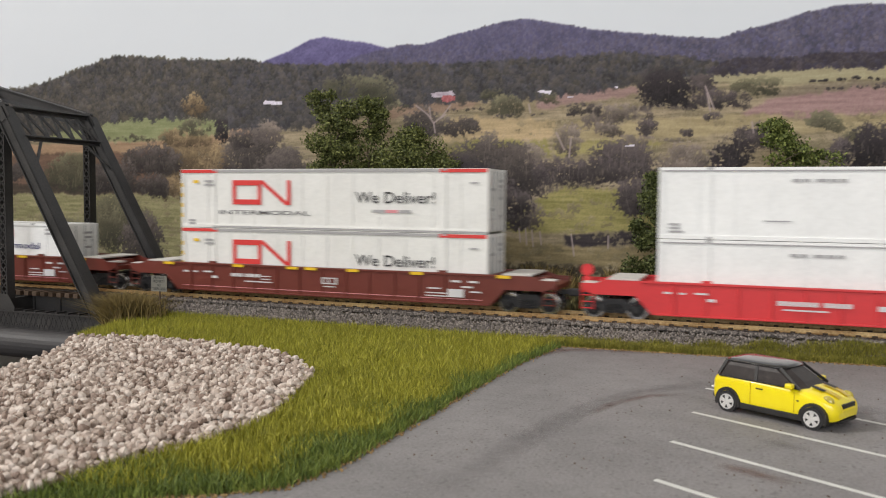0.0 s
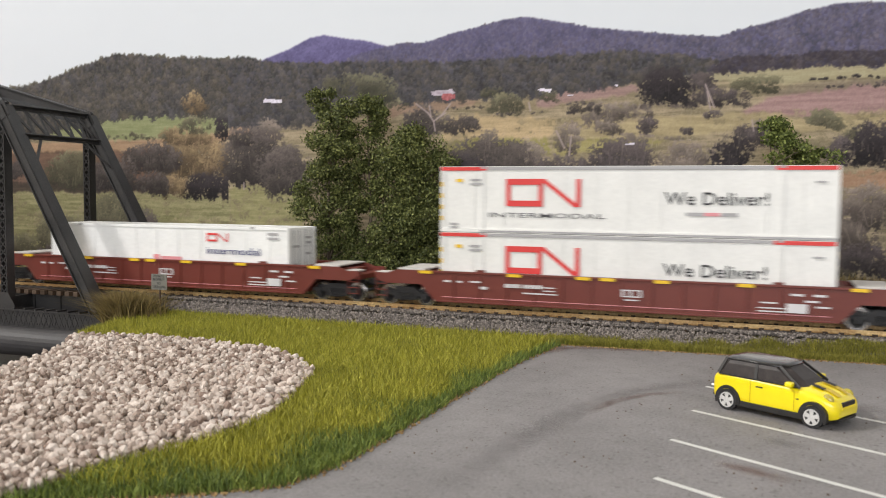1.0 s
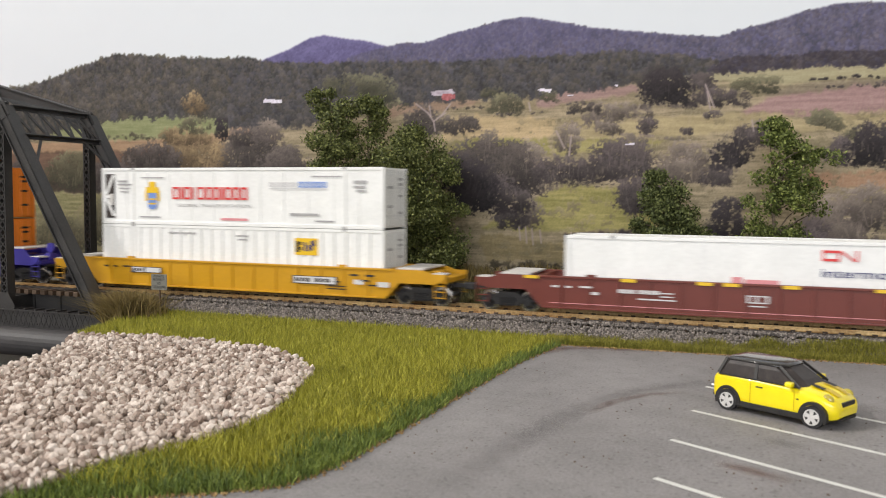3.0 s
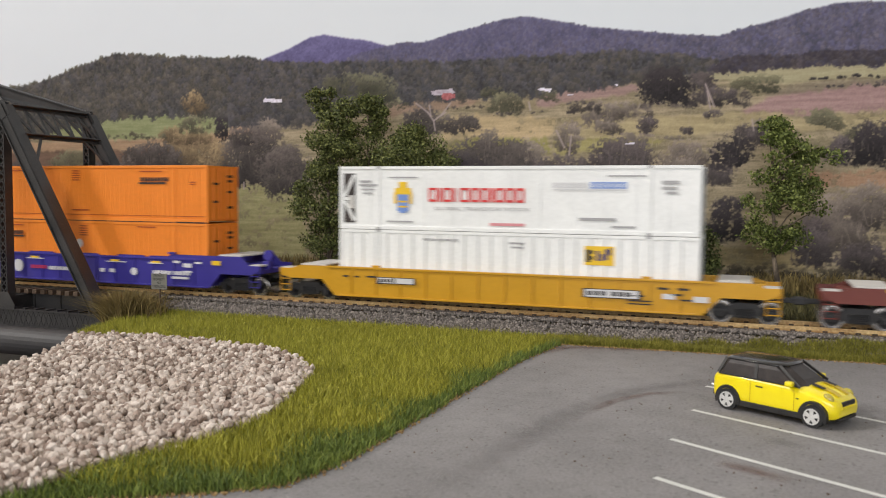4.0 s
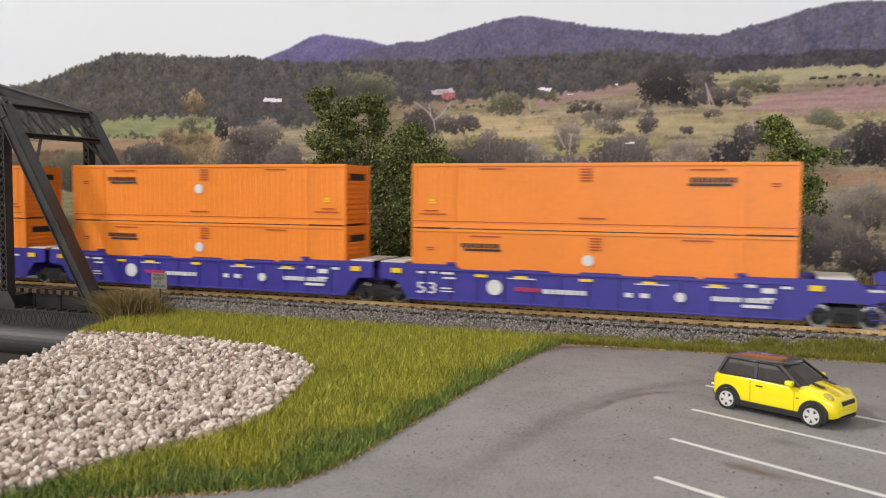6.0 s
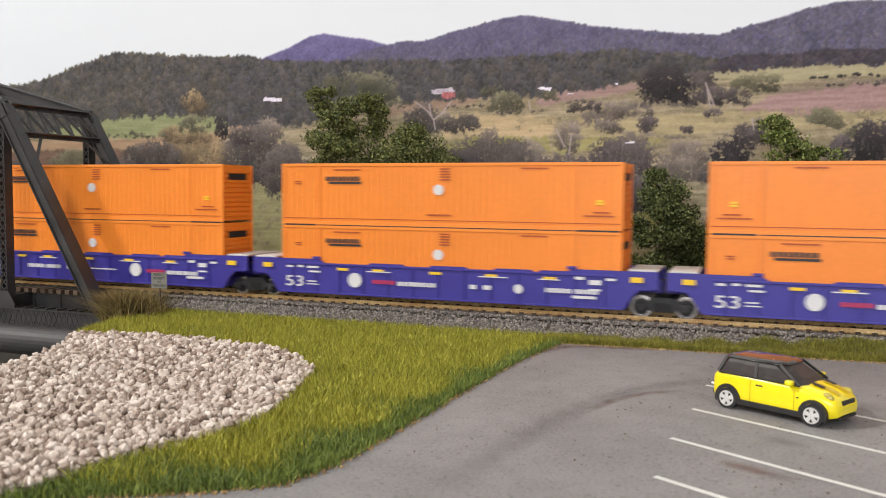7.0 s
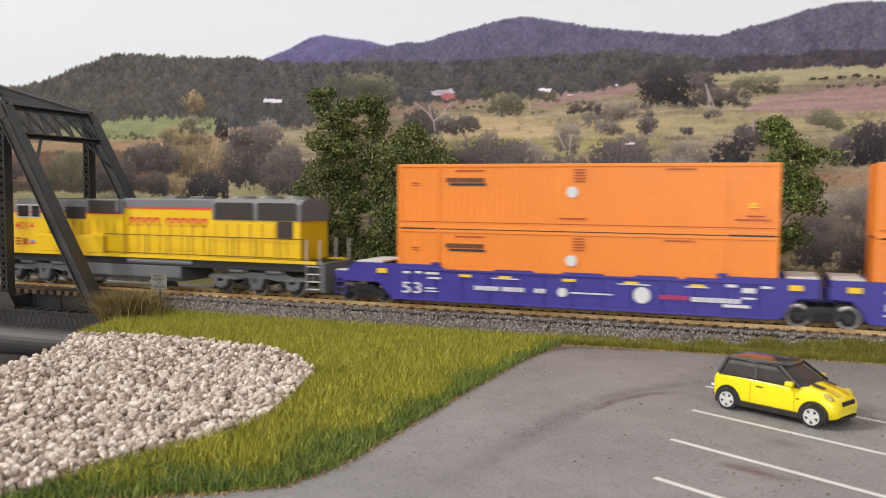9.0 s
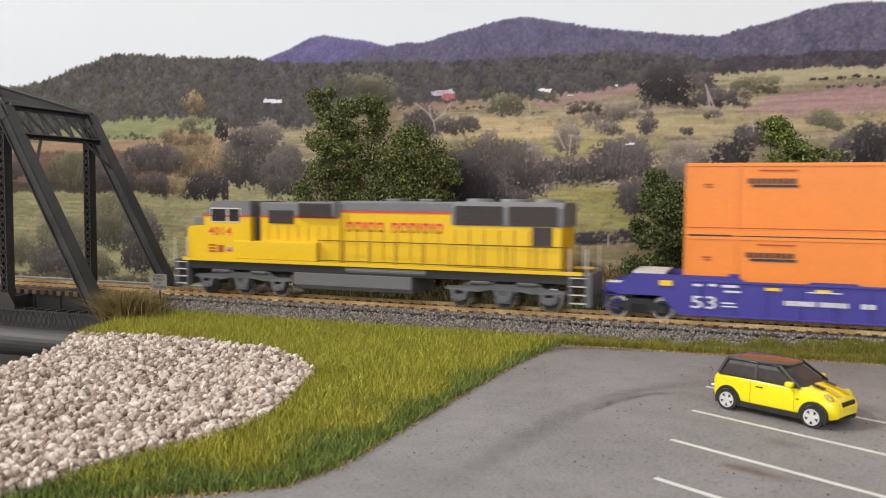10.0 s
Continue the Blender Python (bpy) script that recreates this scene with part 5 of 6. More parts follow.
def mark_grey_stack(t, L, upper):
    frame_mark("red_mark", 3.03, 1.16, 3.25, 1.18, 0.25, M_LOGORED, t)
    letters("lettering", "INTERMODAL", 2.26, 0.68, 0.2, M_DIMINK, t, PRINT, 5.1)
    letters("lettering", "We Deliver!", 9.7, 1.3, 0.52, M_INK, t, PRINT, 3.95)
    bars("small_print", [(10.55, 0.86, 0.7, 0.14), (11.9, 0.86, 0.6, 0.14)], M_GREYINK, t, PRINT)
    bars("small_print", [(11.25, 0.86, 0.6, 0.14)], M_PINK, t, PRINT)
    bars("stripe", [(2.13, H0 - 0.15, 11.76, 0.13)], M_GREYINK, t, PRINT)
    bars("stripe", [(2.13, 0.02, 14, 0.08)], M_GREYINK, t, PRINT)
    bars("red_stripe", [(0.03, H0 - 0.18, 2.1, 0.16), (13.89, H0 - 0.18, 2.2, 0.16)], M_LOGORED, t, PRINT)
    bars("small_print", [(1.38, 2.24, 0.5, 0.1), (1.38, 2.06, 0.58, 0.1), (0.45, 0.3, 0.4, 0.1), (0.45, 0.14, 0.4, 0.1), (15.3, 2.2, 0.4, 0.08)], M_GREYINK, t, PRINT)
    bars("yellow_label", [(0.73, 2.2, 0.32, 0.14)], M_REFLECT, t, PRINT)
    bars("conspicuity_mark", [(0.02, 0.5 + 0.5 * i, 0.1, 0.2) for i in range(4)], M_REFLECT, t, PRINT)


def mark_plain_stack(t, L, upper):
    bars("small_print", word_blocks(5.0, 2.3, 0.12, (0.3, 0.25, -0.1, 0.4, 0.3, 0.25), 0.06), M_GREYINK, t, PRINT)
    bars("small_print", [(0.4, 0.55, 0.45, 0.08), (0.4, 0.4, 0.45, 0.08), (0.4, 0.25, 0.6, 0.08), (4.0, 0.75, 1.0, 0.05), (9.5, 2.3, 0.6, 0.1), (9.5, 2.1, 0.8, 0.1)], M_GREYINK, t, PRINT)
    bars("stripe", [(0.1, H0 - 0.16, 16, 0.05)], M_GREYINK, t, PRINT)


def mark_low_white(t, L, upper):
    frame_mark("red_mark", 9.95, 2.12, 1.25, 0.42, 0.1, M_LOGORED, t)
    letters("lettering", "intermodal", 9.95, 1.5, 0.34, M_NAVY, t, PRINT, 3.1)
    bars("small_print", [(13.45, 2.5, 0.6, 0.12), (13.45, 2.28, 0.65, 0.12)], M_GREYINK, t, PRINT)
    bars("pink_print", [(6.7, 1.12, 0.4, 0.26), (7.2, 1.12, 1.25, 0.18)], M_PINK, t, PRINT)
    bars("navy_stripe", [(0.0, 0.75, 14.6, 0.18)], M_NAVY, t, PRINT)


def mark_reefer(t, L, upper):
    red = word_blocks(4.44, 1.3, 0.62, (0.42, 0.12, 0.42, 0.12, -0.05, 0.46, 0.38, 0.36, 0.16, 0.4, 0.38, 0.38), 0.07)
    bars("red_name", red, M_LOGORED, t, PRINT)
    letters("lettering", "GLOBAL TRANSPORTATION", 4.75, 0.93, 0.15, M_GREYINK, t, PRINT, 4.3)
    bars("pink_print", [(7.32, 0.28, 1.57, 0.12)], M_PINK, t, PRINT)
    bars("crest_gold", [(2.8, 1.6, 0.8, 0.3), (3.0, 1.9, 0.4, 0.28), (2.75, 1.2, 0.15, 0.5), (3.5, 1.2, 0.15, 0.5)], M_REFLECT, t, PRINT)
    bars("crest_blue", [(2.92, 0.86, 0.56, 0.75), (3.02, 0.78, 0.36, 0.08)], M_SKYINK, t, PRINT - 0.002)
    bars("crest_gold", [(2.98, 1.02, 0.44, 0.08), (2.98, 1.25, 0.44, 0.08)], M_REFLECT, t, PRINT - 0.004)
    bars("blue_name", word_blocks(11.7, 1.92, 0.28, (0.2, 0.2, 0.2, 0.22, 0.22, 0.2), 0.05), M_SKYINK, t, PRINT)
    bars("pale_name", word_blocks(10.1, 1.95, 0.22, (0.2, 0.2, 0.2, 0.2, 0.2, 0.2), 0.05) + [(10.1, 1.84, 3.1, 0.05)], M_PALEINK, t, PRINT)
    bars("small_print", [(1.02, 2.15, 0.6, 0.09), (1.02, 1.98, 0.9, 0.09), (1.1, 1.8, 0.7, 0.07), (1.2, 1.62, 0.5, 0.07), (14.6, 2.12, 0.7, 0.14), (14.6, 1.9, 0.6, 0.12), (14.75, 1.72, 0.5, 0.1),
                         (11.23, 0.58, 1.55, 0.12), (12.6, 0.3, 1.0, 0.08), (2.4, 0.35, 1.3, 0.07), (2.5, 2.35, 1.4, 0.06), (12.4, 2.42, 1.2, 0.06), (13.6, 2.42, 0.4, 0.06)], M_GREYINK, t, PRINT)
    bm = bmesh.new()
    add_box(bm, 0.24, 0.78, -1.318, -1.26, 0.3, 2.56)
    unit = part("reefer_opening", bm, M_GRILLE, t, "dark open end of the cooling unit")
    for a, c in (((0.28, 1.5), (0.76, 2.5)), ((0.28, 1.3), (0.76, 0.4)), ((0.26, 1.4), (0.5, 1.4))):
        bm = bmesh.new()
        add_beam(bm, (a[0], -1.325, a[1]), (c[0], -1.325, c[1]), 0.14, 0.03)
        part("brace", bm, M_BOXWHITE, unit, "white brace")
    bm = bmesh.new()
    add_box(bm, 0.46, 0.76, -1.335, -1.3, 0.95, 1.55, 0.02)
    part("unit_cover", bm, M_WALK, unit, "pale grey cover")


def mark_ribbed(t, L, upper):
    bm = bmesh.new()
    add_box(bm, 11.5, 12.75, -1.325, -1.29, 1.62, 2.42)
    part("yellow_plate", bm, M_REFLECT, t)
    bars("plate_mark", [(11.56, 1.75, 0.2, 0.52), (11.78, 2.1, 0.12, 0.14), (11.78, 1.85, 0.12, 0.14)], M_INK, t, -1.33)
    bars("plate_mark", [(12.0, 1.8, 0.14, 0.42), (12.2, 1.8, 0.12, 0.3), (12.36, 1.85, 0.14, 0.45), (12.52, 2.05, 0.1, 0.3)], M_NAVY, t, -1.33)
    bars("small_print", word_blocks(4.2, 2.45, 0.1, (0.3, 0.25, 0.3, 0.35, 0.25), 0.05) + [(8.2, 2.4, 0.7, 0.08), (8.3, 2.22, 0.55, 0.08)], M_GREYINK, t, PRINT)


def mark_orange(t, L, upper, flip=False):
    f = (lambda x, w: L - x - w) if flip else (lambda x, w: x)
    bars("name_block", [(f(2.5, 1.7), 1.93, 1.7, 0.1)] + [(f(2.35 + 0.2 * i, 0.15), 2.07, 0.15, 0.2) for i in range(9)], M_INK, t, PRINT)
    if not flip:
        bm = bmesh.new()
        add_rod(bm, (8.0, PRINT, 1.68), (8.0, PRINT - 0.004, 1.68), 0.24, 20)
        part("round_label", bm, M_PALEINK, t)
    bars("yellow_label", [(f(15.0, 0.36), 1.1, 0.36, 0.07), (f(15.05, 0.26), 1.2, 0.26, 0.1)], M_REFLECT, t, PRINT)
    dim = M_RUST
    bars("small_print", [(f(8.05, 0.5), 2.1 + 0.12 * i, 0.5, 0.06) for i in range(5)] + [(f(7.45, 1.15), 0.52, 1.15, 0.07), (f(11.8, 1.2), 2.6, 1.2, 0.06), (f(2.75, 1.4), 2.55, 1.4, 0.06),
                        (f(14.9, 0.7), 0.75, 0.7, 0.06), (f(14.5, 1.3), 0.6, 1.3, 0.06), (f(0.7, 0.35), 2.0, 0.35, 0.06), (f(0.75, 0.3), 1.9, 0.3, 0.05)], dim, t, PRINT)
    # painted shade: thin line low on the side, black strips along the bottom gap
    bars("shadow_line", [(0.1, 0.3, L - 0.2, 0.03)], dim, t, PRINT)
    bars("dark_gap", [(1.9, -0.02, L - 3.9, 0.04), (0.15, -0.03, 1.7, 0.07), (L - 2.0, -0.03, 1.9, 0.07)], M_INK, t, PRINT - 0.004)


M_RUST = paint("ink_rust", (170, 76, 30), 0.5)
H0 = 2.88


def wheel_mesh(r):
    bm = bmesh.new()
    for s in (-1, 1):
        add_rod(bm, (0, s * 0.70, 0), (0, s * 0.83, 0), r, 22)
        add_rod(bm, (0, s * 0.66, 0), (0, s * 0.70, 0), r + 0.05, 22)
        add_rod(bm, (0, s * 0.83, 0), (0, s * 0.86, 0), r * 0.42, 12)
        add_rod(bm, (0, s * 0.825, 0), (0, s * 0.835, 0), r * 0.82, 22)
        for k in range(5):
            a = k * 6.283 / 5
            add_box(bm, r * 0.66 * math.cos(a) - 0.04, r * 0.66 * math.cos(a) + 0.04, s * 0.845 - 0.015, s * 0.845 + 0.015, r * 0.66 * math.sin(a) - 0.04, r * 0.66 * math.sin(a) + 0.04)
    add_rod(bm, (0, -0.95, 0), (0, 0.95, 0), 0.09, 10)
    me = to_mesh("wheelset", bm, M_SILVER)
    me.materials.append(M_BLACK)
    for p in me.polygons:
        if max(me.vertices[i].co.xz.length for i in p.vertices) < r * S * 0.88:
            p.material_index = 1
    return me


WHEEL = {0.42: wheel_mesh(0.42), 0.5: wheel_mesh(0.5)}


def truck(parent, x, axles, r, mat, name="truck"):
    t = new(name)
    t.empty_display_size = 0.005
    t.parent = parent
    t.matrix_basis = P(x, 0, 0)
    for y in (-1.02, 1.02):
        bm = bmesh.new()
        e = max(abs(a) for a in axles)
        if len(axles) == 2:
            add_prism(bm, [(-e - 0.32, r + 0.02), (-e - 0.32, r + 0.16), (-e + 0.25, r + 0.2), (-0.45, r + 0.42), (0.45, r + 0.42), (e - 0.25, r + 0.2), (e + 0.32, r + 0.16), (e + 0.32, r + 0.02),
                           (e - 0.3, r + 0.02), (0.5, r - 0.15), (-0.5, r - 0.15), (-e + 0.3, r + 0.02)], y - 0.08, y + 0.08)
        for a in axles:
            add_box(bm, a - 0.17, a + 0.17, y - 0.14, y + 0.14, r - 0.17, r + 0.15, 0.03)
            add_rod(bm, (a, y - 0.2, r), (a, y + 0.2, r), 0.13, 12)
        part("side_frame", bm, mat, t)
        for s in (-0.24, 0, 0.24):
            bm = bmesh.new()
            for k in range(5):
                add_rod(bm, (s, y * 1.09, r - 0.18 + 0.08 * k), (s, y * 1.09, r - 0.13 + 0.08 * k), 0.09, 8)
            part("spring", bm, mat, t)
    bm = bmesh.new()
    add_box(bm, -0.25, 0.25, -1.0, 1.0, r - 0.05, r + 0.4, 0.03)
    part("bolster", bm, mat, t)
    for a in axles:
        w = share("wheelset", WHEEL[r], t, P(a, 0, r), "shiny metal wheelset")
        WHEELS.append((w, a, r))
    return t


def coupler(parent, x, way, mat):
    bm = bmesh.new()
    add_box(bm, min(x, x + way * 0.75), max(x, x + way * 0.75), -0.1, 0.1, 0.82, 1.02, 0.02)
    add_box(bm, min(x + way * 0.6, x + way * 0.95), max(x + way * 0.6, x + way * 0.95), -0.2, 0.14, 0.76, 1.08, 0.05)
    part("coupler", bm, mat, parent)


def well_car(x, mat, label, high=0.0, left="end", right="end", marks="plain", lead=False):
    """A well wagon whose well starts at x. Ends: a platform over a truck, or a joint shared with the next unit."""
    L = 16.15
    t = on_train(thing("well_car", P(x, 0, 0), label, "well car", "well cars of the train"), x, 0)
    top = 1.66 + high * 0.3

    def ending(kind):
        if kind == "end":
            return [(0.15, 0.3), (0.55, 0.72), (0.85, 1.04), (2.6, 1.04), (2.95, 1.2), (3.1, 1.32), (3.1, 1.5), (2.5, 1.5), (2.05, top + high)]
        return [(0.1, 0.3), (0.5, 0.9), (0.75, 1.15), (1.5, 1.2), (1.5, top + high)]

    rise = [(L - 2.1, top + high), (L - 2.4, top)] if high else []
    riseL = [(2.4, top), (2.1, top + high)] if high else []
    outline = [(L + a, b) for a, b in ending(right)] + rise + riseL + [(-a, b) for a, b in reversed(ending(left))]
    for y in (-1.5, 1.42):
        bm = bmesh.new()
        add_prism(bm, outline, y, y + 0.08)
        part("side_sill", bm, mat, t)
    for y0, y1 in ((-1.57, -1.38), (1.38, 1.57)):
        bm = bmesh.new()
        add_box(bm, 0.3 if high else -0.6, (L - 0.3) if high else L + 0.6, y0, y1, top - 0.07, top + 0.02, 0.015)
        part("top_rail", bm, mat, t)
        bm = bmesh.new()
        add_box(bm, 0.1, L - 0.1, y0, y1, 0.3, 0.38, 0.015)
        part("lower_rail", bm, mat, t)
        for a in (1.9, L - 2.1):
            bm = bmesh.new()
            add_box(bm, a - 0.15, a + 0.25, y0 + 0.03, y1 - 0.03, top + high, top + high + 0.12, 0.02)
            part("corner_bracket", bm, mat, t)
    bm = bmesh.new()
    add_prism_z(bm, [(-0.05, 0), (0.05, 0), (0.035, -0.05), (-0.035, -0.05)], 0.4, top - 0.08)
    rib = to_mesh("rib", bm, mat)
    n = 13
    for i in range(n):
        a = 0.7 + (L - 1.4) * i / (n - 1)
        share("rib", rib, t, P(a, -1.5, 0))
        share("rib", rib, t, P(a, 1.5, 0, 0, 0, 180))
    if high:
        for a in (4.6, 7.6, 10.6, 12.6):
            bm = bmesh.new()
            add_prism(bm, [(a, top), (a + 1.9, top), (a + 1.75, top + 0.1), (a + 0.15, top + 0.1)], -1.5, -1.42)
            part("guide_plate", bm, mat, t)
    bm = bmesh.new()
    for i in range(9):
        a = 0.6 + (L - 1.2) * i / 8
        add_box(bm, a - 0.25, a + 0.25, -1.42, 1.42, 0.32, 0.5)
    part("floor_beam", bm, mat, t)
    for kind, at, way in ((left, 0.0, -1), (right, L, 1)):
        if kind == "end":
            bm = bmesh.new()
            add_box(bm, *sorted((at + way * 0.15, at + way * 0.3)), -1.42, 1.42, 0.4, top, 0.01)
            part("bulkhead", bm, mat, t)
            bm = bmesh.new()
            add_box(bm, *sorted((at + way * 0.3, at + way * 2.5)), -0.5, 0.5, 1.0, 1.56, 0.03)
            add_box(bm, *sorted((at + way * 2.5, at + way * 3.12)), -1.42, 1.42, 1.1, 1.32, 0.03)
            part("draft_sill", bm, mat, t)
            bm = bmesh.new()
            add_box(bm, *sorted((at + way * 0.7, at + way * 2.0)), -1.4, 1.4, top + high, top + high + 0.07, 0.01)
            part("platform", bm, M_WALK, t, "pale grey walkway plate")
            bm = bmesh.new()
            add_box(bm, *sorted((at + way * 2.45, at + way * 3.05)), -1.44, -0.75, 1.46, 1.54, 0.01)
            part("step_plate", bm, M_WALK, t, "pale grey step plate")
            for s in (-1.46, 1.46):
                bm = bmesh.new()
                for k in range(4):
                    add_rod(bm, (at + way * 2.55, s, 0.45 + 0.27 * k), (at + way * 3.05, s, 0.45 + 0.27 * k), 0.025, 6)
                for q in (2.55, 3.05):
                    add_rod(bm, (at + way * q, s, 0.4), (at + way * q, s, 1.5), 0.025, 6)
                part("ladder", bm, mat, t)
            tall = (marks == "red" and way < 0) or (marks == "blue" and way > 0)
            bm = bmesh.new()
            add_rod(bm, (at + way * 3.0, -0.55, 1.3), (at + way * 3.0, -0.55, 2.05), 0.07, 8)
            add_rod(bm, (at + way * 3.0, -0.62, 1.98), (at + way * 3.0, -0.42, 1.98), 0.26, 14)
            add_box(bm, *sorted((at + way * 2.8, at + way * 3.15)), -0.75, -0.35, 1.3, 1.7, 0.03)
            part("hand_brake", bm, mat, t) if tall else bm.free()
            truck(t, at + way * 1.75, (-0.92, 0.92), 0.42, M_BLACK)
            coupler(t, at + way * 2.95, way, M_BLACK)
        else:
            bm = bmesh.new()
            add_box(bm, *sorted((at + way * 0.1, at + way * 0.25)), -1.42, 1.42, 0.4, top, 0.01)
            part("bulkhead", bm, mat, t)
            bm = bmesh.new()
            add_box(bm, *sorted((at + way * 0.3, at + way * 1.45)), -1.4, 1.4, top + high, top + high + 0.07, 0.01)
            part("platform", bm, M_WALK, t, "pale grey walkway plate")
            bm = bmesh.new()
            add_box(bm, *sorted((at + way * 0.25, at + way * 1.62)), -0.45, 0.45, 0.95, 1.5, 0.03)
            part("draft_sill", bm, mat, t)
            if way > 0:
                truck(t, at + 1.67, (-0.9, 0.9), 0.42, M_BLACK)
    y = -1.585
    if marks == "blue":
        bars("yellow_mark", [(q, top - 0.28, 0.55, 0.12) for q in (3.1, 4.9, 7.7, 10.3, 12.9)] + [(-0.9, top - 0.25, 0.5, 0.22), (L + 0.4, top - 0.25, 0.5, 0.22)], M_REFLECT, t, y)
        letters("lettering", "53", 0.35, 0.62, 0.5, M_PALEINK, t, y, 0.95, label="white size marking")
        bars("white_print", [(0.4, 1.5, 0.35, 0.1), (1.0, 1.52, 0.3, 0.1), (1.5, 1.5, 0.6, 0.1), (1.6, 1.3, 0.6, 0.08), (1.5, 0.85, 0.5, 0.06), (1.5, 0.72, 0.6, 0.05), (4.6, 1.42, 1.2, 0.05), (10.0, 1.42, 1.3, 0.05), (12.7, 1.42, 0.9, 0.05),
                             (L - 1.9, 1.5, 0.4, 0.12), (L - 1.3, 1.3, 0.5, 0.2), (L - 1.3, 1.05, 0.5, 0.08), (L - 2.0, 0.7, 1.0, 0.12), (L - 0.6, 1.5, 0.4, 0.1)], M_PALEINK, t, y)
        big, ring, name, tail = (11.0, 7.7, 11.7, 3.8) if lead else (4.0, 11.8, 4.9, 13.0)
        for q, z, rad in ((big, 1.02, 0.34), (ring, 0.98, 0.2)):
            bm = bmesh.new()
            add_rod(bm, (q, y, z), (q, y - 0.004, z), rad, 20)
            part("round_mark", bm, M_PALEINK, t)
        bars("red_name", word_blocks(name, 0.9, 0.18, (0.2, 0.16, 0.2, 0.18, 0.2), 0.04), M_CRIMSON, t, y)
        bars("white_name", word_blocks(name + 1.25, 0.86, 0.19, (0.22, 0.14, 0.14, 0.2, 0.14, 0.2, 0.14, 0.14, 0.16), 0.045), M_PALEINK, t, y)
        bars("white_name", word_blocks(tail, 0.9, 0.19, (0.1, 0.18, 0.16, 0.18, 0.16, 0.1, -0.05, 0.16, 0.18, 0.16, 0.16, 0.1), 0.05), M_PALEINK, t, y)
        if lead:
            bars("white_name", word_blocks(6.5, 0.9, 0.19, (0.2, 0.2), 0.06), M_PALEINK, t, y)
            bars("small_print", [(8.05, 0.95, 1.75, 0.06)], M_PALEINK, t, y)
        else:
            bars("white_name", word_blocks(9.6, 0.88, 0.19, (0.3, -0.2, 0.35), 0.06), M_PALEINK, t, y)
    else:
        pale = M_PALEINK if marks != "gold" else M_INK
        bars("white_print", [(0.3, 1.2, 0.3, 0.09), (0.9, 1.2, 0.25, 0.08), (1.5, 1.22, 0.5, 0.08), (2.0, 0.95, 0.3, 0.12), (L - 1.6, 1.28, 0.45, 0.09), (L - 0.8, 1.28, 0.45, 0.09), (L - 2.7, 0.95, 0.6, 0.06), (L - 2.8, 0.75, 1.0, 0.05), (L - 2.8, 0.62, 1.0, 0.05),
                             (L - 1.1, 1.05, 0.5, 0.08), (L - 0.7, 0.85, 0.5, 0.07)], pale, t, y)
        if marks == "plain":
            bars("white_name", word_blocks(3.1, 1.08, 0.16, (0.2, 0.2, 0.2, -0.05, 0.18, 0.18, 0.18, 0.18), 0.04) + [(3.9, 0.84, 0.9, 0.06)] + [(4.8, 1.12, 0.5, 0.05), (4.8, 0.98, 0.5, 0.05), (4.8, 0.84, 0.6, 0.05)], M_PALEINK, t, y)
            bars("white_mark", [(8.1, 1.18, 0.8, 0.05), (8.1, 0.92, 0.8, 0.05), (8.1, 0.92, 0.1, 0.3), (8.42, 0.92, 0.09, 0.3), (8.8, 0.92, 0.1, 0.3), (8.2, 0.78, 0.6, 0.05)], M_PALEINK, t, y)
            bars("white_panel", [(L - 1.75, 0.62, 0.75, 0.36)], M_PALEINK, t, y)
            bars("yellow_mark", [(q, top - 0.12, 0.6, 0.13) for q in (-0.9, 3.2, 6.2, 7.2, 9.4, 12.6, L + 0.5)], M_REFLECT, t, y)
            bars("white_line", [(0.2, 0.52, L - 0.4, 0.03)], M_PINK, t, y + 0.07)
        elif marks == "gold":
            bars("white_panel", [(2.1, 1.0, 0.75, 0.24), (2.95, 1.0, 0.9, 0.24), (11.6, 0.85, 2.2, 0.32), (L - 0.2, 0.82, 0.6, 0.24), (L - 1.4, 0.9, 0.5, 0.22)], M_PALEINK, t, y)
            bars("black_name", word_blocks(2.15, 1.04, 0.15, (0.12, 0.12, 0.12, 0.12), 0.05) + word_blocks(11.7, 0.92, 0.18, (0.2, 0.2, 0.2, -0.1, 0.2, 0.2, 0.2), 0.08), M_INK, t, y - 0.003)
            bars("black_border", [(11.5, 0.82, 2.4, 0.38), (2.05, 0.97, 1.9, 0.3)], M_INK, t, y + 0.003)
        else:
            bars("white_name", word_blocks(4.6, 0.95, 0.18, (0.2, 0.2, 0.2, 0.2, 0.2, 0.2, -0.1, 0.2, 0.2, 0.2, 0.2), 0.05) + [(4.8, 0.76, 1.6, 0.06), (8.1, 0.9, 0.6, 0.2), (11.5, 0.95, 0.9, 0.16)], M_PALEINK, t, y)
    return t


Z0 = 0.53
well_car(-3.67, M_RED, "bright red double-stack well car with white markings", marks="red")
for up in (0, 1):
    mark_plain_stack(container(-3.67, Z0 + 2.9 * up, 16.15, M_BOXWHITE, "plain white long container in a red well car", "smooth"), 16.15, up)
well_car(-27.07, M_BROWN, "brown double-stack well car with white markings and yellow reflectors")
for up in (0, 1):
    mark_grey_stack(container(-27.07, Z0 + 2.9 * up, 16.15, M_WHITE, "light grey-white long container with red mark and slogan", "smooth"), 16.15, up)
well_car(-50.25, M_BROWN, "brown well car carrying one low white container")
mark_low_white(container(-49.45, Z0, 14.63, M_BOXWHITE, "white container with navy lettering in a brown well car", "smooth"), 14.63, 0)
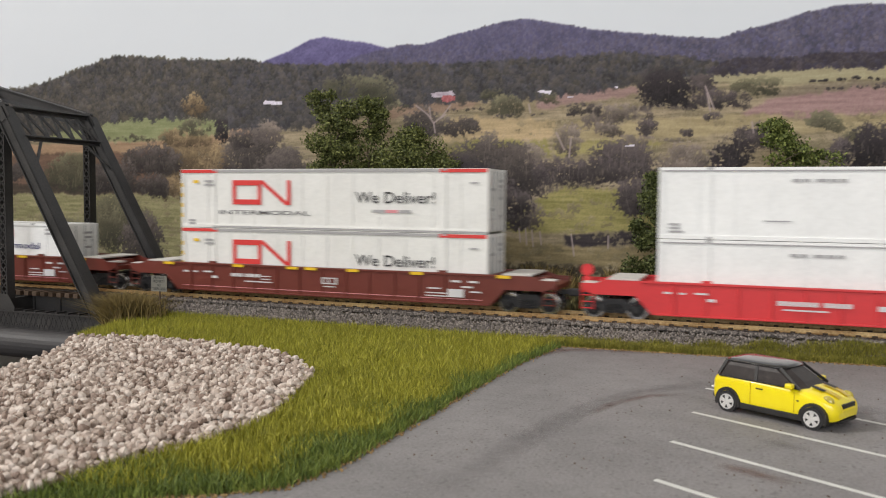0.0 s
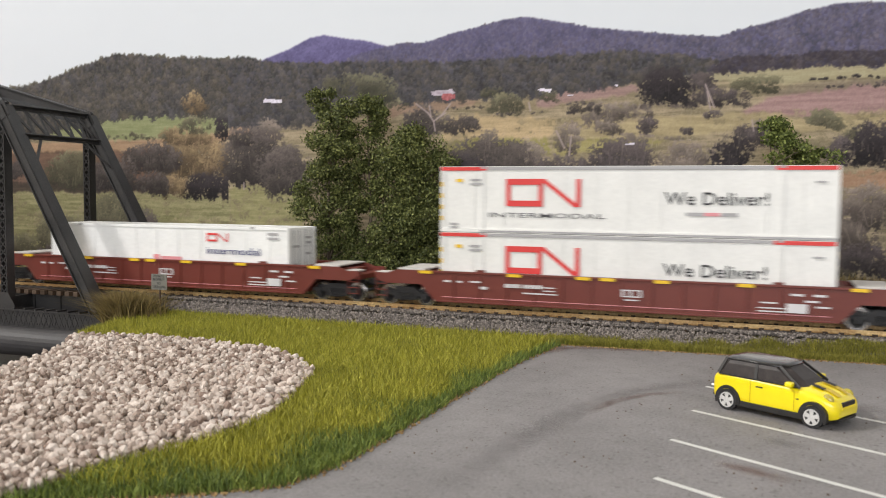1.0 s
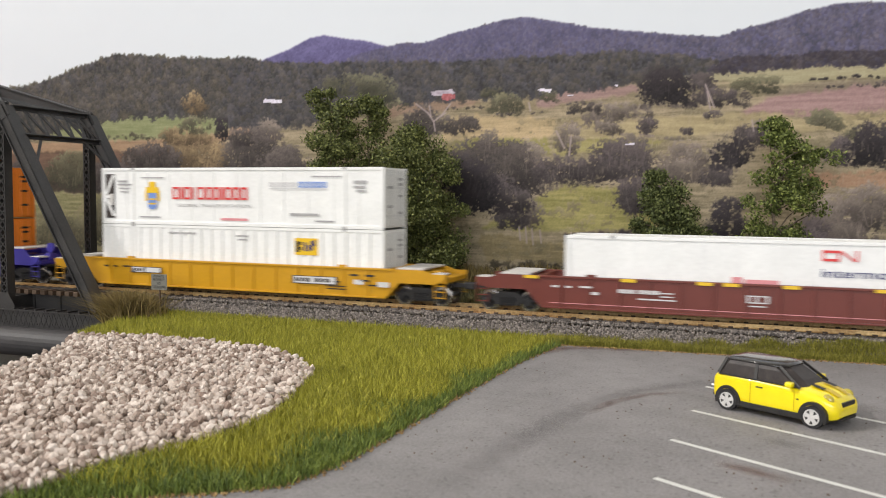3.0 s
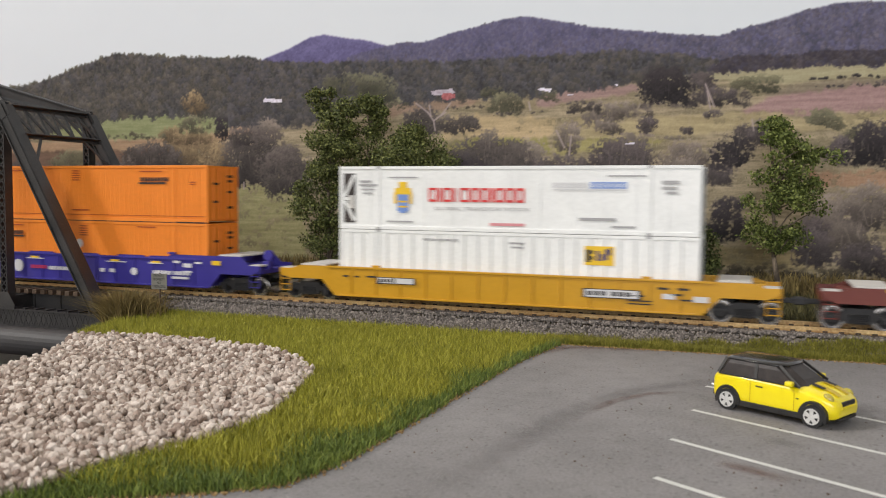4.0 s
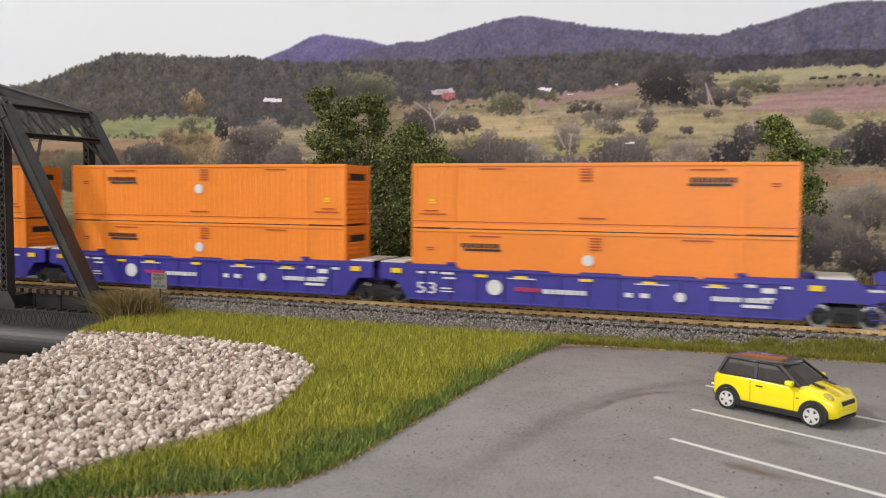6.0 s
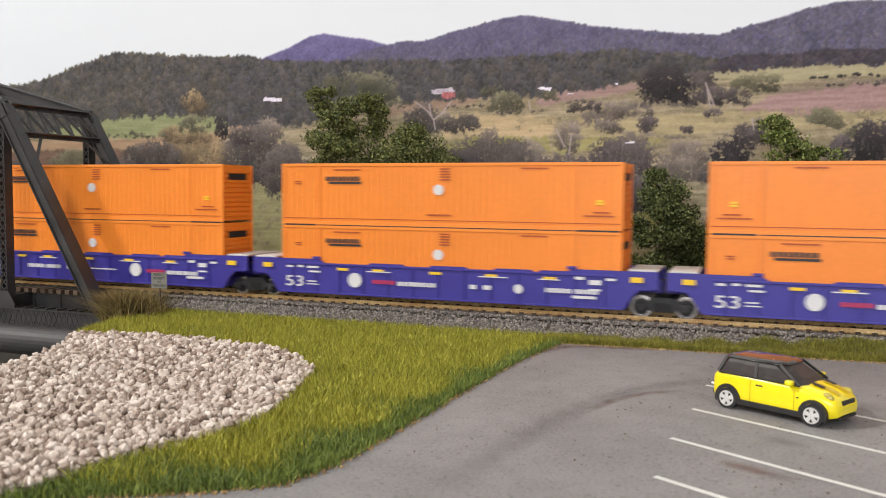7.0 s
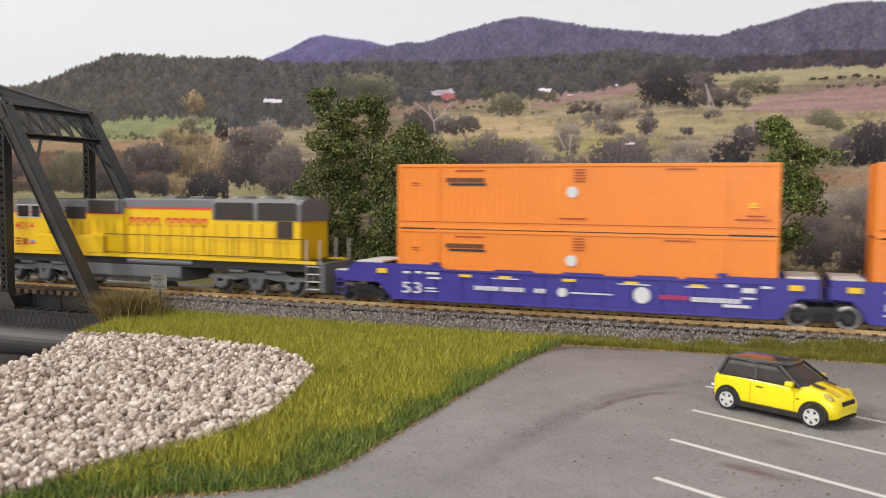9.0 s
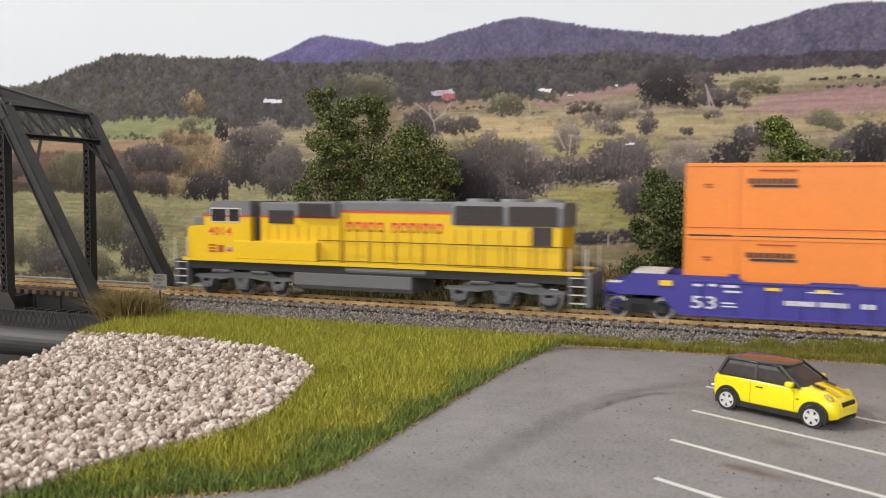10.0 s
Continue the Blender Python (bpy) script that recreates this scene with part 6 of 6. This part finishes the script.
well_car(-74.02, M_GOLD, "golden yellow double-stack well car with black lettering panels", marks="gold")
mark_ribbed(container(-74.02, Z0, 16.15, M_BOXWHITE, "white deep-ribbed container with a yellow plate", "deep"), 16.15, 0)
mark_reefer(container(-74.02, Z0 + 2.9, 16.15, M_BOXWHITE, "white refrigerated container with red name and crest", "smooth"), 16.15, 1)
for x, a, b, doors, flip in ((-97.5, "joint", "end", "rods", True), (-117.0, "joint", "joint", "ribs", False), (-136.5, "end", "joint", "ribs", False)):
    well_car(x, M_BLUE, "deep blue articulated well car with white and yellow markings", 0.2, a, b, "blue", a == "end")
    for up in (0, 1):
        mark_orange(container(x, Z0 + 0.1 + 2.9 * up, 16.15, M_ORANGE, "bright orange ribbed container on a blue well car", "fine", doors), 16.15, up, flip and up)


def locomotive(x):
    t = on_train(thing("locomotive", P(x, 0, 0), "yellow and grey diesel locomotive with red lettering", "locomotive"), x, 0)
    bm = bmesh.new()
    add_box(bm, -0.5, 20.1, -1.4, 1.4, 1.3, 1.76, 0.02)
    part("frame", bm, M_BLACK, t)
    for s in (-1.52, 1.49):
        bm = bmesh.new()
        add_box(bm, -0.2, 20.0, s, s + 0.03, 1.7, 1.86)
        part("sill_stripe", bm, M_LOCO, t, "yellow sill edge")
    # nose and cab
    bm = bmesh.new()
    add_prism(bm, [(0.0, 1.78), (0.0, 3.36), (0.95, 3.5), (1.35, 3.5), (1.35, 1.78)], -1.42, 1.42)
    bmesh.ops.bevel(bm, geom=list(bm.edges), offset=0.09, segments=2, affect="EDGES")
    part("nose", bm, M_LOCO, t)
    bm = bmesh.new()
    add_prism(bm, [(1.1, 1.78), (1.1, 3.92), (3.76, 3.92), (3.76, 1.78)], -1.48, 1.48)
    part("cab_lower", bm, M_LOCO, t)
    bm = bmesh.new()
    add_prism(bm, [(1.12, 3.92), (1.4, 4.5), (1.75, 4.68), (3.76, 4.68), (3.76, 3.92)], -1.46, 1.46)
    bmesh.ops.bevel(bm, geom=list(bm.edges), offset=0.06, segments=2, affect="EDGES")
    part("cab_roof", bm, M_GREY, t)
    for s in (-1, 1):
        for a, w in ((1.55, 0.85), (2.55, 0.6)):
            bm = bmesh.new()
            add_box(bm, a - 0.05, a + w + 0.05, *sorted((s * 1.46, s * 1.495)), 3.62, 4.34, 0.01)
            win = part("side_window", bm, M_WALK, t, "silver window frame")
            bm = bmesh.new()
            add_box(bm, a, a + w, *sorted((s * 1.47, s * 1.502)), 3.68, 4.28)
            part("pane", bm, M_GLASSDARK, win)
        bm = bmesh.new()
        add_beam(bm, (1.14, s * 0.7, 3.98), (1.36, s * 0.7, 4.42), 0.03, 1.1)
        part("windscreen", bm, M_GLASSDARK, t)
    bm = bmesh.new()
    for s in (-1.35, 1.35):
        add_box(bm, 0.5, 1.05, s - 0.1, s + 0.1, 3.48, 3.86, 0.03)
    part("number_box", bm, M_GREY, t)
    letters("road_number", "4014", 1.35, 2.98, 0.42, M_LOGORED, t, -1.495, 1.35)
    bars("small_print", [(1.35, 2.15, 0.45, 0.08), (1.35, 2.3, 0.45, 0.08), (1.35, 2.45, 0.45, 0.08), (1.9, 2.15, 0.35, 0.35), (3.0, 2.15, 0.2, 0.35)], M_RUST, t, -1.495)
    bars("small_flag", [(2.4, 2.3, 0.35, 0.1)], M_SKYINK, t, -1.495)
    bars("small_flag", [(2.4, 2.2, 0.35, 0.1)], M_LOGORED, t, -1.495)
    # recess, electrical cabinet, long hood
    bm = bmesh.new()
    add_box(bm, 3.76, 4.3, -1.05, 1.05, 1.78, 4.6)
    part("cab_recess", bm, M_GRILLE, t)
    bm = bmesh.new()
    add_box(bm, 2.9, 7.4, -1.52, -1.0, 1.86, 2.75, 0.04)
    add_box(bm, 2.9, 7.4, 1.0, 1.52, 1.86, 2.75, 0.04)
    part("battery_box", bm, M_LOCO, t)
    bm = bmesh.new()
    add_box(bm, 4.15, 8.45, -1.2, 1.2, 1.78, 3.92, 0.03)
    add_box(bm, 8.4, 19.0, -1.05, 1.05, 1.78, 4.22, 0.03)
    add_box(bm, 14.1, 19.05, -1.38, 1.38, 1.86, 3.74, 0.03)
    part("long_hood", bm, M_LOCO, t)
    for box, bevel in (((4.15, 8.45, -1.21, 1.21, 3.92, 4.62), 0.05), ((6.2, 8.3, -1.4, 1.4, 3.98, 4.68), 0.05), ((8.4, 14.2, -1.06, 1.06, 4.22, 4.74), 0.08)):
        bm = bmesh.new()
        add_box(bm, *box, bevel)
        part("hood_roof", bm, M_GREY, t, "grey hood roof")
    bm = bmesh.new()
    add_prism_y(bm, [(-1.4, 3.72), (-1.42, 4.5), (-1.0, 4.76), (1.0, 4.76), (1.42, 4.5), (1.4, 3.72)], 14.1, 19.1, 0)
    part("radiator_housing", bm, M_GREY, t, "grey flared radiator housing")
    bars("red_stripe", [(0.95, 3.9, 2.85, 0.07)], M_LOGORED, t, -1.5)
    bars("red_stripe", [(4.15, 3.9, 4.25, 0.07)], M_LOGORED, t, -1.225)
    bars("red_stripe", [(8.4, 4.2, 5.8, 0.08)], M_LOGORED, t, -1.075)
    for a, b, z0, z1, y in ((4.65, 6.0, 3.62, 4.25, -1.25), (6.4, 8.1, 3.98, 4.6, -1.43), (14.3, 16.45, 3.76, 4.58, -1.45), (16.75, 18.85, 3.76, 4.58, -1.45), (17.8, 18.65, 2.88, 3.7, -1.41)):
        bm = bmesh.new()
        add_box(bm, a, b, y, y + 0.05, z0, z1)
        k = a
        while k < b:
            add_box(bm, k, k + 0.04, y - 0.015, y, z0, z1)
            k += 0.13
        part("grille", bm, M_GRILLE, t, "dark louvred grille")
    bars("red_name", word_blocks(8.75, 3.3, 0.46, (0.34, 0.36, 0.14, 0.36, 0.36, -0.2, 0.34, 0.36, 0.34, 0.14, 0.32, 0.14, 0.34), 0.09), M_LOGORED, t, -1.07)
    bm = bmesh.new()
    add_box(bm, -0.3, 0.3, -0.02, 0, 0, 1.6, 0.01)
    door = to_mesh("hood_door", bm, M_LOCO)
    for i in range(8):
        share("hood_door", door, t, P(8.95 + 0.68 * i, -1.05, 1.9))
    bars("door_gap", [(8.62 + 0.68 * i, 1.95, 0.03, 1.5) for i in range(9)], M_RUST, t, -1.075)
    bars("door_gap", [(4.6 + 0.55 * i, 2.8, 0.03, 0.75) for i in range(7)], M_RUST, t, -1.23)
    bars("door_gap", [(14.27 + 0.68 * i, 1.95, 0.03, 1.6) for i in range(7)], M_RUST, t, -1.41)
    for i in range(5):
        share("hood_door", door, t, P(14.6 + 0.68 * i, -1.38, 1.98))
    for a in (15.0, 16.6, 18.2):
        bm = bmesh.new()
        add_rod(bm, (a, 0, 4.74), (a, 0, 4.9), 0.66, 24, 0.6)
        part("roof_fan", bm, M_GREY, t)
    for a in (10.5, 12.2):
        bm = bmesh.new()
        add_box(bm, a, a + 0.7, -0.5, 0.5, 4.72, 4.86, 0.04)
        part("exhaust", bm, M_GREY, t)
    # handrails
    for s in (-1.5, 1.5):
        bm = bmesh.new()
        add_rod(bm, (7.5, s, 2.88), (19.3, s, 2.88), 0.022, 6)
        add_rod(bm, (7.5, s, 1.95), (19.3, s, 1.95), 0.02, 6)
        part("handrail", bm, M_RAILING, t)
        for i in range(10):
            bm = bmesh.new()
            add_rod(bm, (7.5 + 1.31 * i, s, 1.75), (7.5 + 1.31 * i, s, 2.9), 0.02, 6)
            part("stanchion", bm, M_RAILING, t)
        for q, w in ((-0.65, 1), (19.45, 1)):
            for k in range(4):
                bm = bmesh.new()
                add_box(bm, q, q + 0.7, *sorted((s * 0.8, s * 1.0)), 0.5 + 0.36 * k, 0.54 + 0.36 * k)
                part("step", bm, M_WALK, t, "pale edged step")
            for a in (q, q + 0.72):
                bm = bmesh.new()
                add_box(bm, a - 0.03, a + 0.03, *sorted((s * 0.75, s * 1.0)), 0.4, 1.76)
                part("step_side", bm, M_GREY, t)
                bm = bmesh.new()
                add_rod(bm, (a, s, 1.7), (a, s, 2.85), 0.03, 6)
                part("grab_iron", bm, M_WALK, t)
    for a, b in ((-0.75, -0.5), (20.1, 20.35)):
        bm = bmesh.new()
        add_box(bm, a, b, -1.4, 1.4, 0.35, 1.78, 0.05)
        part("pilot", bm, M_GREY, t)
    coupler(t, -0.7, -1, M_BLACK)
    coupler(t, 20.3, 1, M_BLACK)
    # fuel tank, reservoirs, trucks
    bm = bmesh.new()
    add_prism_y(bm, [(-1.25, 0.55), (-1.42, 0.75), (-1.42, 1.3), (-1.2, 1.5), (1.2, 1.5), (1.42, 1.3), (1.42, 0.75), (1.25, 0.55)], 6.15, 12.2, 0)
    part("fuel_tank", bm, M_UNDER, t)
    for s in (-1.3, 1.3):
        bm = bmesh.new()
        add_rod(bm, (8.9, s, 1.52), (12.9, s, 1.52), 0.17, 14)
        part("air_reservoir", bm, M_UNDER, t)
    for c in (3.03, 16.45):
        tr = truck(t, c, (-2.05, 0.0, 2.05), 0.5, M_UNDER)
        for s in (-1.12, 1.12):
            bm = bmesh.new()
            add_prism(bm, [(-2.75, 0.86), (-2.6, 1.02), (-1.2, 1.06), (-0.9, 1.16), (1.6, 1.16), (2.0, 1.02), (2.75, 0.98), (2.75, 0.82), (1.4, 0.76), (0.7, 0.88), (-0.7, 0.88), (-1.3, 0.76)], s - 0.06, s + 0.06)
            for q in (-2.05, 0.0, 2.05):
                add_prism(bm, [(q - 0.42, 0.9), (q - 0.3, 0.42), (q - 0.18, 0.42), (q - 0.2, 0.88), (q + 0.2, 0.88), (q + 0.18, 0.42), (q + 0.3, 0.42), (q + 0.42, 0.9)], s - 0.05, s + 0.05)
            part("truck_frame", bm, M_UNDER, tr)
            for q in (-1.0, 1.1):
                bm = bmesh.new()
                add_rod(bm, (q - 0.42, s * 1.12, 1.24), (q + 0.42, s * 1.12, 1.24), 0.13, 12)
                add_rod(bm, (q + 0.42, s * 1.12, 1.24), (q + 0.62, s * 1.12, 1.2), 0.05, 8)
                part("brake_cylinder", bm, M_UNDER, tr)
            for q in (-1.45, -0.62, 0.62, 1.45):
                bm = bmesh.new()
                for k in range(4):
                    add_rod(bm, (q, s, 0.5 + 0.09 * k), (q, s, 0.55 + 0.09 * k), 0.13, 10)
                part("spring", bm, M_BLACK, tr)


M_GLASSDARK = material("dark_glass", lin(58, 54, 54), lin(34, 34, 36), rough=0.18, size=0.5, spec=0.2)
locomotive(-160.55)
# ---- the parked car ----
M_CARYELLOW = material("car_yellow", lin(246, 226, 16), lin(238, 214, 12), rough=0.3, size=2.0, fine=0.3, coat=0.6)
M_CARBLACK = material("car_gloss_black", lin(40, 38, 40), lin(28, 27, 28), rough=0.2, size=2.0, coat=0.5)
M_TYRE = material("tyre_rubber", lin(44, 43, 44), lin(32, 31, 32), rough=0.8, size=0.2)
M_CHROME = material("rim_silver", lin(236, 234, 232), lin(214, 212, 210), rough=0.35, metal=0.4, size=0.2)
M_TRIM = material("trim_black", lin(42, 40, 40), lin(30, 29, 29), rough=0.55, size=0.3)
M_LAMP = material("lamp_clear", lin(196, 180, 70), lin(150, 134, 50), rough=0.15, size=0.2, coat=0.8)
M_CARGLASS = material("car_window_plastic", lin(74, 68, 66), lin(40, 37, 38), rough=0.4, size=0.5, fine=0.15, spec=0.16, contrast=0.9)
M_STRIPE = material("bonnet_stripe", lin(206, 176, 30), lin(190, 162, 26), rough=0.3, size=0.4)


def loft(bm, rings, close_ends=True):
    rows = [[bm.verts.new(p) for p in r] for r in rings]
    for a, b in zip(rows, rows[1:]):
        for i in range(len(a) - 1):
            bm.faces.new((a[i], a[i + 1], b[i + 1], b[i]))
    if close_ends:
        bm.faces.new(rows[0])
        bm.faces.new(list(reversed(rows[-1])))


def small_car():
    t = thing("car", P(0.91, -11.27, -1.0, 0, 0, -29.5), "small yellow hatchback car with black roof on the asphalt", "car")
    rings = []
    for x, hw, belt, crown, low in ((-1.80, 0.60, 0.80, 0.82, 0.34), (-1.77, 0.72, 0.88, 0.92, 0.28), (-1.62, 0.81, 0.97, 1.02, 0.24), (-1.3, 0.84, 1.0, 1.04, 0.22), (-0.4, 0.845, 0.98, 1.02, 0.2),
                                    (0.5, 0.845, 0.95, 1.0, 0.2), (0.9, 0.84, 0.92, 1.0, 0.2), (1.2, 0.82, 0.86, 0.95, 0.22), (1.5, 0.77, 0.78, 0.88, 0.24), (1.7, 0.68, 0.7, 0.79, 0.26), (1.79, 0.58, 0.62, 0.68, 0.3), (1.82, 0.5, 0.52, 0.54, 0.34)):
        half = [(x, -hw * 0.9, low), (x, -hw * 0.985, low + 0.12), (x, -hw, (low + belt) / 2), (x, -hw * 0.985, belt - 0.1), (x, -hw * 0.93, belt), (x, -hw * 0.55, (belt * 0.3 + crown * 0.7)), (x, 0, crown)]
        rings.append(half + [(p[0], -p[1], p[2]) for p in reversed(half[:-1])])
    bm = bmesh.new()
    loft(bm, rings)
    body = part("body", bm, M_CARYELLOW, t, smooth=True)
    body.modifiers.new("round", "SUBSURF").levels = 1
    body.modifiers["round"].render_levels = 2
    rings = []
    for x0, x1, hw, z in ((-1.66, 0.98, 0.79, 0.93), (-1.58, 0.78, 0.745, 1.08), (-1.5, 0.5, 0.69, 1.24), (-1.42, 0.28, 0.63, 1.36)):
        r = 0.16
        rings.append([(x0, -hw + r, z), (x0 + r, -hw, z), (x1 - r * 1.6, -hw, z), (x1, -hw + 0.3, z), (x1, hw - 0.3, z), (x1 - r * 1.6, hw, z), (x0 + r, hw, z), (x0, hw - r, z), (x0, -hw + r, z)])
    bm = bmesh.new()
    loft(bm, rings, False)
    part("glazing", bm, M_CARGLASS, t, "dark tinted windows")
    rings = []
    for x0, x1, hw, z in ((-1.50, 0.34, 0.665, 1.335), (-1.49, 0.33, 0.66, 1.37), (-1.40, 0.22, 0.57, 1.41), (-1.2, 0.0, 0.36, 1.43)):
        rings.append([(x0, -hw + 0.2, z), (x0 + 0.16, -hw, z), (x1 - 0.2, -hw, z), (x1, -hw + 0.25, z), (x1, hw - 0.25, z), (x1 - 0.2, hw, z), (x0 + 0.16, hw, z), (x0, hw - 0.2, z), (x0, -hw + 0.2, z)])
    bm = bmesh.new()
    loft(bm, rings, False)
    bm.faces.new([bm.verts.new((p[0], p[1], 1.43)) for p in rings[-1][:-1]])
    bm.faces.new([bm.verts.new((p[0], p[1], 1.335)) for p in rings[0][:-1]])
    bmesh.ops.remove_doubles(bm, verts=bm.verts, dist=0.001)
    part("roof", bm, M_CARBLACK, t, "glossy black roof", smooth=True)
    for s in (-1, 1):
        for a, b, w in (((0.86, 0.80, 0.94), (0.2, 0.62, 1.36), 0.07), ((-0.42, 0.80, 0.95), (-0.46, 0.635, 1.36), 0.09), ((-1.6, 0.74, 0.96), (-1.42, 0.58, 1.36), 0.08)):
            bm = bmesh.new()
            add_beam(bm, (a[0], s * a[1], a[2]), (b[0], s * b[1], b[2]), 0.03, w, (1, 0, 0))
            part("window_pillar", bm, M_TRIM, t)
        bm = bmesh.new()
        add_box(bm, -1.55, 0.85, *sorted((s * 0.785, s * 0.825)), 0.935, 0.975, 0.01)
        part("window_trim", bm, M_TRIM, t)
        bm = bmesh.new()
        add_box(bm, -0.95, 0.9, *sorted((s * 0.7, s * 0.852)), 0.17, 0.33, 0.02)
        part("side_skirt", bm, M_TRIM, t)
        bm = bmesh.new()
        add_box(bm, 0.52, 0.72, *sorted((s * 0.8, s * 1.0)), 0.94, 1.07, 0.04)
        part("door_mirror", bm, M_CARYELLOW, t, smooth=True)
        bm = bmesh.new()
        add_box(bm, -0.38, -0.18, *sorted((s * 0.82, s * 0.86)), 0.77, 0.80, 0.01)
        part("door_handle", bm, M_TRIM, t)
        bm = bmesh.new()
        for x0, x1, z0, z1 in ((0.72, 0.728, 0.36, 0.9), (-0.55, -0.542, 0.36, 0.9)):
            add_box(bm, x0, x1, *sorted((s * 0.835, s * 0.849)), z0, z1)
        part("door_gap", bm, M_STRIPE, t)
        bm = bmesh.new()
        bmesh.ops.create_uvsphere(bm, u_segments=16, v_segments=10, radius=0.15, matrix=Matrix.Translation((1.5, s * 0.56, 0.72)) @ Matrix.Diagonal((1.15, 0.75, 1.0, 1)))
        part("headlight", bm, M_LAMP, t, "clear oval headlight", smooth=True)
        bm = bmesh.new()
        add_box(bm, 0.78, 0.86, *sorted((s * 0.835, s * 0.855)), 0.66, 0.69, 0.01)
        part("side_repeater", bm, M_TRIM, t)
        bm = bmesh.new()
        add_beam(bm, (0.98, s * 0.33, 1.0), (1.3, s * 0.33, 0.93), 0.012, 0.17, (0, 1, 0))
        part("bonnet_vent", bm, M_TRIM, t)
        bm = bmesh.new()
        prev = None
        for x, z in ((0.98, 0.996), (1.2, 0.952), (1.4, 0.905), (1.55, 0.86), (1.68, 0.797)):
            p = [Vector((x, s * 0.14, z + 0.008)), Vector((x, s * 0.34, z - 0.006))]
            q = [bm.verts.new(v) for v in p]
            if prev:
                bm.faces.new((prev[0], prev[1], q[1], q[0]))
            prev = q
        part("bonnet_stripe", bm, M_STRIPE, t)
        for x in (-1.23, 1.24):
            bm = bmesh.new()
            n = 18
            for i in range(n):
                a0, a1 = -0.35 + 3.84 * i / n, -0.35 + 3.84 * (i + 1) / n
                q = []
                for a in (a0, a1):
                    for r in (0.30, 0.385):
                        for y in (0.72, 0.868):
                            q.append(bm.verts.new((x + r * math.cos(a), s * y, 0.30 + r * math.sin(a))))
                for f in ((0, 1, 5, 4), (2, 3, 7, 6), (1, 3, 7, 5)):
                    bm.faces.new([q[k] for k in f])
            part("wheel_arch", bm, M_TRIM, t, "black wheel arch")
            bm = bmesh.new()
            add_rod(bm, (0, -0.09, 0), (0, 0.09, 0), 0.30, 28)
            w = part("wheel", bm, M_TYRE, t, "black tyre with silver rim", P(x, s * 0.79, 0.30), smooth=False)
            bm = bmesh.new()
            add_rod(bm, (0, s * 0.088, 0), (0, s * 0.1, 0), 0.215, 24)
            part("rim_well", bm, M_TRIM, w)
            bm = bmesh.new()
            for k in range(24):
                a0, a1 = k * math.pi / 12, (k + 1) * math.pi / 12
                add_beam(bm, (0.2 * math.cos(a0), s * 0.103, 0.2 * math.sin(a0)), (0.2 * math.cos(a1), s * 0.103, 0.2 * math.sin(a1)), 0.034, 0.02)
            part("rim", bm, M_CHROME, w)
            for k in range(5):
                a = 0.3 + k * math.pi * 0.4
                bm = bmesh.new()
                add_prism(bm, [(0.035 * math.cos(a + 1.57), 0.035 * math.sin(a + 1.57)), (0.035 * math.cos(a - 1.57), 0.035 * math.sin(a - 1.57)), (0.2 * math.cos(a - 0.33), 0.2 * math.sin(a - 0.33)), (0.2 * math.cos(a + 0.33), 0.2 * math.sin(a + 0.33))], *sorted((s * 0.098, s * 0.112)))
                part("spoke", bm, M_CHROME, w)
            bm = bmesh.new()
            add_rod(bm, (0, s * 0.1, 0), (0, s * 0.122, 0), 0.05, 12)
            part("hub_cap", bm, M_CHROME, w)
    bm = bmesh.new()
    add_box(bm, 1.68, 1.815, -0.36, 0.36, 0.56, 0.68, 0.03)
    part("grille", bm, M_TRIM, t, "black grille")
    bm = bmesh.new()
    add_box(bm, 1.76, 1.84, -0.40, 0.40, 0.5, 0.54, 0.015)
    part("grille_bar", bm, M_CARYELLOW, t)
    bm = bmesh.new()
    add_box(bm, 1.5, 1.80, -0.5, 0.5, 0.2, 0.28, 0.03)
    part("lower_bumper", bm, M_TRIM, t)
    bm = bmesh.new()
    add_box(bm, -1.83, -1.74, -0.62, 0.62, 0.3, 0.44, 0.03)
    part("rear_bumper", bm, M_TRIM, t)
    bm = bmesh.new()
    add_rod(bm, (-1.95, -0.5, 0.55), (-1.75, -0.5, 0.55), 0.03, 8)
    part("tail_pipe", bm, M_CHROME, t)
    # the model stands tall for its length
    for ob in t.children:
        if ob.name.split(".")[0] != "wheel":
            for v in ob.data.vertices:
                h = v.co.z / S
                v.co.z = (h + 0.1 * max(h - 0.45, 0)) * S


small_car()


def run_at(t):
    return float(np.interp(t, [r[0] for r in RUN], [r[1] for r in RUN]))


def motions():
    for ob, x, z in MOVERS:
        walk(ob, [(t, P(x + d, 0, z)) for t, d in RUN])
    for ob, axle, r in WHEELS:
        rows = []
        for k in range(301):
            t = k / FPS
            rows.append((t, P(axle, 0, r, 0, math.degrees(run_at(t) / r), 0)))
        walk(ob, rows)


motions()
